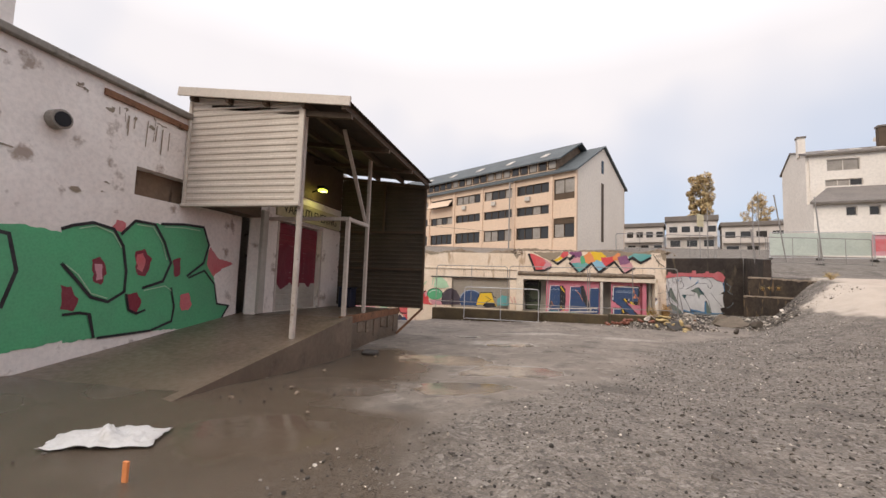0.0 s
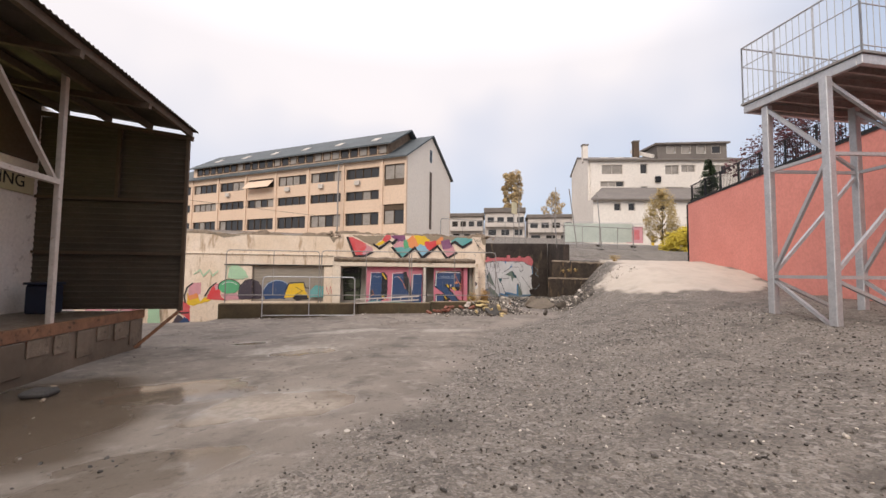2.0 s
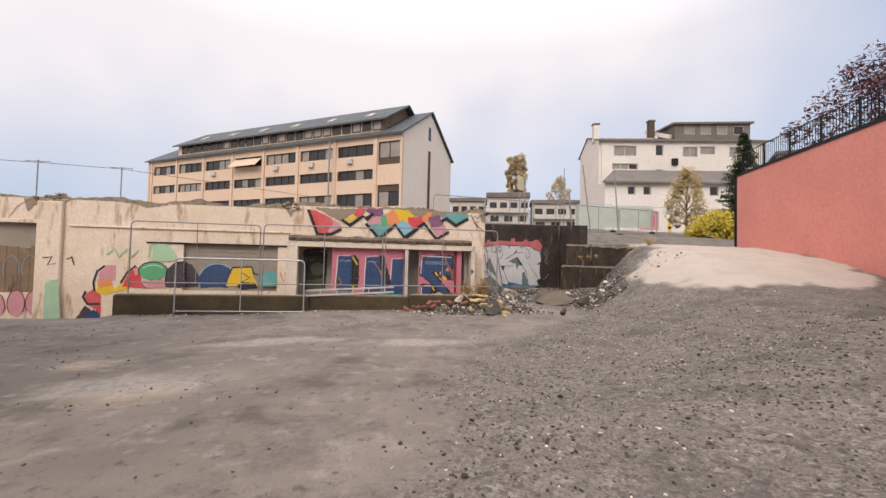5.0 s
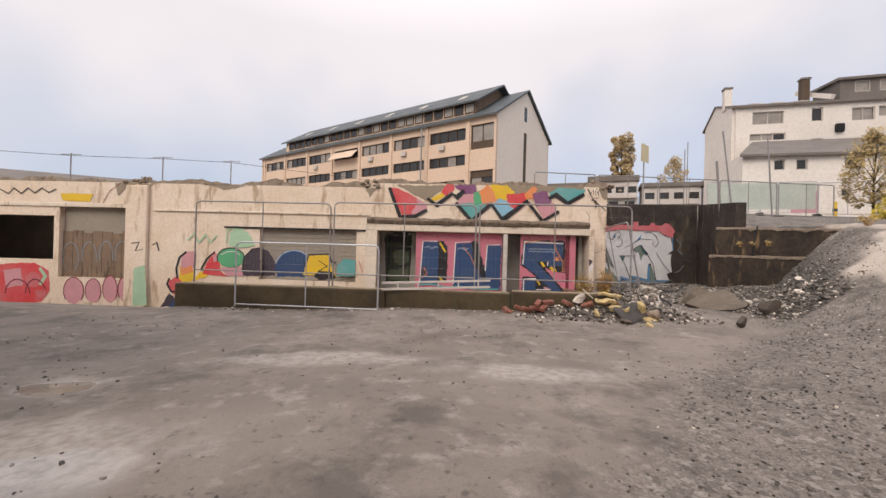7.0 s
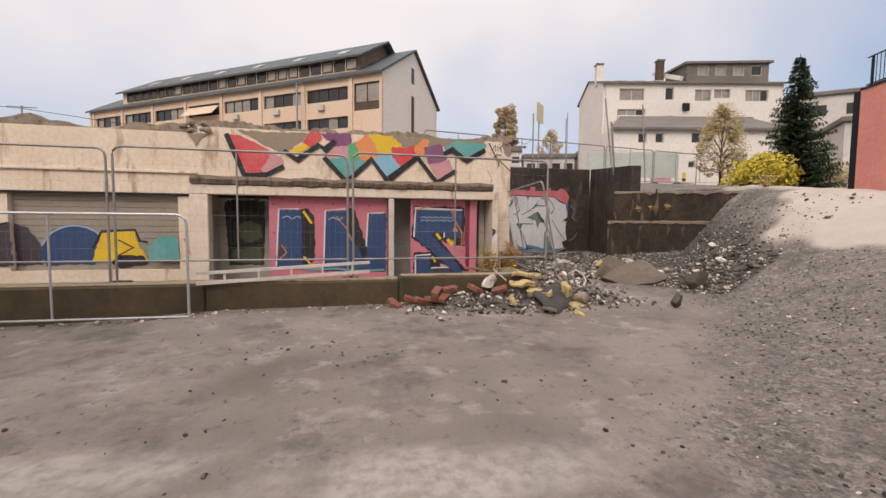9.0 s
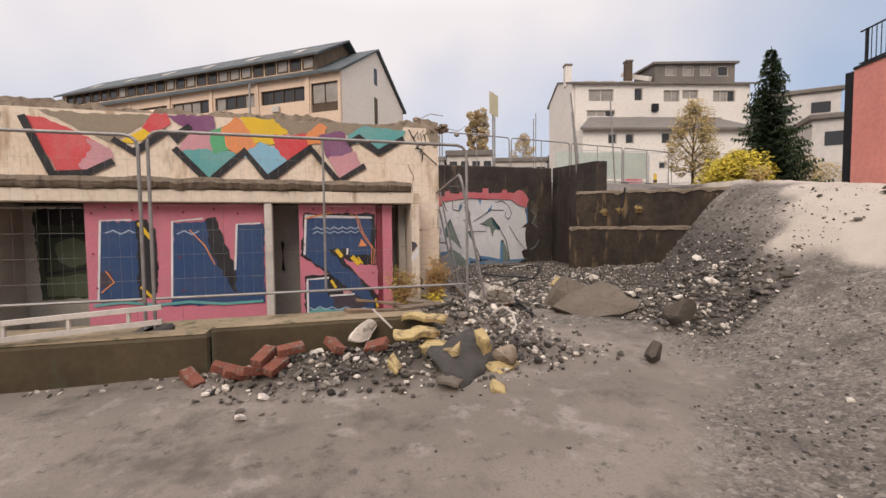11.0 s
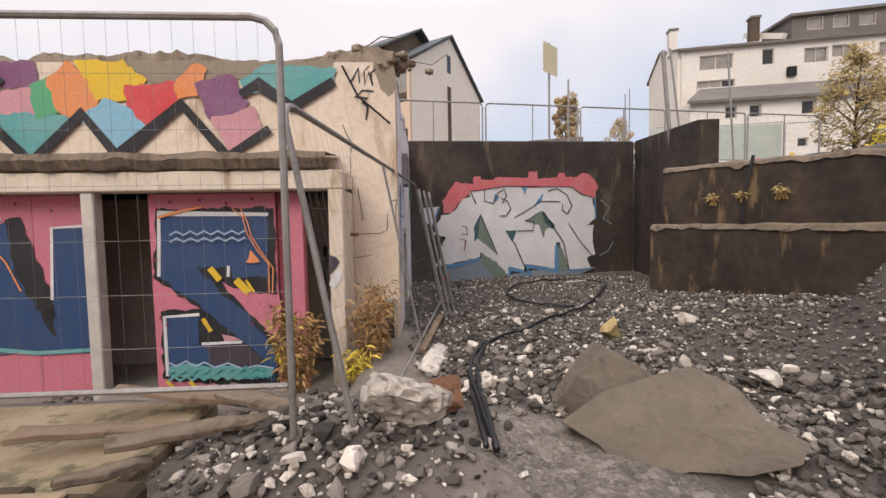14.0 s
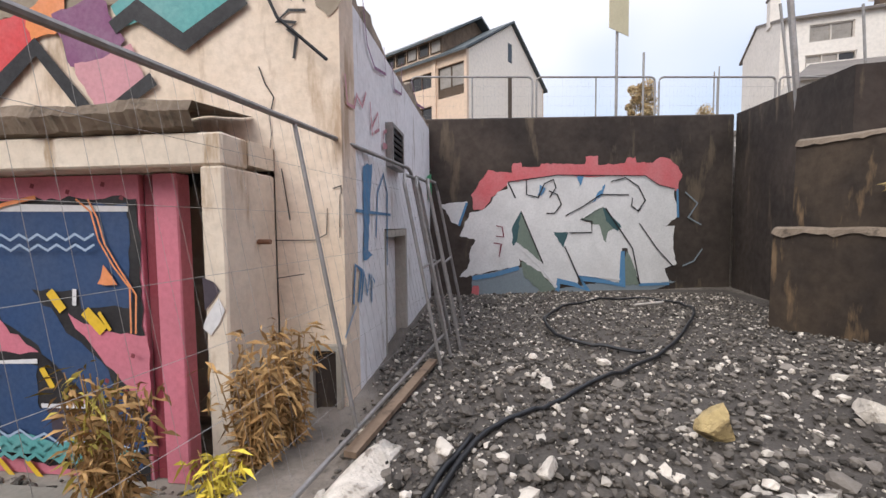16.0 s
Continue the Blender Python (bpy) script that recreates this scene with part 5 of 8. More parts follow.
paint("graffiti_letters", "blue sprayed letters with white edges on boarding", NPANEL[1:], lambda u, w, d: (u, 22.68 - d, w))
paint("graffiti_blob", "dark green sprayed figure inside the porch", GREENBLOB, lambda u, w, d: (u + 0.02, 23.615 - d, w))
paint("graffiti_creatures", "row of coloured sprayed creatures on the cream wall", LEFTART, ON_WALL)
paint("graffiti_creatures", "blue and yellow sprayed creatures on the grey shutter", SHUTTERART, lambda u, w, d: (u, YW + 0.136 - d, w))
paint("graffiti_loops", "faded grey sprayed loops on the brown boarding", BOARDART, lambda u, w, d: (u, YW + 0.146 - d, w))
paint("graffiti_bubbles", "pale pink bubble letters below the boarded opening", PARAPETART, ON_WALL)
paint("graffiti_tag", "green wash and black tag on the cream pier", PIERART, lambda u, w, d: (u, YW - 0.144 - d, w))
paint("graffiti_scrawl", "red sprayed scrawl under the dark opening", SIGNAL, ON_WALL)
TAGS = [
    ('bare_cement', 'fill', 0, [(6.33, 3.34), (6.43, 3.42), (6.61, 3.35), (6.64, 3.04), (6.54, 2.92), (6.44, 3.03)]),
    ('black', 'line', 0.022, [(6.06, 3.12), (6.15, 3.28), (6.16, 3.1), (6.22, 3.25), (6.23, 3.08), (6.28, 3.23), (6.33, 3.07), (6.31, 3.22), (6.37, 3.27)]),
    ('black', 'line', 0.022, [(6.34, 2.99), (6.2, 3.0), (6.1, 2.92), (6.26, 2.9), (6.19, 2.85), (6.26, 2.79), (6.23, 2.62)]),
    ('black', 'line', 0.01, [(5.93, 2.57), (5.98, 2.43), (6.05, 2.32), (6.02, 2.2)]),
    ('dark_purple', 'line', 0.007, [(6.01, 2.18), (6.02, 2.02), (5.99, 1.81)]),
    ('black', 'line', 0.01, [(6.53, 1.57), (6.6, 1.59), (6.6, 1.52)]),
    ('black', 'line', 0.008, [(6.59, 1.52), (6.58, 1.17)]),
    ('black', 'line', 0.007, [(5.95, 1.15), (6.37, 1.15), (6.47, 1.2), (6.48, 1.41)]),
    ('black', 'line', 0.007, [(5.76, 0.79), (6.27, 0.87)]),
    ('black', 'line', 0.01, [(6.1, 1.74), (6.16, 1.32)]),
    ('black', 'line', 0.03, [(6.14, 0.12), (6.21, 0.03), (6.16, -0.12), (6.26, -0.17)]),
    ('black', 'line', 0.03, [(6.03, -0.28), (6.23, -0.34), (6.05, -0.42), (6.22, -0.52)]),
]
paint("graffiti_tag", "thin black sprayed tags on the cream corner", TAGS, ON_WALL)
SIDE_TAGS = [
    ('tag_blue', 'fill', 0, [(23.64, 1.84), (23.95, 1.89), (23.89, 1.66), (23.75, 1.04), (23.9, 0.95), (23.59, 0.94)]),
    ('tag_blue', 'line', 0.04, [(24.04, 1.14), (24.14, 1.62), (24.4, 1.84), (24.56, 1.65), (24.5, 0.8)]),
    ('tag_blue', 'line', 0.03, [(23.39, 1.4), (24.71, 1.39)]),
    ('tag_blue', 'line', 0.04, [(23.27, 0.58), (23.34, 0.92), (23.52, 0.85), (23.4, 0.58)]),
    ('tag_blue', 'line', 0.04, [(23.48, 0.56), (23.58, 0.83), (23.68, 0.61), (23.77, 0.79)]),
    ('tag_blue', 'line', 0.04, [(23.82, 0.5), (23.84, 0.77), (23.94, 0.68)]),
    ('pale_blue', 'line', 0.03, [(23.33, 0.56), (23.03, 0.35)]),
    ('pale_pink', 'line', 0.03, [(23.17, 2.51), (23.22, 2.28), (23.4, 2.3), (23.47, 2.43), (23.63, 2.37), (23.76, 2.54)]),
    ('pale_pink', 'line', 0.03, [(23.89, 2.49), (23.95, 2.17)]),
    ('pale_pink', 'line', 0.03, [(23.95, 2.26), (24.18, 2.46), (24.22, 2.29), (24.03, 2.22)]),
    ('pale_pink', 'line', 0.04, [(24.79, 2.45), (24.41, 2.3), (24.37, 2.15), (24.77, 2.2)]),
    ('purple', 'line', 0.03, [(23.7, 3.37), (23.82, 3.01), (24.08, 2.89), (24.56, 2.99), (24.48, 3.26)]),
    ('purple', 'line', 0.03, [(24.86, 3.24), (24.98, 2.95), (25.42, 3.03), (25.46, 3.46)]),
    ('purple', 'line', 0.04, [(26.15, 3.49), (26.63, 3.24), (27.41, 3.39), (27.31, 3.78)]),
    ('green', 'fill', 0, [(27.65, 2.19), (28.92, 2.42), (28.86, 1.84), (27.83, 1.74)]),
]
paint("graffiti_tag", "blue and violet sprayed tags on the pale side wall", SIDE_TAGS, lambda u, w, d: (6.614 + d, u, w))
CHIPPED = [
    # Dark fill paints the shaded hole above the pale flake.
    ('dark_purple', 'fill', 0, [(5.87, 0.91), (5.95, 0.91), (5.97, 0.83), (5.91, 0.78), (5.87, 0.68)]),
    ('white', 'fill', 0, [(5.86, 0.56), (5.89, 0.67), (5.96, 0.78), (6.0, 0.72), (5.97, 0.59), (5.91, 0.52)]),
]
paint("chipped_plaster", "chipped plaster flake on the cream pillar", CHIPPED, lambda u, w, d: (u, 22.416 - d, w), category="plaster")


# ---- dark retaining walls ----
def retaining():
    a, b = Vector((6.4, 28.26, 0)), Vector((13.3, 29.85, 0))
    d = (b - a).normalized()
    n = Vector((-d.y, d.x, 0))
    bm = bmesh.new()
    q = [a, b, b + n * 0.45, a + n * 0.45]
    lo = [bm.verts.new((v.x, v.y, -0.9)) for v in q]
    hi = [bm.verts.new((v.x, v.y, 3.42 + 0.25 * ((v - a).dot(d) / 7))) for v in q]
    for i in range(4):
        bm.faces.new((lo[i], lo[(i + 1) % 4], hi[(i + 1) % 4], hi[i]))
    bm.faces.new(hi)
    bm.faces.new(lo[::-1])
    bmesh.ops.recalc_face_normals(bm, faces=bm.faces)
    bmesh.ops.bevel(bm, geom=[e for e in bm.edges], offset=0.03, segments=1, affect="EDGES")
    tagged(part("wall_retaining_back", bm, dark_wall), "tall soot-dark concrete retaining wall with graffiti", "wall", kind="structure")
    e, f = Vector((13.3, 29.8, 0)), Vector((12.62, 25.95, 0))
    d2 = (f - e).normalized()
    n2 = Vector((-d2.y, d2.x, 0))
    bm = bmesh.new()
    q = [e, f, f + n2 * 0.4, e + n2 * 0.4]
    lo = [bm.verts.new((v.x, v.y, -0.9)) for v in q]
    hi = [bm.verts.new((v.x, v.y, z)) for v, z in zip(q, (3.66, 3.32, 3.32, 3.66))]
    for i in range(4):
        bm.faces.new((lo[i], lo[(i + 1) % 4], hi[(i + 1) % 4], hi[i]))
    bm.faces.new(hi)
    bm.faces.new(lo[::-1])
    bmesh.ops.recalc_face_normals(bm, faces=bm.faces)
    tagged(part("wall_retaining_wing", bm, dark_wall), "dark stained concrete wing of the retaining wall", "wall", kind="structure")
    paint("graffiti_silver_piece", "silver sprayed letters with teal outline and pink top", SILVER, lambda u, w, dd: tuple(Vector((6.8, 28.35, w)) + d * u - n * (0.006 + dd)))
    # stepped foundation blocks
    a, b = Vector((11.62, 25.5, 0)), Vector((12.75, 20.7, 0))
    for z0, z1, off, name, tops in ((-0.6, 1.17, -0.3, "lower", (1.19, 1.17)), (1.1, 2.2, 0.0, "upper", (2.27, 1.98))):
        d = (b - a).normalized()
        n = Vector((d.y, -d.x, 0)) * -1
        if n.x > 0:
            n = -n
        bm = bmesh.new()
        m = 14
        prev = None
        for i in range(m + 1):
            p = a + (b - a) * (i / m)
            wob = 0.035 * noise.noise((i * 0.6, z0, 0))
            top = tops[0] + (tops[1] - tops[0]) * i / m + 0.03 * noise.noise((i * 0.9, 3, z1))
            f0 = p + n * (-off + wob)
            back = p - n * 1.3
            cur = [bm.verts.new((f0.x, f0.y, z0)), bm.verts.new((f0.x - n.x * 0.02, f0.y - n.y * 0.02, top - 0.05)), bm.verts.new((f0.x - n.x * 0.08, f0.y - n.y * 0.08, top)), bm.verts.new((back.x, back.y, top)), bm.verts.new((back.x, back.y, z0))]
            if prev:
                for k in range(4):
                    bm.faces.new((prev[k], cur[k], cur[k + 1], prev[k + 1]))
            else:
                bm.faces.new(cur)
            prev = cur
        bm.faces.new(prev[::-1])
        bmesh.ops.recalc_face_normals(bm, faces=bm.faces)
        blk = tagged(part("wall_block_" + name, bm, block_mat), "dark weathered concrete foundation block with rust streaks", "wall", kind="structure")
        bm = bmesh.new()
        rnd = random.Random(len(name))
        prev = None
        for i in range(61):  # pale crumbled arris along the top
            p = a + (b - a) * (i / 60)
            top = tops[0] + (tops[1] - tops[0]) * i / 60 + 0.03 * noise.noise((i * 14 / 60 * 0.9, 3, z1))
            wob = 0.035 * noise.noise((i * 14 / 60 * 0.6, z0, 0))
            f0 = p + n * (-off + wob + 0.004)
            f1 = p + n * (-off + wob - 0.16 - rnd.uniform(0, 0.1))
            drop = 0.02 + 0.1 * max(0, noise.noise((i * 0.3, z0, 5))) + rnd.uniform(0, 0.03)
            cur = [bm.verts.new((f0.x, f0.y, top - 0.03 - drop)), bm.verts.new((f0.x - n.x * 0.03, f0.y - n.y * 0.03, top - 0.015)), bm.verts.new((f0.x - n.x * 0.08, f0.y - n.y * 0.08, top + 0.012)), bm.verts.new((f1.x, f1.y, top + 0.006))]
            if prev:
                for k in range(3):
                    bm.faces.new((prev[k], cur[k], cur[k + 1], prev[k + 1]))
            prev = cur
        part("worn_edge", bm, ledge_mat, blk, "pale crumbled top edge")


retaining()
UPPER_STAINS = [
    ('black', 'line', 0.06, [(1.79, 2.23), (1.71, 1.89), (1.64, 1.51), (1.62, 1.18)]),
    ('black', 'fill', 0, [(1.23, 1.07), (1.56, 1.17), (2.27, 1.11), (2.62, 1.12), (2.7, 1.06), (2.51, 1.02), (1.49, 1.02)]),
    ('dark_red', 'fill', 0, [(2.01, 1.09), (2.27, 1.11), (2.36, 1.04), (2.11, 1.02)]),
]
BA, BD = Vector((11.62, 25.5, 0)), (Vector((12.75, 20.7, 0)) - Vector((11.62, 25.5, 0))).normalized()
BN = Vector((BD.y, -BD.x, 0)) if BD.y < 0 else Vector((-BD.y, BD.x, 0))
paint("block_crack", "black crack and open joint on the upper block", UPPER_STAINS, lambda u, w, d: tuple(BA + BD * u + BN * (0.03 + d) + Vector((0, 0, w))), category="stain")


# ---- salmon wall with railing ----
RA, RB = Vector((19.3, 23.0, 0)), Vector((12.9, 4.6, 0))
RD = (RB - RA).normalized()
RN = Vector((RD.y, -RD.x, 0))  # towards the yard
if RN.x > 0:
    RN = -RN


def salmon_wall():
    top = 5.72
    bm = bmesh.new()
    q = [RA, RA + RD * 34, RA + RD * 34 - RN * 0.3, RA - RN * 0.3]
    lo = [bm.verts.new((v.x, v.y, -1.0)) for v in q]
    hi = [bm.verts.new((v.x, v.y, top)) for v in q]
    for i in range(4):
        bm.faces.new((lo[i], lo[(i + 1) % 4], hi[(i + 1) % 4], hi[i]))
    bm.faces.new(hi)
    bm.faces.new(lo[::-1])
    bmesh.ops.recalc_face_normals(bm, faces=bm.faces)
    w = tagged(part("wall_salmon", bm, red_plaster), "smooth salmon red rendered retaining wall", "wall", kind="structure")
    bm = bmesh.new()
    beam(bm, (*(RA + RD * 0.0 - RN * 0.15).xy, top + 0.04), (*(RA + RD * 34 - RN * 0.15).xy, top + 0.04), 0.36, 0.08)
    part("coping", bm, dark_metal, w)
    bm = bmesh.new()
    p = RA - RD * 0.14 - RN * 0.2
    beam(bm, (p.x, p.y, 0.5), (p.x, p.y, top + 0.02), 0.2, 0.45)
    part("end_plate", bm, dark_metal, w)
    r = thing("railing", "black steel bar railing on the salmon wall", "railing")
    for k in range(19):
        p = RA + RD * (0.2 + k * 1.7) - RN * 0.15
        part("post", boxes((p.x - 0.03, p.x + 0.03, p.y - 0.03, p.y + 0.03, top + 0.08, top + 1.12)), dark_metal, r)
    for z in (top + 0.18, top + 1.1):
        bm = bmesh.new()
        beam(bm, (*(RA - RN * 0.15).xy, z), (*(RA + RD * 31 - RN * 0.15).xy, z), 0.05, 0.03)
        part("rail", bm, dark_metal, r)
    me = None
    for k in range(31 * 7):
        if k % 12 == 0:
            continue
        p = RA + RD * (0.2 + k * 1.7 / 12) - RN * 0.15
        if me is None:
            o = part("bar", boxes((-0.008, 0.008, -0.008, 0.008, 0.19, 1.08)), dark_metal, r)
            me = o.data
        else:
            o = new("bar", me)
            o.parent = r
        o.location = (p.x, p.y, top)
    t = tagged(part("ground_upper", boxes((19.9, 60, -10, 22.9, 4.5, 5.68)), concrete), "upper level ground behind the salmon wall", "ground", kind="structure")
    return t


salmon_wall()


# ---- steel stair tower ----
def tower():
    t = thing("stair_tower", "galvanised steel stair tower with a railed landing", "stair tower")
    legs = [(9.86, 9.55), (9.62, 8.05), (12.0, 9.2), (11.76, 7.7)]
    for x, y in legs:
        part("leg", boxes((x - 0.08, x + 0.08, y - 0.08, y + 0.08, ground_z(x, y) - 0.1, 5.52), bevel=0.012), galv, t)
    def L(i, z):
        return (*legs[i], z)
    for i, j in ((0, 1), (2, 3), (0, 2), (1, 3)):
        for z in (1.35, 3.9):
            part("crossbar", beam(bmesh.new(), L(i, z), L(j, z), 0.07, 0.07), galv, t)
        part("brace", beam(bmesh.new(), L(i, 1.4), L(j, 3.85), 0.07, 0.07), galv, t)
        part("brace", beam(bmesh.new(), L(i, 1.3), L(j, 0.3), 0.07, 0.07), galv, t)
        part("brace", beam(bmesh.new(), L(i, 5.45), L(j, 3.95), 0.07, 0.07), galv, t)
    # landing
    x0, x1, y0, y1 = 9.72, 13.6, 7.45, 10.05
    part("edge_beam", boxes((x0, x1, y1 - 0.1, y1, 5.53, 5.73), bevel=0.01), galv, t)
    part("edge_beam", boxes((x0, x1, y0, y0 + 0.1, 5.53, 5.73), bevel=0.01), galv, t)
    part("edge_beam", boxes((x0, x0 + 0.1, y0 + 0.102, y1 - 0.102, 5.53, 5.73), bevel=0.01), galv, t)
    for k in range(5):
        y = y0 + 0.4 + k * 0.48
        part("joist", boxes((x0 + 0.11, x1, y - 0.03, y + 0.03, 5.55, 5.70)), galv_dull, t)
    part("deck", boxes((x0 - 0.04, x1, y0 - 0.04, y1 + 0.04, 5.735, 5.78)), galv_dull, t)
    def rail(a, b, n):
        a, b = Vector(a), Vector(b)
        for z in (5.9, 6.75, 7.25):
            part("rail", tube(bmesh.new(), [(a.x, a.y, z), (b.x, b.y, z)], 0.022 if z > 7 else 0.012), galv, t)
        for k in range(n + 1):
            p = a.lerp(b, k / n)
            thick = 0.022 if k % 6 == 0 else 0.008
            part("post" if k % 6 == 0 else "baluster", tube(bmesh.new(), [(p.x, p.y, 5.78), (p.x, p.y, 7.25)], thick, 6), galv, t)
    rail((x0, y0, 0), (x0, y1, 0), 18)
    rail((x0, y1, 0), (x1, y1, 0), 24)
    rail((x0, y0, 0), (x1, y0, 0), 24)


tower()


# ---- loading bay building ----
XB = -8.6


def sheet(bm, x0, x1, y, z0, z1a, z1b, pitch=0.155, depth=0.022):
    """Horizontally ribbed sheet in the plane y, its top sloping from z1a to z1b."""
    z = z0
    prev = None
    k = 0
    while z < max(z1a, z1b):
        for dz, off in ((0, 0), (pitch * 0.45, 0), (pitch * 0.6, -depth), (pitch * 0.9, -depth)):
            zz = z + dz
            za, zb = min(zz, z1a), min(zz, z1b)
            cur = (bm.verts.new((x0, y + off, za)), bm.verts.new((x1, y + off, zb)))
            if prev and (za > prev[0].co.z or zb > prev[1].co.z):
                bm.faces.new((prev[0], prev[1], cur[1], cur[0]))
            prev = cur
        z += pitch
    bmesh.ops.recalc_face_normals(bm, faces=bm.faces)
    return bm


def loading_bay():
    bm = wall_with_holes(bmesh.new(), -14, 8.35, -8.95, -8.6, -1.2, 5.0, [(5.1, 6.7, 2.95, 3.55)])
    bmesh.ops.transform(bm, matrix=Matrix(((0, 1, 0, 0), (1, 0, 0, 0), (0, 0, 1, 0), (0, 0, 0, 1))), verts=bm.verts)
    bmesh.ops.reverse_faces(bm, faces=bm.faces)
    w = tagged(part("wall_bay", bm, white_wall), "stained white plaster wall with peeling patches", "wall", kind="structure")
    part("cornice", boxes((-9.05, -8.48, -14, 6.3, 5.0, 5.14), bevel=0.02), concrete, w)
    part("gutter_stain", boxes((-8.598, -8.55, 4.3, 6.3, 4.72, 4.86), bevel=0.01), rust, w, "rusty flashing strip")
    part("window_recess", boxes((-8.93, -8.90, 5.1, 6.7, 2.95, 3.55)), sheet_board, w)
    v = thing("wall_vent", "round sooty vent pipe stub in the white wall", "vent")
    part("pipe", tube(bmesh.new(), [(-8.62, 3.55, 3.92), (-8.42, 3.55, 3.92)], 0.17, 14), concrete, v)
    # Solid black disc stands in for the shaded inside of the pipe.
    part("opening", tube(bmesh.new(), [(-8.419, 3.55, 3.92), (-8.40, 3.55, 3.92)], 0.13, 14), dark_metal, v)
    bm = boxes((-13, -9.6, -3, 3.4, 5.0, 8.2))
    tagged(part("roof_block", bm, white_wall), "taller white block rising behind the parapet", "building")
    bm = boxes((-20, -8.95, -14, 15, 4.9, 5.0))
    tagged(part("roof", bm, roof_slate), "flat felt roof of the loading bay building", "roof", kind="structure")
    # inner bay wall, set forward
    bm = wall_with_holes(bmesh.new(), 8.355, 14.5, -8.35, -8.0, -1.2, 5.52, [(9.25, 11.75, 0.3, 3.05)])
    bmesh.ops.transform(bm, matrix=Matrix(((0, 1, 0, 0), (1, 0, 0, 0), (0, 0, 1, 0), (0, 0, 0, 1))), verts=bm.verts)
    bmesh.ops.reverse_faces(bm, faces=bm.faces)
    w2 = tagged(part("wall_bay_inner", bm, white_wall), "white plastered wall behind the loading dock", "wall", kind="structure")
    part("pier", boxes((-8.34, -7.9, 8.36, 8.6, 0.3, 3.2), bevel=0.015), grey_wall, w2)
    bm = boxes((-20, -8.0, 14.51, 14.8, -1.2, 4.95), (-20, -19.7, -14, 14.5, -1.2, 4.95), (-19.69, -8.96, -14, -13.7, -1.2, 4.95))
    tagged(part("wall_bay_rear", bm, white_wall), "plain outer walls of the loading bay building", "wall", kind="structure")
    d = thing("door_2", "grey roller door sprayed with dark red letters", "door", kind="structure")
    for i in range(16):
        z = 0.3 + i * 0.17
        part("slat", boxes((-8.2, -8.16, 9.26, 11.74, z, z + 0.166), bevel=0.01), MATS["spray_dark_red"] if z > 1.0 else grey_wall, d)
    part("door_frame", boxes((-8.12, -7.985, 9.16, 9.245, 0.3, 3.05), (-8.12, -7.985, 11.755, 11.84, 0.3, 3.05), (-8.12, -7.985, 9.16, 11.84, 3.055, 3.15)), post_paint, d)
    # The letters' red is darkened to hold the shade under the canopy.
    art = [("maroon", "fill", 0, [(9.4, 1.2), (9.5, 2.2), (9.9, 2.45), (10.2, 2.2), (10.1, 1.1), (9.7, 0.95)]), ("maroon", "fill", 0, [(10.25, 1.1), (10.3, 2.3), (10.8, 2.4), (10.95, 1.6), (10.7, 1.0)]),
           ("maroon", "fill", 0, [(11.0, 1.2), (11.05, 2.2), (11.5, 2.3), (11.6, 1.3), (11.3, 1.0)]), ("dark_red", "line", 0.08, [(9.6, 1.4), (9.75, 2.0), (9.95, 1.4)]), ("dark_red", "line", 0.08, [(10.45, 1.3), (10.5, 2.0), (10.75, 1.8), (10.5, 1.6)]), ("dark_red", "line", 0.08, [(11.2, 2.0), (11.35, 1.3), (11.45, 2.0)])]
    paint("graffiti_red_letters", "dark pink bubble letters on the roller door", art, lambda u, w_, dd: (-8.155 + dd, u, w_))
    # sign board
    s = thing("sign_board", "cream sign board with black capital letters", "sign")
    part("board", boxes((-7.99, -7.93, 9.0, 13.0, 3.18, 3.75), bevel=0.008), sign_cream, s)
    cu = bpy.data.curves.new("lettering", "FONT")
    cu.body, cu.size, cu.align_x, cu.extrude = "VAREUTLEVERING", 0.42, "CENTER", 0.004
    ob = new("lettering_text", cu)
    dep = bpy.context.evaluated_depsgraph_get()
    me = bpy.data.meshes.new_from_object(ob.evaluated_get(dep))
    bpy.data.objects.remove(ob)
    me.materials.clear()
    me.materials.append(dark_metal)
    t = new("lettering", me)
    t.parent = s
    t.matrix_local = Matrix.Translation((-7.924, 11.0, 3.32)) @ Matrix(((0, 0, 1, 0), (1, 0, 0, 0), (0, 1, 0, 0), (0, 0, 0, 1)))
    # lamp
    l = thing("wall_lamp", "lit yellow-green lamp on an arm above the sign", "lamp")
    part("arm", beam(bmesh.new(), (-7.98, 10.86, 4.25), (-7.62, 10.86, 4.36), 0.04, 0.04), dark_metal, l)
    part("housing", boxes((-7.7, -7.4, 10.7, 11.02, 4.36, 4.46), bevel=0.03), dark_metal, l)
    part("bulb", boxes((-7.67, -7.43, 10.73, 10.99, 4.27, 4.355), bevel=0.03), lamp_glow, l)
    ld = bpy.data.lights.new("wall_lamp_light", "POINT")
    ld.energy, ld.color, ld.shadow_soft_size = 9, (0.95, 0.9, 0.25), 0.1
    lo = new("wall_lamp_light", ld)
    lo.location = (-7.5, 10.86, 4.15)
    # dock and ramp
    bm = boxes((-7.98, -5.45, 8.55, 13.25, -1.1, 0.3), bevel=0.02)
    dk = tagged(part("loading_dock", bm, wet_concrete), "worn concrete loading dock with rusty steel edge", "dock", kind="structure")
    part("edge_angle", boxes((-5.55, -5.43, 8.53, 13.25, 0.304, 0.33), (-5.447, -5.42, 8.53, 13.25, 0.12, 0.328)), rust, dk, "rusty steel edge angle")
    rnd = random.Random(2)
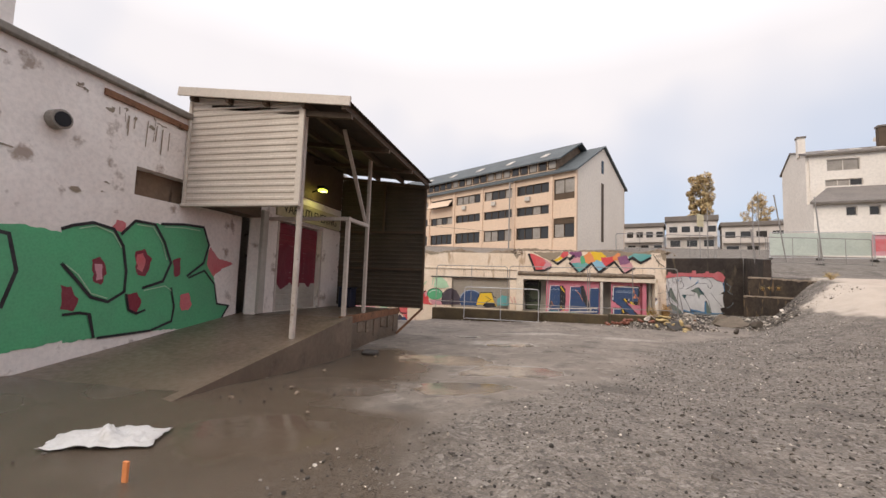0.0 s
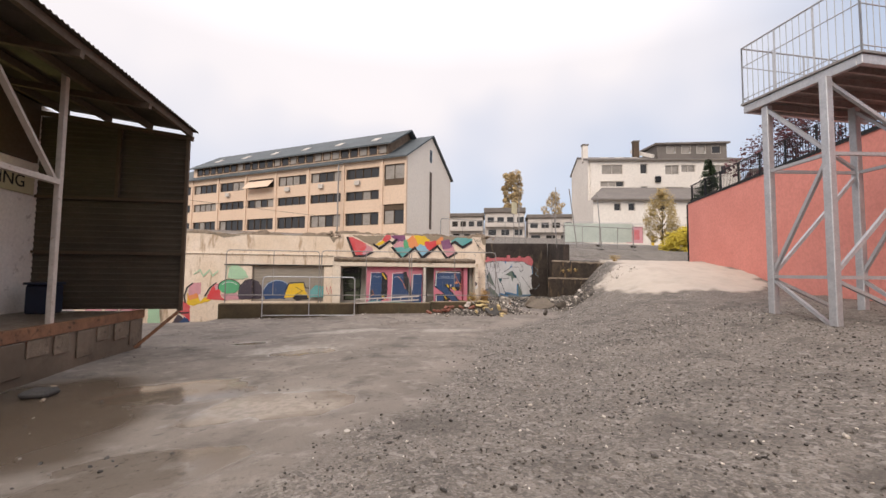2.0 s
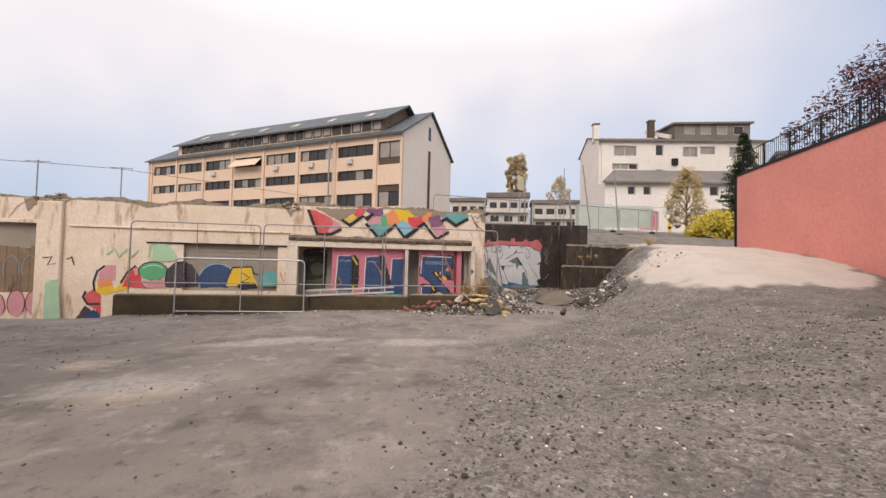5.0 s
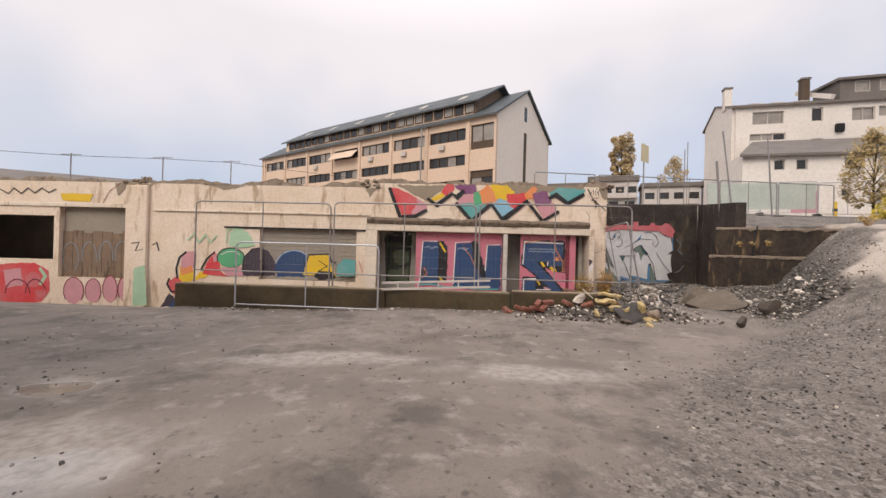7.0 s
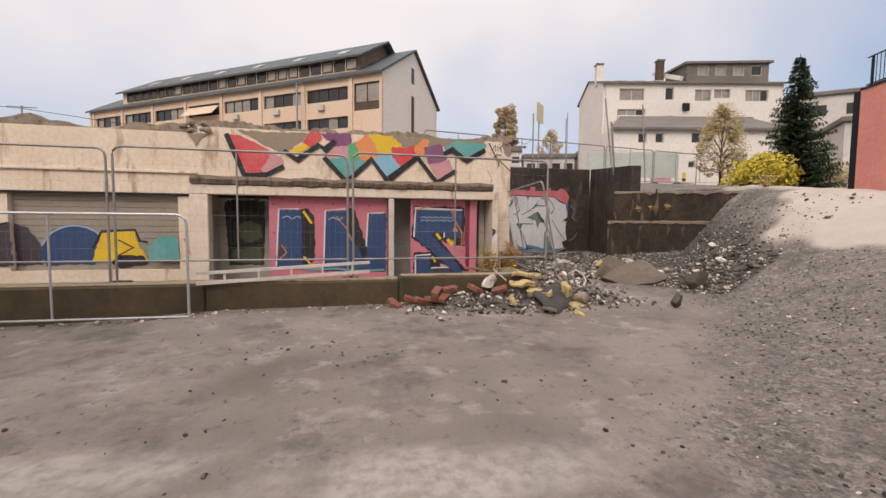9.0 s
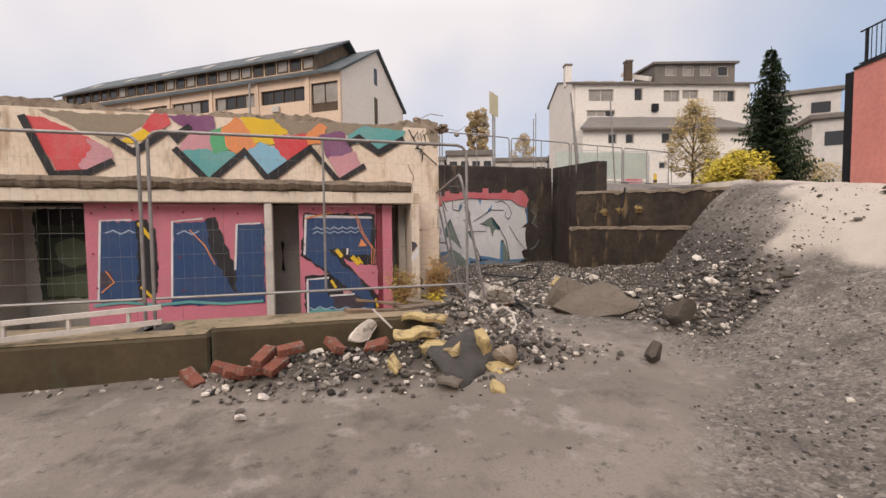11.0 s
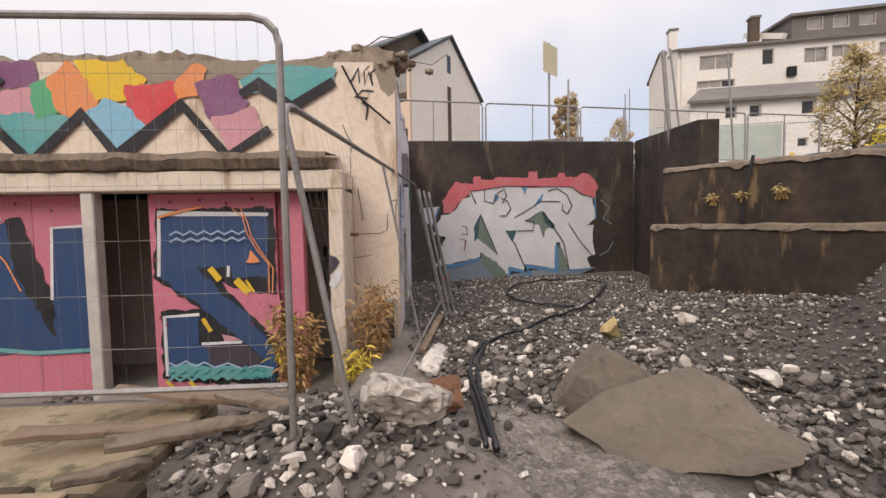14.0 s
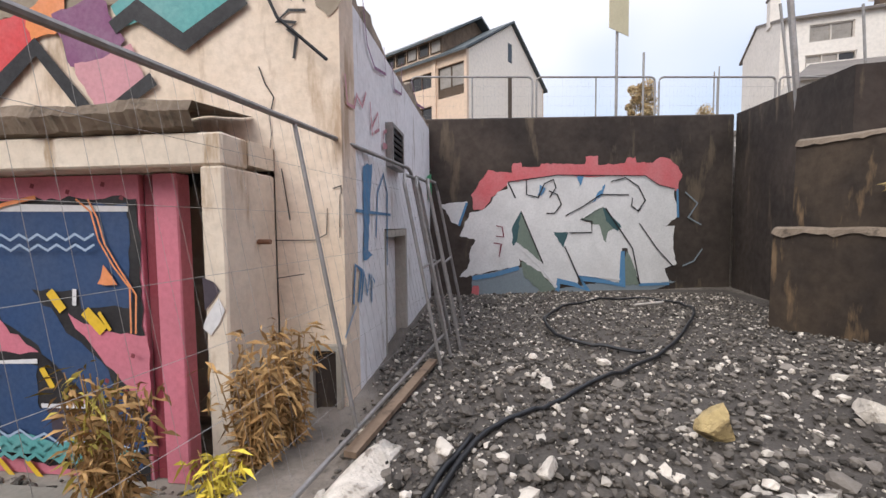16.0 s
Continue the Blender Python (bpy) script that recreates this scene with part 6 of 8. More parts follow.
    for k in range(7):
        y = 8.9 + k * 0.62
        part("patch", boxes((-5.448, -5.43 + rnd.uniform(0, 0.02), y, y + rnd.uniform(0.3, 0.55), -0.4 + rnd.uniform(-0.1, 0.3), 0.1), bevel=0.008), ledge_mat if k % 3 else wet_concrete, dk)
    bm = bmesh.new()
    prism(bm, [(8.545, -1.1), (8.545, 0.298), (2.4, -0.5), (1.8, -0.62), (1.8, -1.1)], lambda u, w_, dd: (-5.35 - dd, u, w_), 3.24)
    tagged(part("ramp", bm, wet_concrete), "wet concrete ramp rising to the loading dock", "ramp", kind="structure")
    bm = bmesh.new()
    prism(bm, [(8.545, -0.9), (8.545, 0.36), (2.4, -0.44), (2.4, -0.9)], lambda u, w_, dd: (-5.15 - dd, u, w_), 0.195)
    tagged(part("ramp_kerb", bm, wet_concrete), "low concrete kerb along the ramp edge", "kerb", kind="structure")
    # canopy
    c = thing("canopy", "sheet metal loading canopy on painted steel posts", "canopy")
    def roof_z(x):
        return 5.12 + (-4.35 - x) * 0.12
    bm = bmesh.new()
    m = 60
    prev = None
    for i in range(m * 2 + 1):
        y = 6.1 + (13.3 - 6.1) * i / (m * 2)
        up = 0.03 if i % 2 else 0.0
        cur = [bm.verts.new((-4.35, y, roof_z(-4.35) + up)), bm.verts.new((-8.7, y, roof_z(-8.7) + up)), bm.verts.new((-8.7, y, roof_z(-8.7) + up - 0.012)), bm.verts.new((-4.35, y, roof_z(-4.35) + up - 0.012))]
        if prev:
            for k in range(4):
                bm.faces.new((prev[k], prev[(k + 1) % 4], cur[(k + 1) % 4], cur[k]))
        prev = cur
    bmesh.ops.recalc_face_normals(bm, faces=bm.faces)
    part("roof_sheet", bm, brown_sheet, c)
    for k in range(5):
        x = -4.5 - k * 0.98
        part("purlin", boxes((x - 0.05, x + 0.05, 6.12, 13.2, roof_z(x) - 0.17, roof_z(x) - 0.02)), brown_trim, c)
    for y in (6.35, 8.75, 10.9, 13.1):
        part("rafter", beam(bmesh.new(), (-4.4, y, roof_z(-4.4) - 0.24), (-8.0, y, roof_z(-8.0) - 0.24), 0.1, 0.12), brown_trim, c)
    bm = sheet(bmesh.new(), -8.55, -5.62, 6.3, 2.98, roof_z(-8.55) - 0.05, roof_z(-5.6) - 0.05)
    part("end_cladding", bm, white_sheet, c, "cream ribbed sheet cladding")
    part("corner_trim", boxes((-5.64, -5.5, 6.24, 6.3, 2.95, roof_z(-5.6) - 0.02), bevel=0.008), white_sheet, c)
    part("corner_trim", boxes((-8.58, -8.5, 6.24, 6.29, 2.95, roof_z(-8.5) - 0.02), bevel=0.008), white_sheet, c)
    part("bottom_trim", boxes((-8.58, -5.5, 6.2, 6.33, 2.9, 2.97), bevel=0.01), white_sheet, c)
    part("barge_board", beam(bmesh.new(), (-4.33, 6.08, roof_z(-4.33) + 0.0), (-8.75, 6.08, roof_z(-8.75) + 0.0), 0.05, 0.2), white_sheet, c)
    part("far_cladding", sheet(bmesh.new(), -8.0, -4.5, 13.2, 0.34, roof_z(-8.0) - 0.3, roof_z(-4.5) - 0.2), brown_sheet, c, "dark brown ribbed sheet cladding")
    for z in (1.75, 3.15):
        part("cladding_rail", boxes((-7.98, -4.5, 13.08, 13.16, z, z + 0.07)), brown_trim, c)
    # Dark boards added to fill the gap; they stand in for shade under the roof.
    part("gap_filler", boxes((-8.5, -7.99, 6.45, 8.34, 2.98, 5.5), (-7.995, -7.93, 8.36, 13.05, 4.0, 5.5)), brown_trim, c)
    part("cladding_post", boxes((-4.56, -4.48, 13.08, 13.165, 0.3, roof_z(-4.5) - 0.2)), brown_trim, c)
    part("cladding_post", boxes((-6.2, -6.12, 13.08, 13.165, 3.2, roof_z(-6.2) - 0.2)), brown_trim, c)
    part("post", boxes((-5.62, -5.52, 6.36, 6.46, -0.9, roof_z(-5.6) - 0.1), bevel=0.01), post_paint, c)
    part("post", boxes((-5.58, -5.47, 8.7, 8.81, 0.3, 2.95), bevel=0.01), post_paint, c)
    part("post", boxes((-5.62, -5.52, 10.15, 10.25, 0.3, roof_z(-5.6) - 0.1), bevel=0.01), post_paint, c)
    part("beam", boxes((-7.98, -5.47, 8.7, 8.8, 2.96, 3.06)), post_paint, c)
    part("beam", boxes((-5.6, -5.5, 8.81, 10.14, 2.96, 3.06)), post_paint, c)
    part("brace", beam(bmesh.new(), (-5.57, 10.1, 3.0), (-5.2, 7.6, 5.1), 0.09, 0.06), post_paint, c)
    part("brace", beam(bmesh.new(), (-4.55, 13.12, 0.3), (-5.3, 12.6, -0.55), 0.07, 0.07), rust, c)
    b = thing("bin", "dark blue plastic bin on the loading dock", "bin")
    part("body", boxes((-7.5, -7.0, 12.3, 12.8, 0.3, 0.98), bevel=0.04), bin_mat, b)
    part("lid", boxes((-7.53, -6.97, 12.27, 12.83, 0.983, 1.04), bevel=0.02), bin_mat, b)


loading_bay()
STAINS = []
rnd = random.Random(23)
for y0, y1, z0, z1, n in ((4.4, 6.2, 4.4, 4.72, 8), (2.0, 4.2, 4.6, 4.9, 4), (2.0, 5.0, 2.7, 3.6, 5), (-1.0, 2.0, 2.6, 4.7, 8)):
    for _ in range(n):
        cy, cz, ry, rz = rnd.uniform(y0, y1), rnd.uniform(z0, z1), rnd.uniform(0.03, 0.17), rnd.uniform(0.015, 0.05)
        STAINS.append(("bare_cement", "fill", 0, [(cy + ry * rnd.uniform(0.5, 1.1) * math.cos(k * math.tau / 9), cz + rz * rnd.uniform(0.5, 1.1) * math.sin(k * math.tau / 9)) for k in range(9)]))
for _ in range(10):
    y, z = rnd.uniform(4.6, 6.2), rnd.uniform(4.5, 4.72)
    STAINS.append(("bare_cement", "line", rnd.uniform(0.012, 0.03), [(y, z), (y + rnd.uniform(-0.02, 0.02), z - rnd.uniform(0.15, 0.7))]))
paint("wall_stains", "brown peeled patches and runs on the white wall", STAINS, lambda u, w, d: (XB + 0.002 + d * 0.5, u, w), category="stain")
paint("graffiti_green_letters", "big green bubble letters on the white wall", GREENPIECE, lambda u, w, d: (XB + 0.004 + d, u, w))
paint("graffiti_green_letters", "green bubble letter continuing the wall piece", [("green", "fill", 0, [(1.9, 0.0), (1.9, 1.75), (2.5, 2.0), (3.3, 2.05), (4.1, 1.95), (4.3, 1.4), (4.2, 0.6), (4.3, 0.1), (3.32, 0.0)]), ("dark_red", "fill", 0, [(2.5, 0.8), (2.8, 0.75), (2.9, 1.2), (2.6, 1.35)]), ("black", "line", 0.06, [(1.95, 1.7), (2.5, 1.98), (3.1, 1.88), (3.25, 1.3), (3.1, 0.7)]), ("black", "line", 0.05, [(2.2, 0.3), (2.4, 1.4), (2.9, 1.5)])], lambda u, w, d: (XB + 0.004 + d, u, w))


# ---- houses behind ----
def window(name, w, h, panes, mat, frame, depth=0.12):
    """A window in the plane y = 0, its lower left corner at the origin: frame, bars and panes."""
    fr = bmesh.new()
    t = 0.1
    for s in ((0, w, -depth, 0.02, 0, t), (0, w, -depth, 0.02, h - t, h), (0, t, -depth, 0.02, t, h - t), (w - t, w, -depth, 0.02, t, h - t)):
        box(fr, *s)
    for k in range(1, panes):
        x = t + (w - 2 * t) * k / panes
        box(fr, x - 0.05, x + 0.05, -depth, 0.01, t, h - t)
    return fr


def add_window(parent, x, z, w, h, panes, y=0.0, frame=None, name="window", blind=()):
    fr = part(name, window(name, w, h, panes, None, None), frame or brown_trim, parent)
    fr.location = (x, y, z)
    pw = (w - 0.2) / panes
    for k in range(panes):
        pn = part("pane", boxes((0.1 + k * pw + 0.05, 0.1 + (k + 1) * pw - 0.05, 0.0, 0.03, 0.1, h - 0.1)), pane_blind if k in blind else pane_dark, fr)
    return fr


def slope(bm, pts, thick=0.25):
    """A roof plane from four corners, with thickness."""
    top = [bm.verts.new(p) for p in pts]
    low = [bm.verts.new((p[0], p[1], p[2] - thick)) for p in pts]
    bm.faces.new(top)
    bm.faces.new(low[::-1])
    for i in range(len(pts)):
        bm.faces.new((top[i], low[i], low[(i + 1) % len(pts)], top[(i + 1) % len(pts)]))
    bmesh.ops.recalc_face_normals(bm, faces=bm.faces)
    return bm


def apartment_block():
    h = thing("apartment_block", "long peach rendered four-storey block with slate roof", "building", at=(5.65, 64.0, 0), turn=-33.37)
    L = -57.0
    rows = ((16.65, 18.35), (13.1, 14.6), (9.0, 11.05))
    bays = [(-4.39 - 7.38 * (k + 1), -4.39 - 7.38 * k) for k in range(7)]
    holes = [(a + 0.5, b - 0.5, z0, z1) for a, b in bays for z0, z1 in rows] + [(-4.0, -0.35, 15.1, 18.5), (-4.0, -0.35, 9.0, 12.15)]
    part("wall", wall_with_holes(bmesh.new(), L, 0, 0, 0.4, 2.0, 19.7, holes), apt_wall, h)
    rnd = random.Random(11)
    for a, b in bays:
        for z0, z1 in rows:
            add_window(h, a + 0.5, z0, b - a - 1.0, z1 - z0, 4, 0.3, blind=[k for k in range(4) if rnd.random() < 0.25])
    for z0, z1 in ((16.1, 18.5), (9.0, 11.3)):
        add_window(h, -4.0, z0, 3.65, z1 - z0, 2, 0.3, blind=(0, 1) if z0 > 12 else (0,))
    for z0, z1 in ((15.1, 16.09), (11.31, 12.15)):
        part("infill_panel", boxes((-3.99, -0.36, 0.2, 0.3, z0, z1)), brown_trim, h)
    for k in range(9):
        x = -4.39 - 7.38 * k if k < 8 else L + 0.2
        part("pilaster", boxes((x - 0.25, x + 0.25, -0.18, -0.003, 2.0, 19.5)), apt_wall, h)
    for k in (0, 1, 2, 4):
        x = -4.39 - 7.38 * k - 5.0
        part("heat_pump", boxes((x, x + 1.0, -0.45, -0.004, 15.55, 16.3), bevel=0.05), frame_white, h)
    # gable wall
    bm = bmesh.new()
    prism(bm, [(0.402, 2.0), (17.6, 2.0), (17.6, 19.7), (9.2, 25.2), (0.402, 19.7)], lambda u, w, d: (-0.4 + d, u, w), 0.4)
    part("gable_wall", bm, apt_gable, h)
    part("gable_window", boxes((0.003, 0.03, 8.4, 9.3, 20.7, 22.9)), pane_dark, h)
    part("stair_window", boxes((0.003, 0.03, 8.4, 9.3, 9.0, 19.0)), brown_trim, h)
    bm = bmesh.new()
    prism(bm, [(0.402, 2.0), (17.6, 2.0), (17.6, 19.7), (9.2, 25.2), (0.402, 19.7)], lambda u, w, d: (L + d, u, w), 0.4)
    part("gable_wall", bm, apt_gable, h)
    part("rear_wall", boxes((L, 0, 17.61, 17.9, 2, 19.7)), apt_wall, h)
    part("roof_front", slope(bmesh.new(), [(L - 0.5, -0.6, 19.55), (0.4, -0.6, 19.55), (0.4, 9.2, 25.6), (L - 0.5, 9.2, 25.6)]), roof_blue, h)
    part("roof_back", slope(bmesh.new(), [(L - 0.5, 9.2, 25.6), (0.4, 9.2, 25.6), (0.4, 18.4, 19.55), (L - 0.5, 18.4, 19.55)]), roof_blue, h)
    # set-back top storey
    a, b = -49.5, -4.1
    part("attic_wall", boxes((a, b, 0.7, 1.0, 19.9, 22.2)), apt_wall, h)
    rnd = random.Random(5)
    for k in range(24):
        x = a + 1.2 + k * 1.86
        add_window(h, x, 20.55, 1.6, 1.45, 1, 0.68, blind=(0,) if rnd.random() < 0.4 else ())
    bm = bmesh.new()
    prism(bm, [(0.7, 19.9), (0.7, 22.2), (6.9, 25.9), (10, 25.9), (10, 19.9)], lambda u, w, d: (b + d, u, w), 0.25)
    part("attic_gable", bm, sheet_board, h)
    part("attic_roof", slope(bmesh.new(), [(a - 0.8, 0.0, 22.1), (-2.8, 0.0, 22.1), (-2.8, 7.0, 26.35), (a - 0.8, 7.0, 26.35)]), roof_blue, h)
    part("attic_roof", slope(bmesh.new(), [(a - 0.8, 7.0, 26.35), (-2.8, 7.0, 26.35), (-2.8, 13.0, 23.2), (a - 0.8, 13.0, 23.2)]), roof_blue, h)
    for k in range(6):
        x = a + 4 + k * 7.5
        part("skylight", slope(bmesh.new(), [(x, 2.2, 23.55), (x + 1.2, 2.2, 23.55), (x + 1.2, 3.6, 24.4), (x, 3.6, 24.4)], 0.1), frame_white, h)
    part("lamp_mast", tube(bmesh.new(), [(-11.9, -1.2, 2), (-11.9, -1.2, 19.0), (-11.2, -1.2, 19.0)], 0.12), galv_dull, h)
    part("awning", slope(bmesh.new(), [(-33.3, -1.4, 16.6), (-27.0, -1.4, 16.6), (-27.0, -0.1, 18.0), (-33.3, -0.1, 18.0)], 0.08), apt_wall, h)


apartment_block()


def white_house():
    h = thing("white_house", "white rendered apartment house with dormer and chimneys", "house", at=(38.0, 65.0, 0), turn=-13.0)
    wins = [(1.06, 18.6, 3.5, 1.65, 2), (7.5, 18.7, 1.2, 1.7, 1), (11.64, 18.55, 2.3, 1.6, 2), (14.3, 18.95, 2.3, 1.25, 2), (18.7, 18.55, 3.2, 1.6, 3), (0.8, 15.8, 4.0, 1.6, 3), (11.5, 14.9, 3.0, 1.5, 2), (17.0, 14.9, 3.0, 1.5, 2), (7.5, 14.9, 1.2, 1.6, 1)]
    part("wall", wall_with_holes(bmesh.new(), -0.8, 24.0, 0, 0.35, 3.0, 21.2, [(x, x + w, z, z + hh) for x, z, w, hh, n in wins]), house_wall, h)
    for x, z, w, hh, n in wins:
        add_window(h, x, z, w, hh, n, 0.25, frame=frame_white, blind=(0, 1) if w > 2 else ())
    bm = bmesh.new()
    prism(bm, [(0.352, 3), (11, 3), (11, 21.2), (6.5, 23.2), (0.352, 21.2)], lambda u, w, d: (-1.15 + d, u, w), 0.35)
    part("gable_wall", bm, house_wall, h)
    bm = bmesh.new()
    prism(bm, [(0.352, 3), (11, 3), (11, 21.2), (6.5, 23.2), (0.352, 21.2)], lambda u, w, d: (23.65 + d, u, w), 0.35)
    part("gable_wall", bm, house_wall, h)
    part("rear_wall", boxes((-0.8, 23.65, 11.01, 11.3, 3, 21.2)), house_wall, h)
    part("roof_front", slope(bmesh.new(), [(-1.3, -0.5, 21.1), (25.0, -0.5, 21.1), (25.0, 6.5, 23.4), (-1.3, 6.5, 23.4)]), roof_slate, h)
    part("roof_back", slope(bmesh.new(), [(-1.3, 6.5, 23.4), (25.0, 6.5, 23.4), (25.0, 11.8, 21.1), (-1.3, 11.8, 21.1)]), roof_slate, h)
    bm = bmesh.new()
    wall_with_holes(bm, 10.7, 22.2, 0.6, 0.9, 21.4, 24.0, [(12.2 + k * 2.5, 13.8 + k * 2.5, 22.3, 23.7) for k in range(4)])
    d = part("dormer", bm, roof_slate, h)
    for k in range(4):
        w = add_window(h, 12.2 + k * 2.5, 22.3, 1.6, 1.4, 1, 0.8, frame=frame_white, blind=(0,) if k < 3 else ())
    for x in (10.7, 21.95):
        part("dormer_side", boxes((x, x + 0.25, 0.91, 6.5, 21.6, 24.0)), roof_slate, h)
    part("dormer_roof", slope(bmesh.new(), [(10.3, 0.2, 24.1), (22.6, 0.2, 24.3), (22.6, 7.0, 24.9), (10.3, 7.0, 24.7)], 0.3), roof_slate, h)
    part("parapet", beam(bmesh.new(), (9.9, 0.4, 21.8), (8.1, 5.0, 24.0), 0.5, 0.6), house_wall, h)
    for x, z in ((-0.9, 24.4), (8.0, 25.0)):
        c = part("chimney", boxes((x - 0.45, x + 0.45, 2.5, 3.4, 21.5, z)), brown_trim if x > 0 else house_wall, h)
        part("cap", boxes((x - 0.55, x + 0.55, 2.4, 3.5, z + 0.01, z + 0.25)), roof_slate, c)
    for x in (1.5, 4.0, 6.6):
        part("skylight", slope(bmesh.new(), [(x, 1.2, 21.8), (x + 1.2, 1.2, 21.8), (x + 1.2, 2.4, 22.2), (x, 2.4, 22.2)], 0.1), frame_white, h)
    part("balcony", boxes((0.4, 5.2, -1.4, -0.01, 15.55, 15.75), (0.4, 5.2, -1.4, -1.32, 15.76, 16.2)), house_wall, h)
    part("heat_pump", boxes((9.9, 10.8, -0.4, -0.005, 17.2, 18.2), bevel=0.05), dark_metal, h)
    # front wing
    h = thing("low_house", "low white house with grey pitched roof", "house", at=(33.5, 56.0, 0), turn=-13.0)
    wins = [(1.86, 10.8, 1.05, 1.15, 1), (3.9, 10.8, 1.05, 1.15, 1), (8.15, 10.8, 1.2, 1.25, 1), (12.5, 10.8, 1.2, 1.25, 1), (7.9, 7.9, 0.9, 0.8, 1), (13.5, 7.5, 1.6, 1.2, 2)]
    part("wall", wall_with_holes(bmesh.new(), -1.1, 19.0, 0, 0.3, 2.5, 12.6, [(x, x + w, z, z + hh) for x, z, w, hh, n in wins] + [(3.5, 6.0, 6.1, 8.5)]), house_wall, h)
    for x, z, w, hh, n in wins:
        add_window(h, x, z, w, hh, n, 0.2, frame=frame_white)
    part("garage_door", boxes((3.51, 5.99, 0.15, 0.2, 6.1, 8.49)), MATS["spray_pale_pink"], h)
    part("painted_patch", boxes((4.2, 5.5, 0.13, 0.146, 6.6, 8.0)), MATS["spray_pink_red"], h)
    part("side_wall", boxes((-1.1, -0.8, 0.301, 7.0, 2.5, 12.6), (18.7, 19.0, 0.301, 7.0, 2.5, 12.6), (-0.79, 18.69, 6.7, 7.0, 2.5, 12.6)), house_wall, h)
    part("roof", slope(bmesh.new(), [(-1.6, -0.6, 12.5), (19.5, -0.6, 12.5), (19.5, 7.4, 15.8), (2.6, 7.4, 15.8)]), roof_slate, h)
    m = thing("marker_post", "yellow and black striped marker post", "post", at=(39.6, 53.0, ground_z(39.6, 53.0)))
    part("post", boxes((-0.2, 0.2, -0.05, 0.05, -0.2, 1.5), bevel=0.02), MATS["spray_yellow"], m)
    part("stripe", boxes((-0.21, 0.21, -0.06, 0.06, 0.5, 0.8)), MATS["spray_black"], m)


white_house()


def far_row():
    """Low white buildings, roofs and distance."""
    for i, (x, y, w, zb, zt, roof) in enumerate(((20.0, 102.0, 8.2, 8, 15.6, roof_slate), (28.4, 99.5, 9.6, 8, 16.6, roof_slate), (38.4, 96.5, 10.6, 8, 15.2, roof_slate), (49.2, 92.0, 12, 8, 15.6, roof_slate))):
        h = thing("row_house", "low white rendered house in the distance", "house", "houses in the far row", at=(x, y, 0), turn=-18)
        part("wall", boxes((0, w, 0, 6, 3, zt)), mat_white_bld, h)
        part("roof", boxes((-0.3, w + 0.3, -0.5, 6.5, zt + 0.01, zt + 0.9 + 0.3 * (i % 2)), bevel=0.1), roof, h)
        for k in range(4):
            f = part("window", boxes((0.6 + k * w / 4, 0.6 + k * w / 4 + w / 6, -0.03, -0.003, zt - 2.4, zt - 1.1)), pane_dark, h)
        for k in range(3):
            part("window", boxes((0.8 + k * w / 3, 0.8 + k * w / 3 + w / 5, -0.03, -0.003, zt - 5.6, zt - 4.2)), pane_dark, h)
        part("canopy", boxes((0.2, w - 0.2, -1.0, -0.04, zt - 3.6, zt - 3.2)), mat_white_bld, h)
    for x, y, w, z0, z1 in ((62.0, 58.0, 8, 6, 18.5), (52.0, 45.5, 9, 5, 11.8)):
        h = thing("far_house", "pale rendered house beyond the fir", "house", at=(x, y, 0), turn=-40)
        part("wall", boxes((0, w, 0, 8, z0 - 3, z1)), mat_white_bld, h)
        part("roof", boxes((-0.4, w + 0.4, -0.4, 8.4, z1 + 0.01, z1 + 0.6), bevel=0.1), roof_slate, h)
        for k in range(2):
            part("window", boxes((1 + k * 4, 3 + k * 4, -0.04, -0.003, z1 - 2.6, z1 - 1.2)), pane_dark, h)
    h = thing("far_house", "grey roofed house beyond the ruin", "house", at=(-50.0, 45.0, 0), turn=30)
    part("wall", boxes((0, 16, 0, 8, 1, 7.0)), mat_white_bld, h)
    part("roof", slope(bmesh.new(), [(-0.5, -0.5, 7.0), (16.5, -0.5, 7.0), (16.5, 4.5, 8.6), (-0.5, 4.5, 8.6)]), roof_slate, h)
    bm = bmesh.new()
    n = 60
    prev = None
    for i in range(n + 1):
        x = -1400 + 3200 * i / n
        z = 150 + 60 * noise.noise((x * 0.002, 1, 1)) + 25 * noise.noise((x * 0.008, 2, 1)) + 50 * step01((x - 250) / 500)
        cur = [bm.verts.new((x, 1250, z)), bm.verts.new((x, 1000, z * 0.5)), bm.verts.new((x, 760, -5))]
        if prev:
            bm.faces.new((prev[0], prev[1], cur[1], cur[0]))
            bm.faces.new((prev[1], prev[2], cur[2], cur[1]))
        prev = cur
    bmesh.ops.recalc_face_normals(bm, faces=bm.faces)
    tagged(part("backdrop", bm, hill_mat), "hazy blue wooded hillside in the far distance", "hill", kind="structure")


far_row()


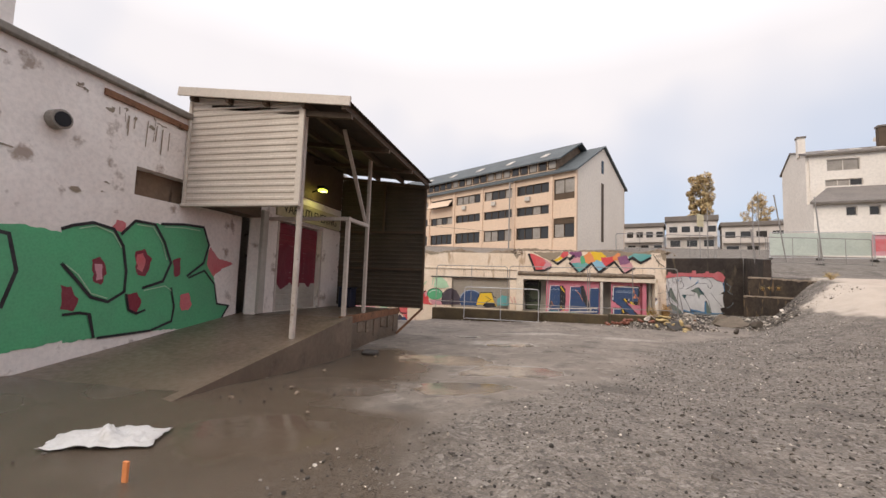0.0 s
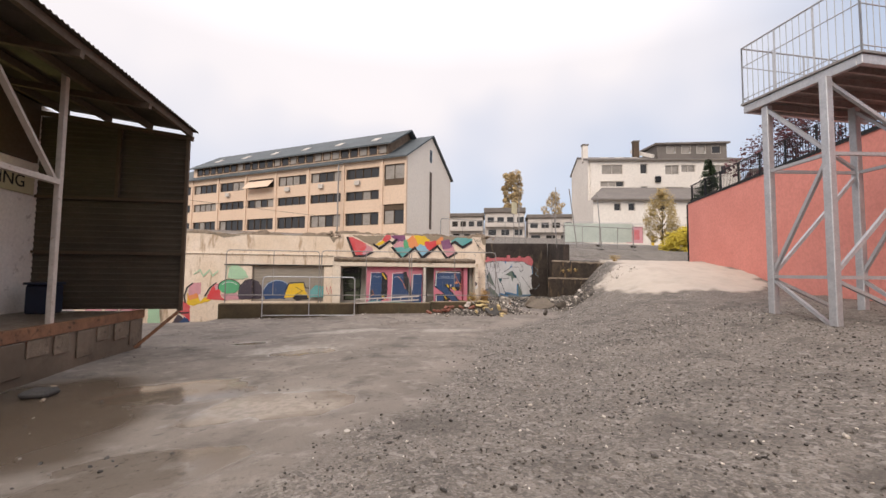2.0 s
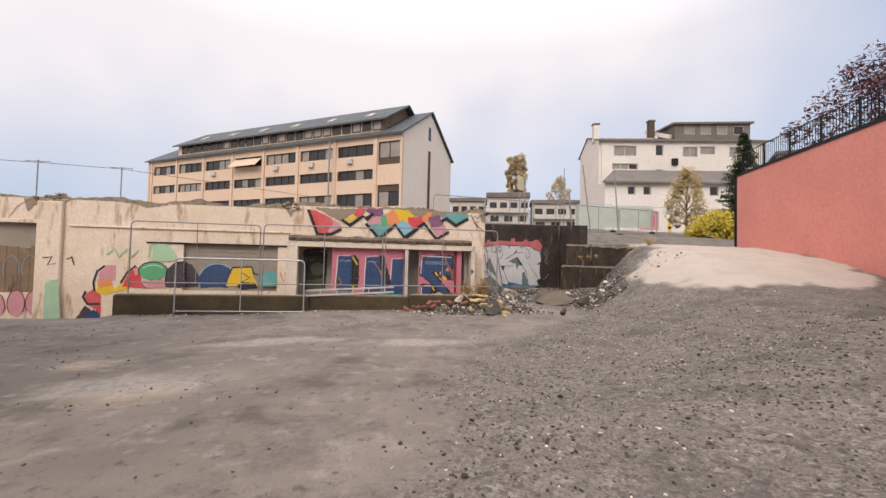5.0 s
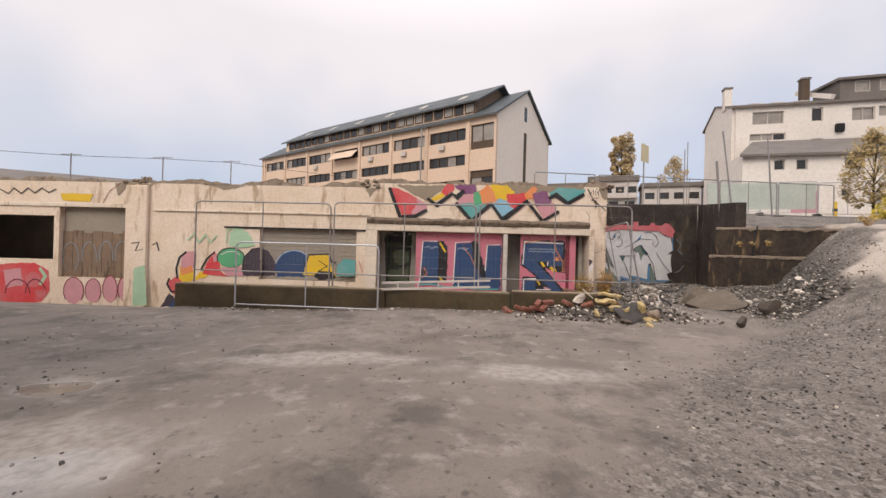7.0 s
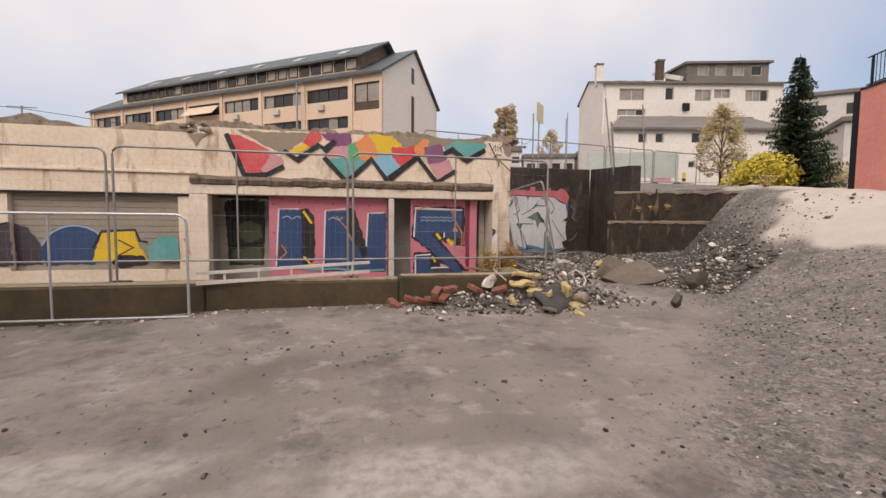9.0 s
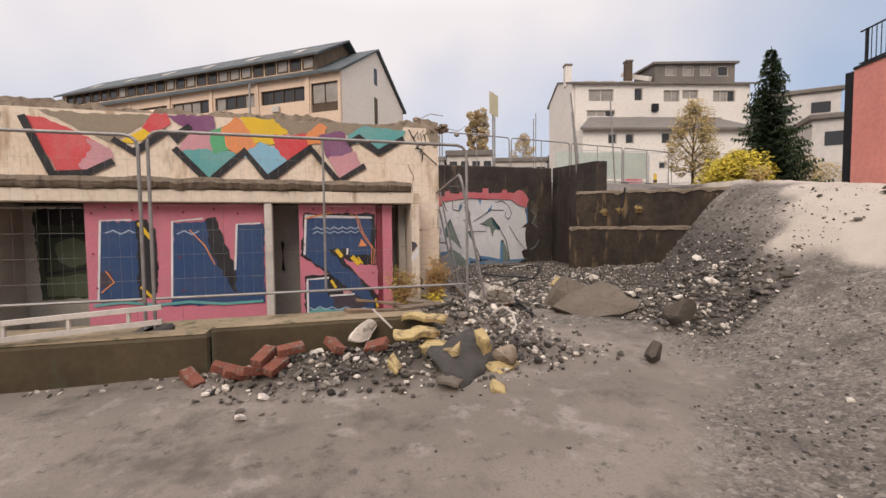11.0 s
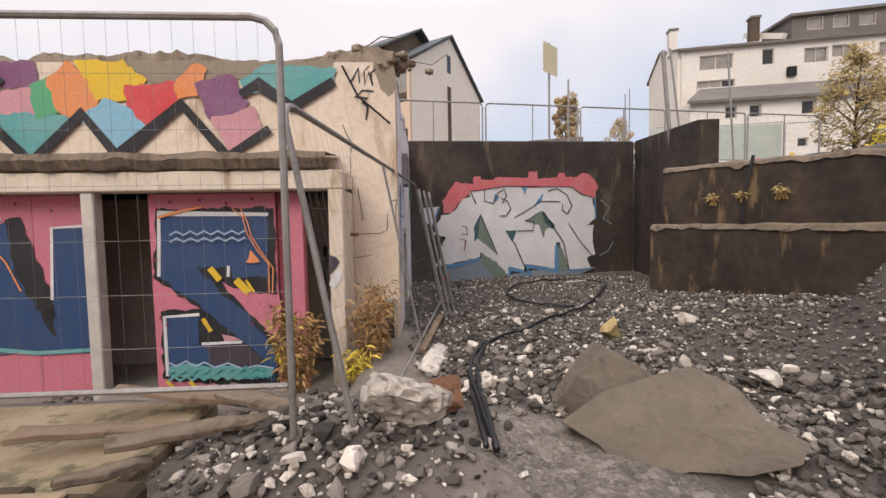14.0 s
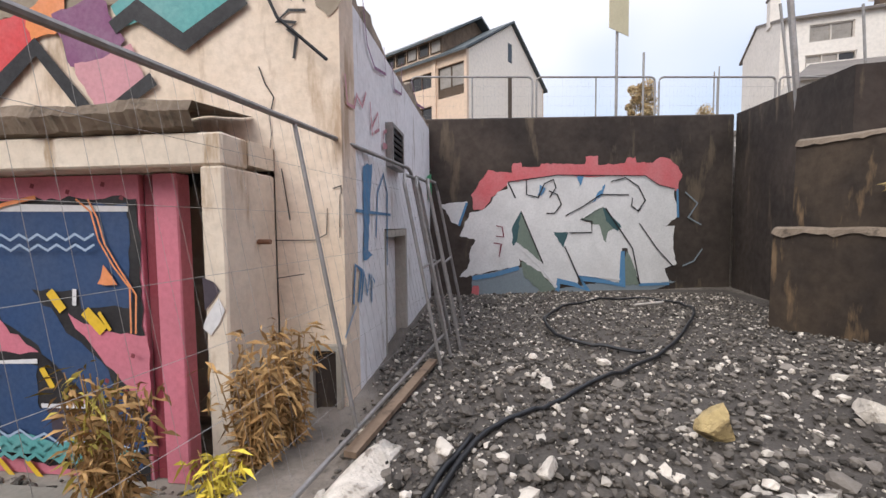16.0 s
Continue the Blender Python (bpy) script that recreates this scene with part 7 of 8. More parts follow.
# ---- fences, sign, poles ----
def mesh_panel(a, b, z0, z1, label, foot=None, wires=True, mat=None, radius=0.021, name="fence_panel", lean=0.0):
    """A temporary fence panel: round tube frame with bent corners, middle rail, wires."""
    a, b = Vector((*a, 0)), Vector((*b, 0))
    f = thing(name, label, "fence", "site fence panels")
    mat = mat or galv_dull
    d = (b - a).normalized()
    L = (b - a).length
    side = Vector((d.y, -d.x, 0)) * lean

    def P(s, z):
        p = a + d * s + side * (z1 - z) / (z1 - z0)
        return (p.x, p.y, z)
    r = 0.14
    top = [P(0, z0)] + [P(0, z1 - r)] + [P(r - r * math.cos(k), z1 - r + r * math.sin(k)) for k in (0.5, 1.0)] + [P(r, z1)] + [P(L - r, z1)] + [P(L - r + r * math.sin(k), z1 - r + r * math.cos(k)) for k in (0.55, 1.05)] + [P(L, z1 - r)] + [P(L, z0)]
    part("frame", tube(bmesh.new(), top, radius), mat, f)
    part("bottom_rail", tube(bmesh.new(), [P(0.02, z0 + 0.06), P(L - 0.02, z0 + 0.06)], radius * 0.8), mat, f)
    part("middle_post", tube(bmesh.new(), [P(L / 2, z0 + 0.07), P(L / 2, z1 - 0.02)], radius * 0.75), mat, f)
    if foot is not None:
        for s in (0, L):
            part("leg", tube(bmesh.new(), [P(s, foot), P(s, z0 + 0.01)], radius), mat, f)
            q = P(s, foot)
            if 6.0 < q[0] < 6.3:
                continue
            part("foot_block", boxes((q[0] - 0.12, q[0] + 0.12, q[1] - 0.3, q[1] + 0.3, foot - 0.02, foot + 0.12), bevel=0.03), tar_felt, f, "black rubber foot block")
    if wires:
        bm = bmesh.new()
        n = int(L / 0.11)
        for k in range(1, n):
            tube(bm, [P(L * k / n, z0 + 0.07), P(L * k / n, z1 - 0.01)], 0.0009, 3)
        for k in range(1, 7):
            z = z0 + (z1 - z0) * k / 7
            tube(bm, [P(0.02, z), P(L - 0.02, z)], 0.0014, 3)
        part("wire_mesh", bm, mat, f)
    return f


mesh_panel((2.22, 19.88), (6.2, 19.92), 0.3, 2.36, "grey tube fence panel with wire mesh behind the kerb", -0.12)
mesh_panel((-1.72, 19.88), (2.12, 19.88), 0.3, 2.3, "grey tube fence panel with wire mesh behind the kerb", -0.12)
mesh_panel((-5.6, 19.88), (-1.82, 19.88), 0.3, 2.26, "grey tube fence panel with wire mesh behind the kerb", -0.12)
mesh_panel((6.15, 20.06), (6.82, 25.0), -0.18, 1.97, "grey tube fence panel leaning along the pale side wall", lean=0.42)
mesh_panel((-3.9, 18.95), (-0.25, 18.82), -0.47, 1.15, "short pale barrier panel leaning by the kerb", None, False, galv)
g = thing("white_ladder", "white painted timber ladder lying on the kerb", "ladder")
for dz in (0.0, 0.16):
    part("rail", beam(bmesh.new(), (-0.2, 19.0, 0.07 + dz), (2.5, 19.3, 0.19 + dz), 0.05, 0.05), frame_white, g)
for k in range(5):
    x = 0.2 + k * 0.5
    part("rung", beam(bmesh.new(), (x, 19.0 + 0.3 * (x + 0.2) / 2.7, 0.09 + 0.044 * x), (x, 19.0 + 0.3 * (x + 0.2) / 2.7, 0.24 + 0.044 * x), 0.03, 0.03), frame_white, g)

# fence on the upper terrace
for k in range(5):
    a = Vector((5.6 + k * 3.62, 31.9 + k * 0.5))
    b = a + Vector((3.5, 0.48))
    mesh_panel(a, b, 3.62, 5.55, "grey site fence panel on the upper terrace", 3.5, True, galv_dull, 0.03)
for k in range(4):
    a = Vector((21.5 + k * 3.6, 43.5 - k * 0.9))
    b = a + Vector((3.5, -0.9))
    zz = ground_z(a.x, a.y)
    mesh_panel(a, b, zz + 0.15, zz + 2.6, "pale green sheeted site fence up the road", zz, True, galv, 0.03)
s = thing("sheeting", "pale green translucent sheeting tied to the site fence", "sheeting")
part("sheet", slope(bmesh.new(), [(21.5, 43.45, 5.0), (28.5, 41.7, 5.0), (28.5, 41.68, 7.0), (21.5, 43.43, 7.1)], 0.02), material("pale_green_sheet", (0.50, 0.54, 0.48), (0.44, 0.48, 0.43), rough=0.6, scale=1, fine=8, bump=0.2), s)
p = thing("road_sign", "square yellow sign on a steel pole above the wall", "sign", at=(10.95, 30.6, 3.5))
part("pole", tube(bmesh.new(), [(0, 0, -0.3), (0, 0, 3.35)], 0.035), galv_dull, p)
bm = boxes((-0.42, 0.42, -0.055, -0.04, 2.4, 3.3), bevel=0.005)
bmesh.ops.rotate(bm, cent=(0, 0, 0), matrix=Matrix.Rotation(radians(42), 3, "Z"), verts=bm.verts)
part("board", bm, sign_yellow, p)
for x, y, z0, z1, lean in ((27.2, 57.6, 5.0, 14.3, 0.0), (19.9, 37.5, 4.0, 9.6, -0.9), (22.4, 37.5, 4.0, 9.4, -0.5), (14.9, 40.0, 3.8, 9.0, 0.0), (24.0, 52.0, 5, 12.0, 0.0), (-25.5, 44.6, 3.0, 8.8, 0.0), (-21.0, 47.7, 3.0, 9.2, 0.0), (-31.6, 42.0, 3.0, 8.4, 0.0), (13.1, 27.4, 2.4, 5.3, -0.4)):
    p = thing("mast", "thin grey steel mast", "mast", at=(x, y, 0))
    part("pole", tube(bmesh.new(), [(0, 0, z0 - 1), (lean, 0, z1)], 0.05, 6), galv_dull, p)
    if x < -10:
        part("arm", tube(bmesh.new(), [(-0.9, 0, z1 - 0.1), (0.9, 0, z1 - 0.1)], 0.04, 5), galv_dull, p)
w = thing("overhead_wire", "thin black overhead wire behind the ruin", "wire")
part("wire", tube(bmesh.new(), [(-60, 30, 7.6), (-31.6, 42, 8.2), (-25.5, 44.6, 8.6), (-21, 47.7, 9.0), (-5, 60, 9.0)], 0.02, 4), dark_metal, w)


# ---- trees and shrubs ----
def leaf_crown(bm, centers, size, count, seed, stretch=1.0):
    """Many small leaf blades round clump centres."""
    rnd = random.Random(seed)
    for c, r in centers:
        for _ in range(count):
            u = Vector((rnd.gauss(0, 1), rnd.gauss(0, 1), rnd.gauss(0, 1))).normalized() * r * rnd.uniform(0.35, 1.0) ** 0.6
            p = Vector(c) + Vector((u.x, u.y, u.z * stretch))
            s = size * rnd.uniform(0.6, 1.4)
            a = Vector((rnd.gauss(0, 1), rnd.gauss(0, 1), rnd.gauss(0, 1))).normalized() * s
            b = a.orthogonal().normalized() * s * 0.5
            v = [bm.verts.new(p - a * 0.5), bm.verts.new(p + b * 0.6), bm.verts.new(p + a * 0.6), bm.verts.new(p - b * 0.6)]
            bm.faces.new(v)
    return bm


def broadleaf(name, label, at, height, spread, mat, seed, size=0.25, count=60, clumps=26, bare=0.35, column=False, limbs=9, category="tree"):
    t = thing(name, label, category, at=at)
    rnd = random.Random(seed)
    bm = bmesh.new()
    tube(bm, [(0, 0, -0.3), (0.03 * height * rnd.uniform(-1, 1), 0, height * 0.3), (0, 0, height * 0.75)], 0.03 * height * 0.6, 7, 0.02)
    part("trunk", bm, bark, t)
    bm = bmesh.new()
    centers = []
    for k in range(clumps):
        f = bare + (1 - bare) * (k + 0.5) / clumps
        ang = k * 2.4 + rnd.uniform(-0.4, 0.4)
        prof = math.sin(math.pi * min(1, (f - bare) / (1 - bare) * 0.8 + 0.2)) if not column else 0.55 + 0.45 * math.sin(math.pi * (f - bare) / (1 - bare))
        rr = spread * max(0.15, prof) * rnd.uniform(0.45, 1.0)
        c = (rr * math.cos(ang), rr * math.sin(ang), height * f)
        centers.append((c, spread * rnd.uniform(0.2, 0.42)))
        if k % max(1, clumps // limbs) == 0:
            tube(bm, [(0, 0, height * max(0.1, f * 0.6)), (c[0] * 0.5, c[1] * 0.5, height * (f * 0.8)), c], 0.012 * height * 0.5, 5, 0.008)
    part("branchwork", bm, bark, t)
    part("crown", leaf_crown(bmesh.new(), centers, size, count, seed), mat, t)
    return t


def fir(at, height, spread, seed):
    t = thing("fir_tree", "tall dark green fir with drooping branches", "tree", at=at)
    rnd = random.Random(seed)
    part("trunk", tube(bmesh.new(), [(0, 0, -0.4), (0, 0, height * 0.5), (0, 0, height)], 0.16, 7, 0.02), bark, t)
    bm = bmesh.new()
    tiers = 46
    for k in range(tiers):
        f = k / tiers
        z = height * (0.05 + 0.94 * f)
        R = (spread * (1 - f) ** 0.95 + 0.1) * rnd.uniform(0.8, 1.08)
        for j in range(max(7, int(22 * (1 - f)) + 6)):
            ang = rnd.uniform(0, math.tau)
            r = R * rnd.uniform(0.45, 1.2)
            z1 = z + rnd.uniform(-0.12, 0.12)
            lift = rnd.uniform(0.0, 0.16)
            steps = max(4, int(r * 6))
            ray = Vector((math.cos(ang), math.sin(ang), 0))
            for q in ((i + 1) / steps for i in range(steps)):
                c = ray * r * q + Vector((0, 0, z1 - 0.5 * r * q * (1 - 0.6 * q) + lift * r * q * q))
                for side in (-1, 1):
                    for _ in range(2):
                        e = Vector((-ray.y, ray.x, 0)) * side * rnd.uniform(0.16, 0.42) * (1.15 - q * 0.6) + ray * rnd.uniform(0.05, 0.25) + Vector((0, 0, rnd.uniform(-0.3, 0.02)))
                        o = ray * 0.11 + Vector((0, 0, rnd.uniform(-0.05, 0.03)))
                        bm.faces.new([bm.verts.new(c), bm.verts.new(c + o), bm.verts.new(c + e)])
    part("crown", bm, fir_mat, t)


def gz(x, y):
    return ground_z(x, y)


fir((32.0, 34.9, gz(32.0, 34.9)), 12.75 - gz(32, 34.9), 2.55, 3)
broadleaf("yellow_shrub", "bright yellow autumn shrub beside the sandy ramp", (29.3, 35.0, gz(29.3, 35.0) - 0.2), 2.0, 2.3, yellow_leaf, 5, 0.16, 330, 34, 0.12, category="shrub")
broadleaf("bare_tree", "thin autumn tree with sparse olive leaves", (30.0, 38.8, gz(30, 38.8)), 6.0, 1.9, olive_leaf, 7, 0.15, 190, 46, 0.15, limbs=20)
broadleaf("hedge", "low brown autumn hedge", (34.6, 34.4, gz(34.6, 34.4)), 1.7, 1.9, olive_leaf, 9, 0.13, 120, 26, 0.1, category="shrub")
broadleaf("hedge", "low brown autumn hedge", (36.6, 31.9, gz(36.6, 31.9)), 1.7, 1.9, olive_leaf, 19, 0.13, 120, 26, 0.1, category="shrub")
broadleaf("column_tree", "columnar tree with golden autumn leaves", (41.0, 115.0, 12.0), 19.0, 3.0, autumn_mat, 12, 0.5, 240, 46, 0.3, column=True)
broadleaf("small_tree", "small reddish autumn tree in the distance", (55.0, 117.0, 12.0), 14.0, 3.4, autumn_mat, 13, 0.45, 110, 24, 0.45)
broadleaf("purple_tree", "dark purple-leaved tree above the salmon wall", (24.3, 20.6, 5.6), 5.2, 3.0, purple_leaf, 15, 0.22, 130, 36, 0.15)
broadleaf("purple_tree", "dark purple-leaved tree above the salmon wall", (21.6, 11.6, 5.6), 3.6, 1.8, purple_leaf, 16, 0.18, 110, 30, 0.15)


# ---- rubble ----
def stone_shapes(seed, n):
    """Angular stones: squashed, jittered icosahedra."""
    bm = bmesh.new()
    bmesh.ops.create_icosphere(bm, subdivisions=1, radius=1)
    v = np.array([q.co[:] for q in bm.verts])
    f = np.array([[q.index for q in p.verts] for p in bm.faces])
    bm.free()
    rng = np.random.default_rng(seed)
    shapes = []
    for _ in range(n):
        w = v * rng.uniform(0.62, 1.3, (len(v), 1))
        w = np.clip(w, -rng.uniform(0.55, 1.0, 3), rng.uniform(0.55, 1.0, 3))
        shapes.append(w * np.array([1.0, rng.uniform(0.55, 0.95), rng.uniform(0.4, 0.75)]))
    return shapes, f


SHAPES, STONE_FACES = stone_shapes(7, 24)


def scatter(name, label, mat, places, seed):
    """One object of many loose stones: (x, y, size, lift) each."""
    rng = np.random.default_rng(seed)
    verts, faces, base = [], [], 0
    for x, y, s, lift in places:
        shp = SHAPES[rng.integers(len(SHAPES))]
        a, b, c = rng.uniform(0, math.tau), rng.normal(0, 0.35), rng.normal(0, 0.35)
        m = np.array(Euler((b, c, a)).to_matrix())
        w = shp @ m.T * s + np.array([x, y, ground_z(x, y) + ground_rough(x, y) + s * 0.22 + lift])
        verts.append(w)
        faces.append(STONE_FACES + base)
        base += len(w)
    me = bpy.data.meshes.new(name)
    me.from_pydata(np.concatenate(verts).tolist(), [], np.concatenate(faces).tolist())
    me.materials.append(mat)
    return tagged(new(name, me), label, "rubble", kind="stuff")


rng = np.random.default_rng(21)
grey, pale, small, chips = [], [], [], []
for _ in range(76000):
    x, y = rng.uniform(3.0, 12.6), rng.uniform(17.9, 28.9)
    if x > block_line(y) - 0.3 and y > 21.2 or y > 28.3 + (x - 6.8) * 0.23 or (x < 6.75 and 21.35 < y < 23.5) or x < 6.68 and y > 23:
        continue
    if (x - 8.6) ** 2 + (y - 20.25) ** 2 < 0.26 or rng.uniform() > rubble_density(x, y):
        continue
    s = (0.011 + 0.05 * rng.uniform() ** 3.0 + (0.05 if rng.uniform() < 0.025 else 0)) * (0.55 if y > 24.5 else 0.72 if y > 22.4 else 1 if x < 10.5 - (y - 19) * 0.2 else 0.6)
    if math.hypot(x - 7.75, y - 19.8) < 0.6:
        s = min(s, 0.04)
    (pale if rng.uniform() < (0.26 if x < 7.2 and y < 21 else 0.17) else grey).append((x, y, s, rng.uniform(0, 0.02)))
scatter("rubble_stones", "heaped dark grey broken stones between the walls", stone_grey, grey, 3)
scatter("pale_rubble_stones", "pale plaster and limestone chips among the rubble", pale_stone, pale, 4)
for _ in range(40000):
    y = -1.5 + 20.5 * rng.uniform() ** 1.15
    x = rng.uniform(-3.6, 10.5)
    if rng.uniform() < gravel_amount(x, y) * (0.85 if y < 12 else 0.5) * (1 - sand_amount(x, y)):
        (chips if rng.uniform() < 0.06 else small).append((x, y, rng.uniform(0.007, 0.022) + (0.02 if rng.uniform() < 0.03 else 0), 0.0))
for _ in range(1500):
    x, y = rng.uniform(-6.5, 6), rng.uniform(1, 18.8)
    if noise.noise((x * 0.5, y * 0.5, 31)) > 0.12:
        small.append((x, y, rng.uniform(0.008, 0.028), 0.0))
for _ in range(160):
    x, y = rng.uniform(-5, 5.5), 18.95 + rng.normal(0, 0.1)
    (chips if rng.uniform() < 0.4 else small).append((x, min(y, 19.05), rng.uniform(0.015, 0.05), 0.0))
dark = []
for _ in range(26):  # clumps of dark fragments
    cx, cy, n = rng.uniform(-6, 7), rng.uniform(2.5, 18), int(rng.uniform(6, 30))
    for _ in range(n):
        dark.append((cx + rng.normal(0, 0.5), min(18.9, cy + rng.normal(0, 0.2)), 0.006 + 0.026 * rng.uniform() ** 2, 0.0))
for _ in range(200):
    dark.append((rng.uniform(-6.5, 9), rng.uniform(1, 18.8), 0.006 + 0.022 * rng.uniform() ** 2, 0.0))
for _ in range(2600):
    x, y = rng.uniform(5, 12.5), rng.uniform(9, 19.5)
    if noise.noise((x * 0.7, y * 0.7, 41)) > 0.0 and sand_amount(x, y) < 0.3 and gravel_amount(x, y) > 0.5:
        (chips if rng.uniform() < 0.16 else dark).append((x, y, rng.uniform(0.007, 0.026), 0.0))
dark = [q for q in dark if q[0] > -5.0 or q[1] > 13.4]
scatter("dark_fragments", "dark broken fragments scattered over the yard", tar_felt, dark, 15)
scatter("gravel_stones", "loose grey gravel over the yard", stone_grey, small, 5)
scatter("gravel_chips", "pale stone chips scattered over the gravel", pale_stone, chips, 6)


def boulder(name, label, at, size, mat, seed, turn=0.0, category="rock", cuts=12, sub=3, pits=0.0):
    """A broken rock: a rough ball cut by flat planes."""
    bm = bmesh.new()
    bmesh.ops.create_icosphere(bm, subdivisions=sub, radius=1)
    rnd = random.Random(seed)
    for _ in range(cuts):
        n = Vector((rnd.gauss(0, 1), rnd.gauss(0, 1), rnd.gauss(0, 0.8))).normalized()
        d = rnd.uniform(0.36, 0.68)
        for v in bm.verts:
            k = v.co.dot(n)
            if k > d:
                v.co -= n * (k - d)
    for v in bm.verts:
        v.co += v.co.normalized() * (0.03 * noise.noise(v.co * 4 + Vector((seed, 0, 0))) - pits * max(0.0, noise.noise(v.co * 5 + Vector((0, seed, 0))) - 0.1))
        v.co = Vector((v.co.x * size[0], v.co.y * size[1], v.co.z * size[2]))
    ob = solo(name, bm, mat, label, category)
    ob.matrix_world = pose(*at, 0, 0, turn)
    return ob


# the big tilted slab: a broad flat face leaning back on the heap
def rock_slab():
    face = [(-0.73, 0.18), (-0.46, 0.44), (-0.14, 0.61), (0.07, 0.71), (0.33, 0.6), (0.48, 0.41), (0.66, 0.33), (0.61, 0.21), (0.36, 0.09), (0.06, 0.04), (-0.08, -0.03), (-0.28, -0.05), (-0.47, 0.08)]
    right, up, out = Vector((0.859, -0.512, 0)), Vector((0.315, 0.529, 0.788)), Vector((-0.403, -0.677, 0.616))
    mid = Vector((-0.02, 0.3))
    bm = bmesh.new()
    rings = []
    for depth, shrink, lift in ((0.0, 1.0, 0.0), (0.1, 1.03, 0.02), (0.3, 0.92, 0.03), (0.5, 0.62, -0.05)):
        rings.append([bm.verts.new(right * (mid.x + (u - mid.x) * shrink) + up * (mid.y + (w - mid.y) * shrink + lift) - out * depth) for u, w in face])
    n = len(face)
    for a, b in zip(rings, rings[1:]):
        for i in range(n):
            bm.faces.new((a[i], a[(i + 1) % n], b[(i + 1) % n], b[i]))
    bm.faces.new(rings[-1])
    c = bm.verts.new(right * mid.x + up * mid.y + out * 0.035)
    for i in range(n):
        bm.faces.new((rings[0][(i + 1) % n], rings[0][i], c))
    bmesh.ops.triangulate(bm, faces=bm.faces)
    bmesh.ops.subdivide_edges(bm, edges=bm.edges, cuts=3, use_grid_fill=True)
    for v in bm.verts:
        v.co += out * (0.014 * noise.noise(v.co * 4) + 0.008 * noise.noise(v.co * 11)) + right * 0.012 * noise.noise(v.co * 8)
    bmesh.ops.recalc_face_normals(bm, faces=bm.faces)
    ob = solo("rock_slab", bm, slab_mat, "large brown angular rock slab lying in rubble", "rock")
    ob.location = (8.47, 19.98, -0.31)


rock_slab()
boulder("rock", "dark angular rock at the foot of the slope", (9.03, 18.9, ground_z(9.03, 18.9) + 0.13), (0.28, 0.24, 0.28), dark_rock, 3)
boulder("rock", "small dark rock half sunk in gravel", (7.86, 18.14, ground_z(7.86, 18.14) + 0.1), (0.16, 0.14, 0.2), dark_rock, 4)
boulder("rock", "brown angular rock leaning behind the big slab", (8.42, 20.66, ground_z(8.42, 20.66) + 0.16), (0.62, 0.34, 0.6), slab_mat, 14, -20, cuts=9)
boulder("stone", "ochre stained round stone on the rubble", (9.32, 22.75, ground_z(9.32, 22.75) + 0.13), (0.2, 0.17, 0.17), insul, 6, category="stone")
boulder("masonry_lump", "pale porous lump of broken masonry", (6.82, 20.28, ground_z(6.82, 20.28) + 0.17), (0.31, 0.25, 0.30), pale_stone, 8, 20, cuts=6, sub=4, pits=0.6, category="masonry")
boulder("masonry_lump", "pale lump of plaster on the brick heap", (4.6, 18.95, ground_z(4.6, 18.95) + 0.2), (0.22, 0.15, 0.15), pale_stone, 9, 10, cuts=9, category="masonry")
boulder("masonry_lump", "long grey lump of broken concrete", (6.15, 18.45, ground_z(6.15, 18.45) + 0.1), (0.24, 0.15, 0.13), rubble_mat, 10, 15, category="masonry")
boulder("masonry_lump", "dark red brick lump under the panel fence", (7.05, 20.72, ground_z(7.05, 20.72) + 0.16), (0.34, 0.24, 0.17), rust, 11, 40, category="masonry")
for i, (x, y, s) in enumerate(((9.2, 21.14, 0.19), (9.98, 21.1, 0.17), (10.4, 22.9, 0.16), (10.2, 21.1, 0.09), (9.0, 24.2, 0.09), (8.3, 23.6, 0.1), (7.5, 22.4, 0.12), (9.5, 19.4, 0.1), (10.6, 20.1, 0.12), (8.15, 22.3, 0.1), (7.4, 18.75, 0.06), (9.9, 19.2, 0.12))):
    boulder("broken_block", "white broken block lying on dark rubble", (x, y, ground_z(x, y) + s * 0.45), (s * 1.2, s * 0.85, s * 0.6), pale_stone, 30 + i, i * 47, cuts=10, category="block")


# bricks, insulation, felt, timber along the kerb
def brick(x, y, z, rx, ry, rz, half=False):
    if "brick" not in KEPT:
        KEPT["brick"] = solo("brick", boxes((-0.135, 0.135, -0.062, 0.062, -0.042, 0.042), bevel=0.006), brick_red, "worn red brick lying on the kerb rubble", "brick", "loose bricks")
        ob = KEPT["brick"]
    else:
        ob = copy_thing(KEPT["brick"], pose(0, 0, 0))
    ob.matrix_world = pose(x, y, z, rx, ry, rz)


KEPT = {}
rnd = random.Random(6)
for x, y, dz, rz in ((3.35, 18.72, 0.0, 20), (3.6, 18.82, 0.02, 65), (3.5, 18.6, 0.06, 50), (3.72, 18.66, 0.03, 40), (3.85, 18.8, 0.09, 15), (3.6, 18.7, 0.13, 60), (4.3, 18.8, 0.05, 100), (3.2, 18.9, 0.0, 10), (4.75, 18.75, 0.03, 130), (2.9, 18.85, -0.02, 150)):
    brick(x, y, ground_z(x, y) + 0.06 + dz, rnd.uniform(-38, 30), rnd.uniform(-30, 30), rz + rnd.uniform(-25, 25))


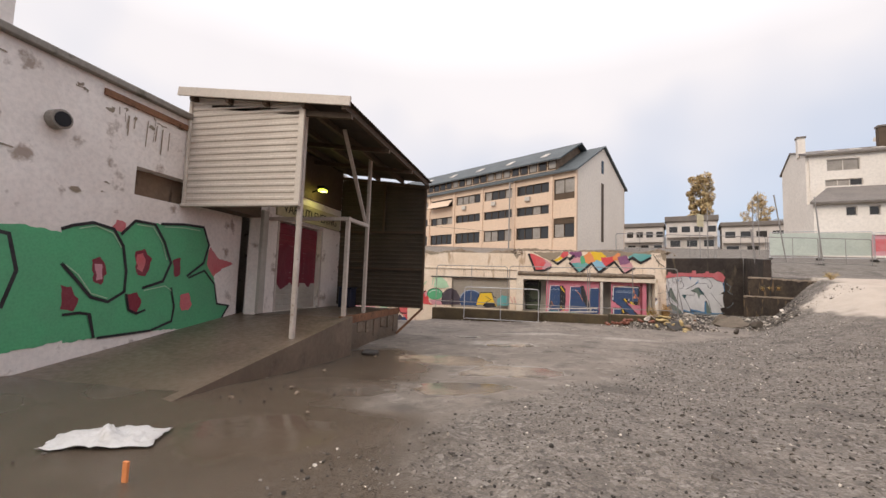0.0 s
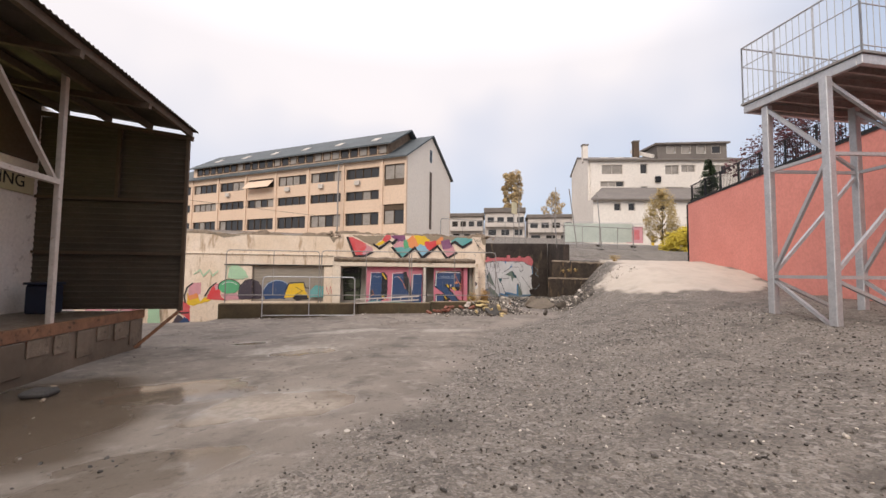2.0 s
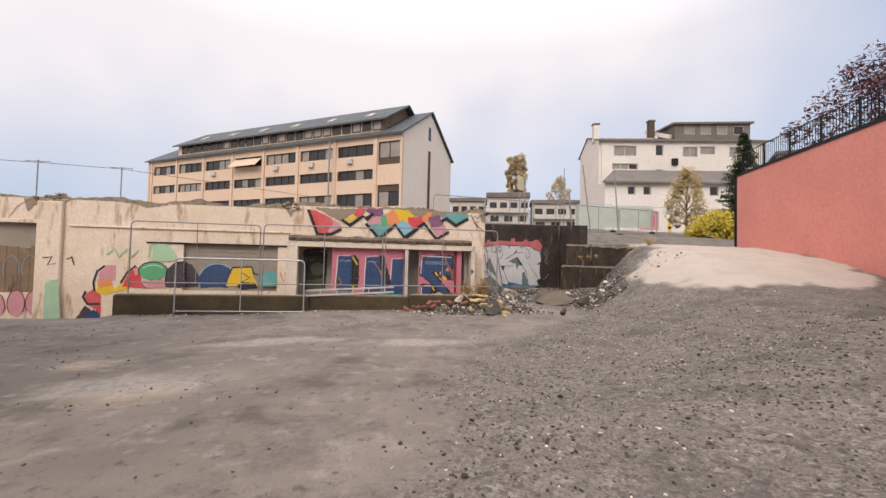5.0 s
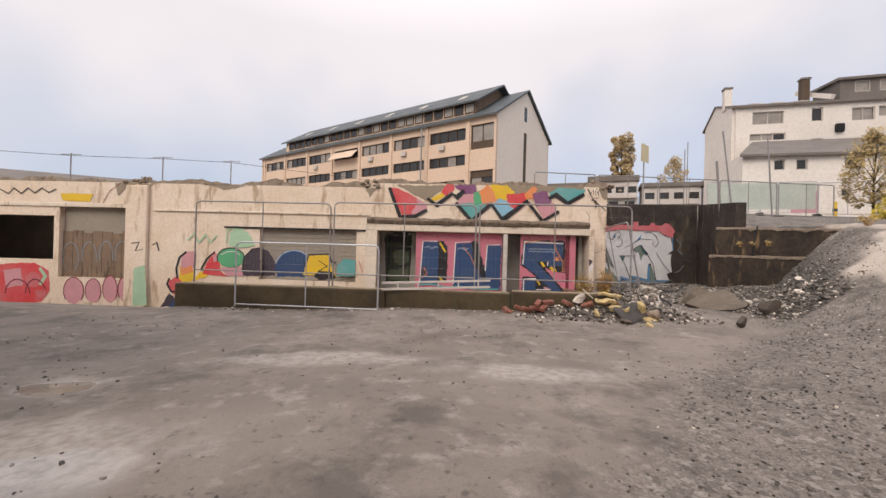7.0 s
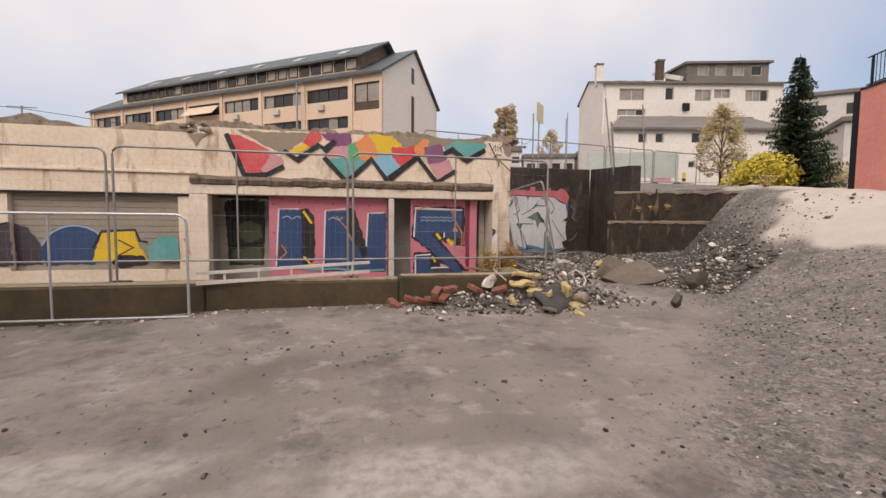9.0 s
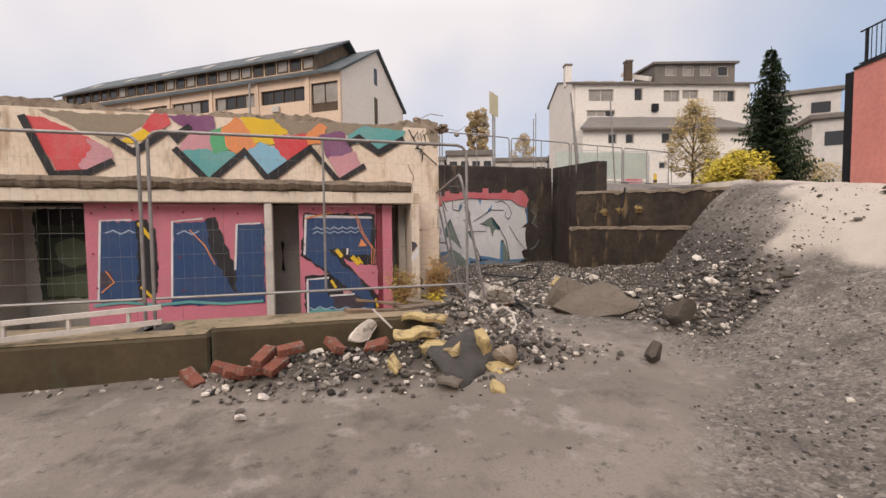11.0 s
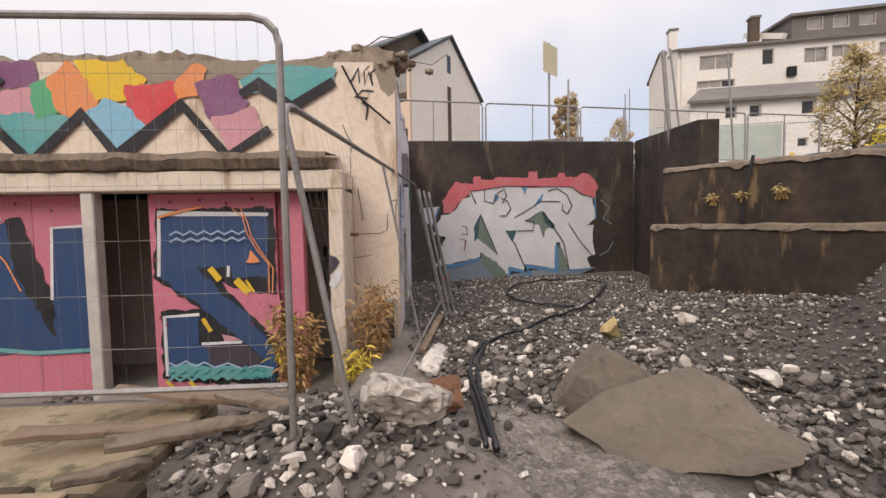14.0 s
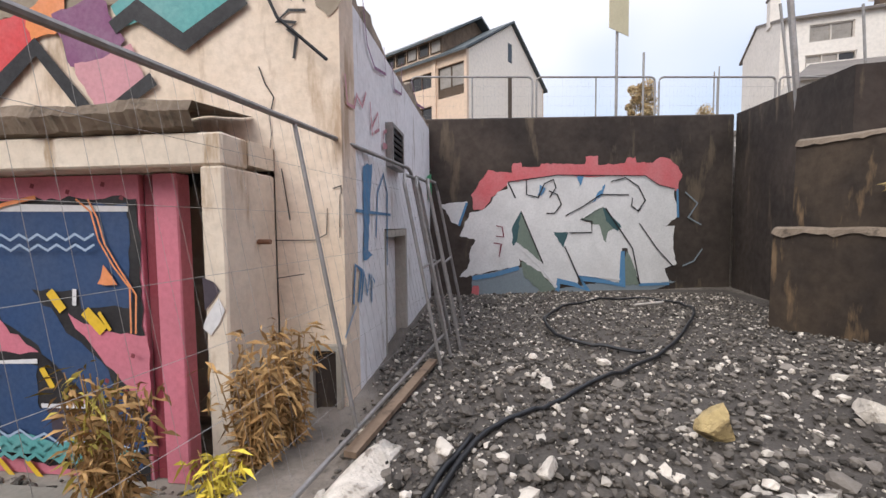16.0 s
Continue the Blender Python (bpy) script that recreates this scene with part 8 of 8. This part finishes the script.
def lump_board(name, label, category, at, size, mat, turn, tilt=(0, 0), bend=0.03, seed=1):
    bm = bmesh.new()
    box(bm, -size[0], size[0], -size[1], size[1], -size[2], size[2])
    bmesh.ops.subdivide_edges(bm, edges=bm.edges, cuts=5, use_grid_fill=True)
    for v in bm.verts:
        n = Vector((noise.noise(v.co * 6 + Vector((seed, 0, 0))), noise.noise(v.co * 6 + Vector((0, seed, 3))), noise.noise(v.co * 5 + Vector((3, 1, seed)))))
        v.co += n * bend
    ob = solo(name, bm, mat, label, category, smooth=True)
    ob.matrix_world = pose(*at, tilt[0], tilt[1], turn)
    return ob


for i, (x, y, dz, sx, sy, sz, turn) in enumerate(((5.35, 18.95, 0.30, 0.28, 0.07, 0.026, -14), (5.2, 18.75, 0.18, 0.24, 0.08, 0.028, 10), (5.45, 18.6, 0.12, 0.2, 0.1, 0.04, -35), (5.9, 18.5, 0.2, 0.05, 0.09, 0.15, 8), (6.08, 18.4, 0.03, 0.18, 0.1, 0.03, 30), (5.85, 17.95, 0.02, 0.08, 0.06, 0.025, 70), (4.9, 18.5, 0.06, 0.1, 0.07, 0.03, 50))):
    lump_board("insulation_piece", "torn yellow insulation slab on the rubble", "insulation", (x, y, ground_z(x, y) + dz), (sx, sy, sz), insul, turn, (8 + i * 5, 6 - i * 4), 0.06, i)
lump_board("roofing_felt", "bent black roofing felt sheet on the rubble", "felt", (5.7, 18.45, ground_z(5.7, 18.45) + 0.14), (0.36, 0.27, 0.008), tar_felt, 28, (34, -14), 0.085, 4)
lump_board("flat_stone", "flat dark stone plate beside the felt", "stone", (5.45, 18.2, ground_z(5.45, 18.2) + 0.05), (0.2, 0.12, 0.02), slab_mat, 60, (10, 5), 0.03, 9)
for i, (x, y, dz, sx, sy, turn) in enumerate(((5.55, 20.1, 0.16, 0.42, 0.06, 28), (4.95, 20.25, 0.1, 0.5, 0.07, 12), (5.75, 20.6, 0.12, 0.34, 0.09, -20), (5.2, 20.75, 0.1, 0.55, 0.08, 5), (5.3, 19.75, 0.12, 0.2, 0.08, 50))):
    lump_board("broken_board", "brown broken board among the rubble behind the kerb", "board", (x, y, max(-0.12, ground_z(x, y)) + dz), (sx, sy, 0.018), ledge_mat if i % 2 == 0 else sheet_board, turn, (6 - 3 * i, 4 + 2 * i), 0.035, 50 + i)
t = thing("broken_stick", "thin pale broken stick leaning on the kerb", "stick")
part("stick", tube(bmesh.new(), [(4.75, 19.12, 0.22), (4.95, 18.95, 0.02)], 0.012, 6), frame_white, t)
t = thing("bent_rod", "dark bent steel rod standing in rubble", "rod")
part("rod", tube(bmesh.new(), [(7.3, 21.0, 0.02), (7.35, 20.6, -0.1), (7.4, 20.2, -0.24)], 0.02, 6), dark_metal, t)
t = thing("white_tube", "curved white plastic tube in the rubble heap", "tube")
part("tube", tube(bmesh.new(), [(6.2, 18.95, 0.12), (6.32, 18.9, 0.2), (6.4, 18.8, 0.14), (6.38, 18.65, 0.02), (6.3, 18.6, -0.06)], 0.014, 7), frame_white, t)
t = thing("floor_sill", "broken grey concrete sill before the painted door", "sill")
part("sill", boxes((3.3, 5.84, 22.1, 22.42, -0.72, -0.62), (4.1, 5.6, 21.85, 22.09, -0.66, -0.58), bevel=0.02), concrete, t)
lump_board("white_sheet", "crumpled dirty white sheet by the pale wall", "sheet", (7.05, 22.0, ground_z(7.05, 22.0) + 0.06), (0.09, 0.4, 0.015), pale_stone, -14, (0, 0), 0.08, 5)


# ---- hoses ----
def hose(offset, label, pts):
    q = [Vector((x + offset, y, ground_z(x, y) + 0.05)) for x, y in pts]
    fine = []
    for i in range(len(q) - 1):
        p0, p1, p2, p3 = q[max(i - 1, 0)], q[i], q[i + 1], q[min(i + 2, len(q) - 1)]
        for k in range(8):
            t = k / 8
            c = 0.5 * ((2 * p1) + (p2 - p0) * t + (2 * p0 - 5 * p1 + 4 * p2 - p3) * t * t + (3 * p1 - p0 - 3 * p2 + p3) * t ** 3)
            c.z = ground_z(c.x, c.y) + ground_rough(c.x, c.y) + 0.05 + 0.02 * math.sin(i + t * 3)
            fine.append(c)
    bm = tube(bmesh.new(), fine, 0.021, 8)
    solo("hose", bm, rubber, label, "hose", smooth=True)


HOSE = [(7.4, 20.2), (7.4, 20.7), (7.42, 21.2), (7.5, 21.92), (7.76, 22.69), (8.22, 23.16), (9.09, 23.96), (10.08, 25.04), (10.95, 26.5), (11.2, 27.5), (10.7, 28.1), (9.77, 27.75), (8.72, 26.39), (8.66, 25.2), (9.08, 24.77), (9.61, 24.66)]
hose(0, "black rubber hose looped over the rubble", HOSE)
hose(-0.07, "black rubber hose beside its twin", HOSE[:5])


# ---- weeds ----
def weed(x, y, z, height, spread, mat, seed, n=420, label="dry brown weed against the cream corner"):
    t = thing("dry_weed", label, "weed", at=(x, y, z))
    rnd = random.Random(seed)
    st = bmesh.new()
    lf = bmesh.new()
    for k in range(16):
        a = rnd.uniform(0, math.tau)
        r = spread * rnd.uniform(0.2, 1)
        top = Vector((math.cos(a) * r, math.sin(a) * r * 0.6, height * rnd.uniform(0.65, 1.05)))
        tube(st, [(rnd.uniform(-0.06, 0.06), rnd.uniform(-0.06, 0.06), -0.1), top * 0.6, top], 0.007, 4, 0.003)
        for j in range(n // 16):
            f = rnd.uniform(0.2, 1.05)
            p = top * f + Vector((rnd.gauss(0, 0.035), rnd.gauss(0, 0.035), rnd.gauss(0, 0.03)))
            d = Vector((rnd.gauss(0, 1), rnd.gauss(0, 1), rnd.uniform(-1.6, 0.2))).normalized() * rnd.uniform(0.07, 0.16)
            w = d.orthogonal().normalized() * rnd.uniform(0.006, 0.014)
            m = p + d * 0.5 + Vector((0, 0, 0.015))
            v = [lf.verts.new(p), lf.verts.new(m + w), lf.verts.new(p + d), lf.verts.new(m - w)]
            lf.faces.new(v)
    tagged(part("stem_tuft", st, dry_leaf, t), kind="stuff")
    part("foliage", lf, mat, t)


weed(6.28, 22.25, -0.4, 0.95, 0.26, dry_leaf, 2, 900)
weed(6.42, 22.5, -0.35, 0.9, 0.2, dry_leaf, 4, 500)
weed(5.62, 21.9, -0.55, 0.9, 0.3, dry_leaf, 5, 700, "dry weed with yellowing leaves by the painted door")
weed(5.55, 21.95, -0.45, 0.85, 0.34, material("yellowing_leaves", (0.42, 0.33, 0.06), (0.3, 0.25, 0.06), scale=9, fine=30, bump=0, random=0.5), 6, 300, "yellow-green leaves of a weed by the door")
weed(6.2, 22.0, -0.4, 0.35, 0.15, yellow_leaf, 8, 200, "small yellow weed at the corner's foot")
weed(13.0, 20.9, ground_z(13, 20.9), 0.3, 0.3, olive_leaf, 9, 200, "low weed on top of the block wall")
for i, (x, y, z) in enumerate(((11.98, 23.9, 1.62), (11.85, 24.4, 1.6), (12.05, 23.3, 1.63))):
    weed(x, y, z, 0.07, 0.07, olive_leaf, 40 + i, 50, "small yellow weed growing from the dark block")


# ---- small things of the yard ----
def crumpled(name, label, at, size, mat, seed, turn=0):
    bm = bmesh.new()
    bmesh.ops.create_grid(bm, x_segments=26, y_segments=18, size=1)
    for v in bm.verts:
        r = math.hypot(v.co.x, v.co.y)
        z = 0.12 * max(0, 1 - r * r) + 0.8 * abs(noise.noise((v.co.x * 3.4, v.co.y * 3.4, seed))) + 0.45 * abs(noise.noise((v.co.x * 7, v.co.y * 7, seed)))
        v.co = Vector(((v.co.x + 0.2 * noise.noise((v.co.x * 2, v.co.y * 2, seed + 5))) * size[0], (v.co.y + 0.2 * noise.noise((v.co.x * 2, v.co.y * 2, seed + 9))) * size[1], z * size[2] * (0.15 + 0.85 * max(0, 1.2 - r))))
    bmesh.ops.solidify(bm, geom=bm.faces, thickness=0.004)
    ob = solo(name, bm, mat, label, "plastic bag", smooth=True)
    ob.matrix_world = pose(*at, 0, 0, turn)


crumpled("plastic_bag", "crumpled white plastic bag on the wet ground", (-4.62, 1.75, ground_z(-4.62, 1.75) + 0.02), (0.48, 0.26, 0.2), plastic, 3, 22)
for i, (x, y) in enumerate(((-4.55, 3.4), (-4.2, 4.3), (-3.9, 4.0), (-4.6, 6.1), (-3.2, 3.1), (-4.4, 8.4), (-4.8, 9.2))):
    boulder("debris_lump", "small brown lump of debris by the ramp", (x, y, ground_z(x, y) + 0.03), (0.065, 0.05, 0.03), rubble_mat, 60 + i, i * 33, category="debris", sub=2)
t = thing("debris_heap", "small dark heap of debris below the dock", "debris")
part("heap", boxes((-4.9, -4.5, 8.6, 8.95, ground_z(-4.7, 8.8) - 0.02, ground_z(-4.7, 8.8) + 0.1), bevel=0.045), tar_felt, t)
t = thing("survey_stake", "short orange wooden survey stake", "stake", at=(-3.68, 1.13, ground_z(-3.68, 1.13)))
part("stake", boxes((-0.025, 0.025, -0.012, 0.012, -0.1, 0.16), bevel=0.003), MATS["spray_orange"], t)
# rebar and wires on the broken corner
t = thing("bent_rebar", "thin bent reinforcing wires on the broken corner", "rebar")
part("wire", tube(bmesh.new(), [(6.2, 23.25, 3.3), (6.25, 23.2, 3.6), (6.45, 23.1, 3.68), (6.7, 23.0, 3.62)], 0.008, 5), rust, t)
part("wire", tube(bmesh.new(), [(6.5, 23.2, 3.3), (6.7, 23.15, 3.42), (7.1, 23.2, 3.36), (7.3, 23.2, 3.5)], 0.006, 5), rust, t)
part("wire", tube(bmesh.new(), [(5.95, 23.06, 3.3), (6.15, 23.0, 2.9), (6.55, 22.98, 2.55)], 0.014, 5), dark_metal, t)
for x, z in ((-1.5, 3.25), (-9.9, 3.2), (6.45, 3.28)):
    bm = bmesh.new()
    rnd = random.Random(int(x * 10))
    for k in range(46):
        c = Vector((x + rnd.gauss(0, 0.22), YW + 0.12 + rnd.gauss(0, 0.1), z + abs(rnd.gauss(0, 0.1)) - 0.05 * rnd.random()))
        r = rnd.uniform(0.03, 0.11)
        bmesh.ops.create_icosphere(bm, subdivisions=1, radius=r, matrix=Matrix.Translation(c) @ Matrix.Diagonal((1, 0.8, 0.7, 1)))
    solo("broken_masonry", bm, rubble_mat, "crumbling broken masonry on the wall top", "masonry", kind="stuff")


# ---- leaning panels and timber by the side wall ----
for i, (y0, y1, x0) in enumerate(((24.1, 25.3, 6.78), (24.4, 25.6, 6.86), (24.7, 25.8, 6.95))):
    f = thing("leaning_frame", "grey tube frame leaning on the pale side wall", "fence", "leaning frames")
    zg = ground_z(7.3, y0)
    part("frame", tube(bmesh.new(), [(x0 + 0.5, y0, zg), (x0 + 0.12, y0 + 0.1, 1.7), (x0 + 0.1, y0 + 0.2, 1.82), (x0 + 0.1, y1 - 0.2, 1.85), (x0 + 0.12, y1 - 0.1, 1.75), (x0 + 0.5, y1, zg)], 0.02), galv_dull, f)
    part("bar", tube(bmesh.new(), [(x0 + 0.3, y0 + 0.05, 0.8), (x0 + 0.3, y1 - 0.05, 0.8)], 0.014), galv_dull, f)
t = thing("timber_plank", "weathered brown plank lying along the fence foot", "plank")
part("plank", beam(bmesh.new(), (6.9, 22.3, ground_z(6.9, 22.3) + 0.05), (7.2, 24.1, ground_z(7.2, 24.1) + 0.06), 0.09, 0.04), sheet_board, t)
t = thing("white_stick", "short white plastic stick lying on the rubble", "stick")
part("stick", tube(bmesh.new(), [(10.3, 27.2, ground_z(10.3, 27.2) + 0.06), (10.9, 27.5, ground_z(10.9, 27.5) + 0.06)], 0.02, 6), frame_white, t)


# ---- chips on the sunken porch strip ----
strip = []
for _ in range(900):
    x, y = rng.uniform(2.5, 6.1), rng.uniform(21.45, 22.6)
    strip.append((x, y, rng.uniform(0.012, 0.05), 0.08))
scatter("porch_debris", "grey broken chips on the sunken porch strip", stone_grey, strip, 9)
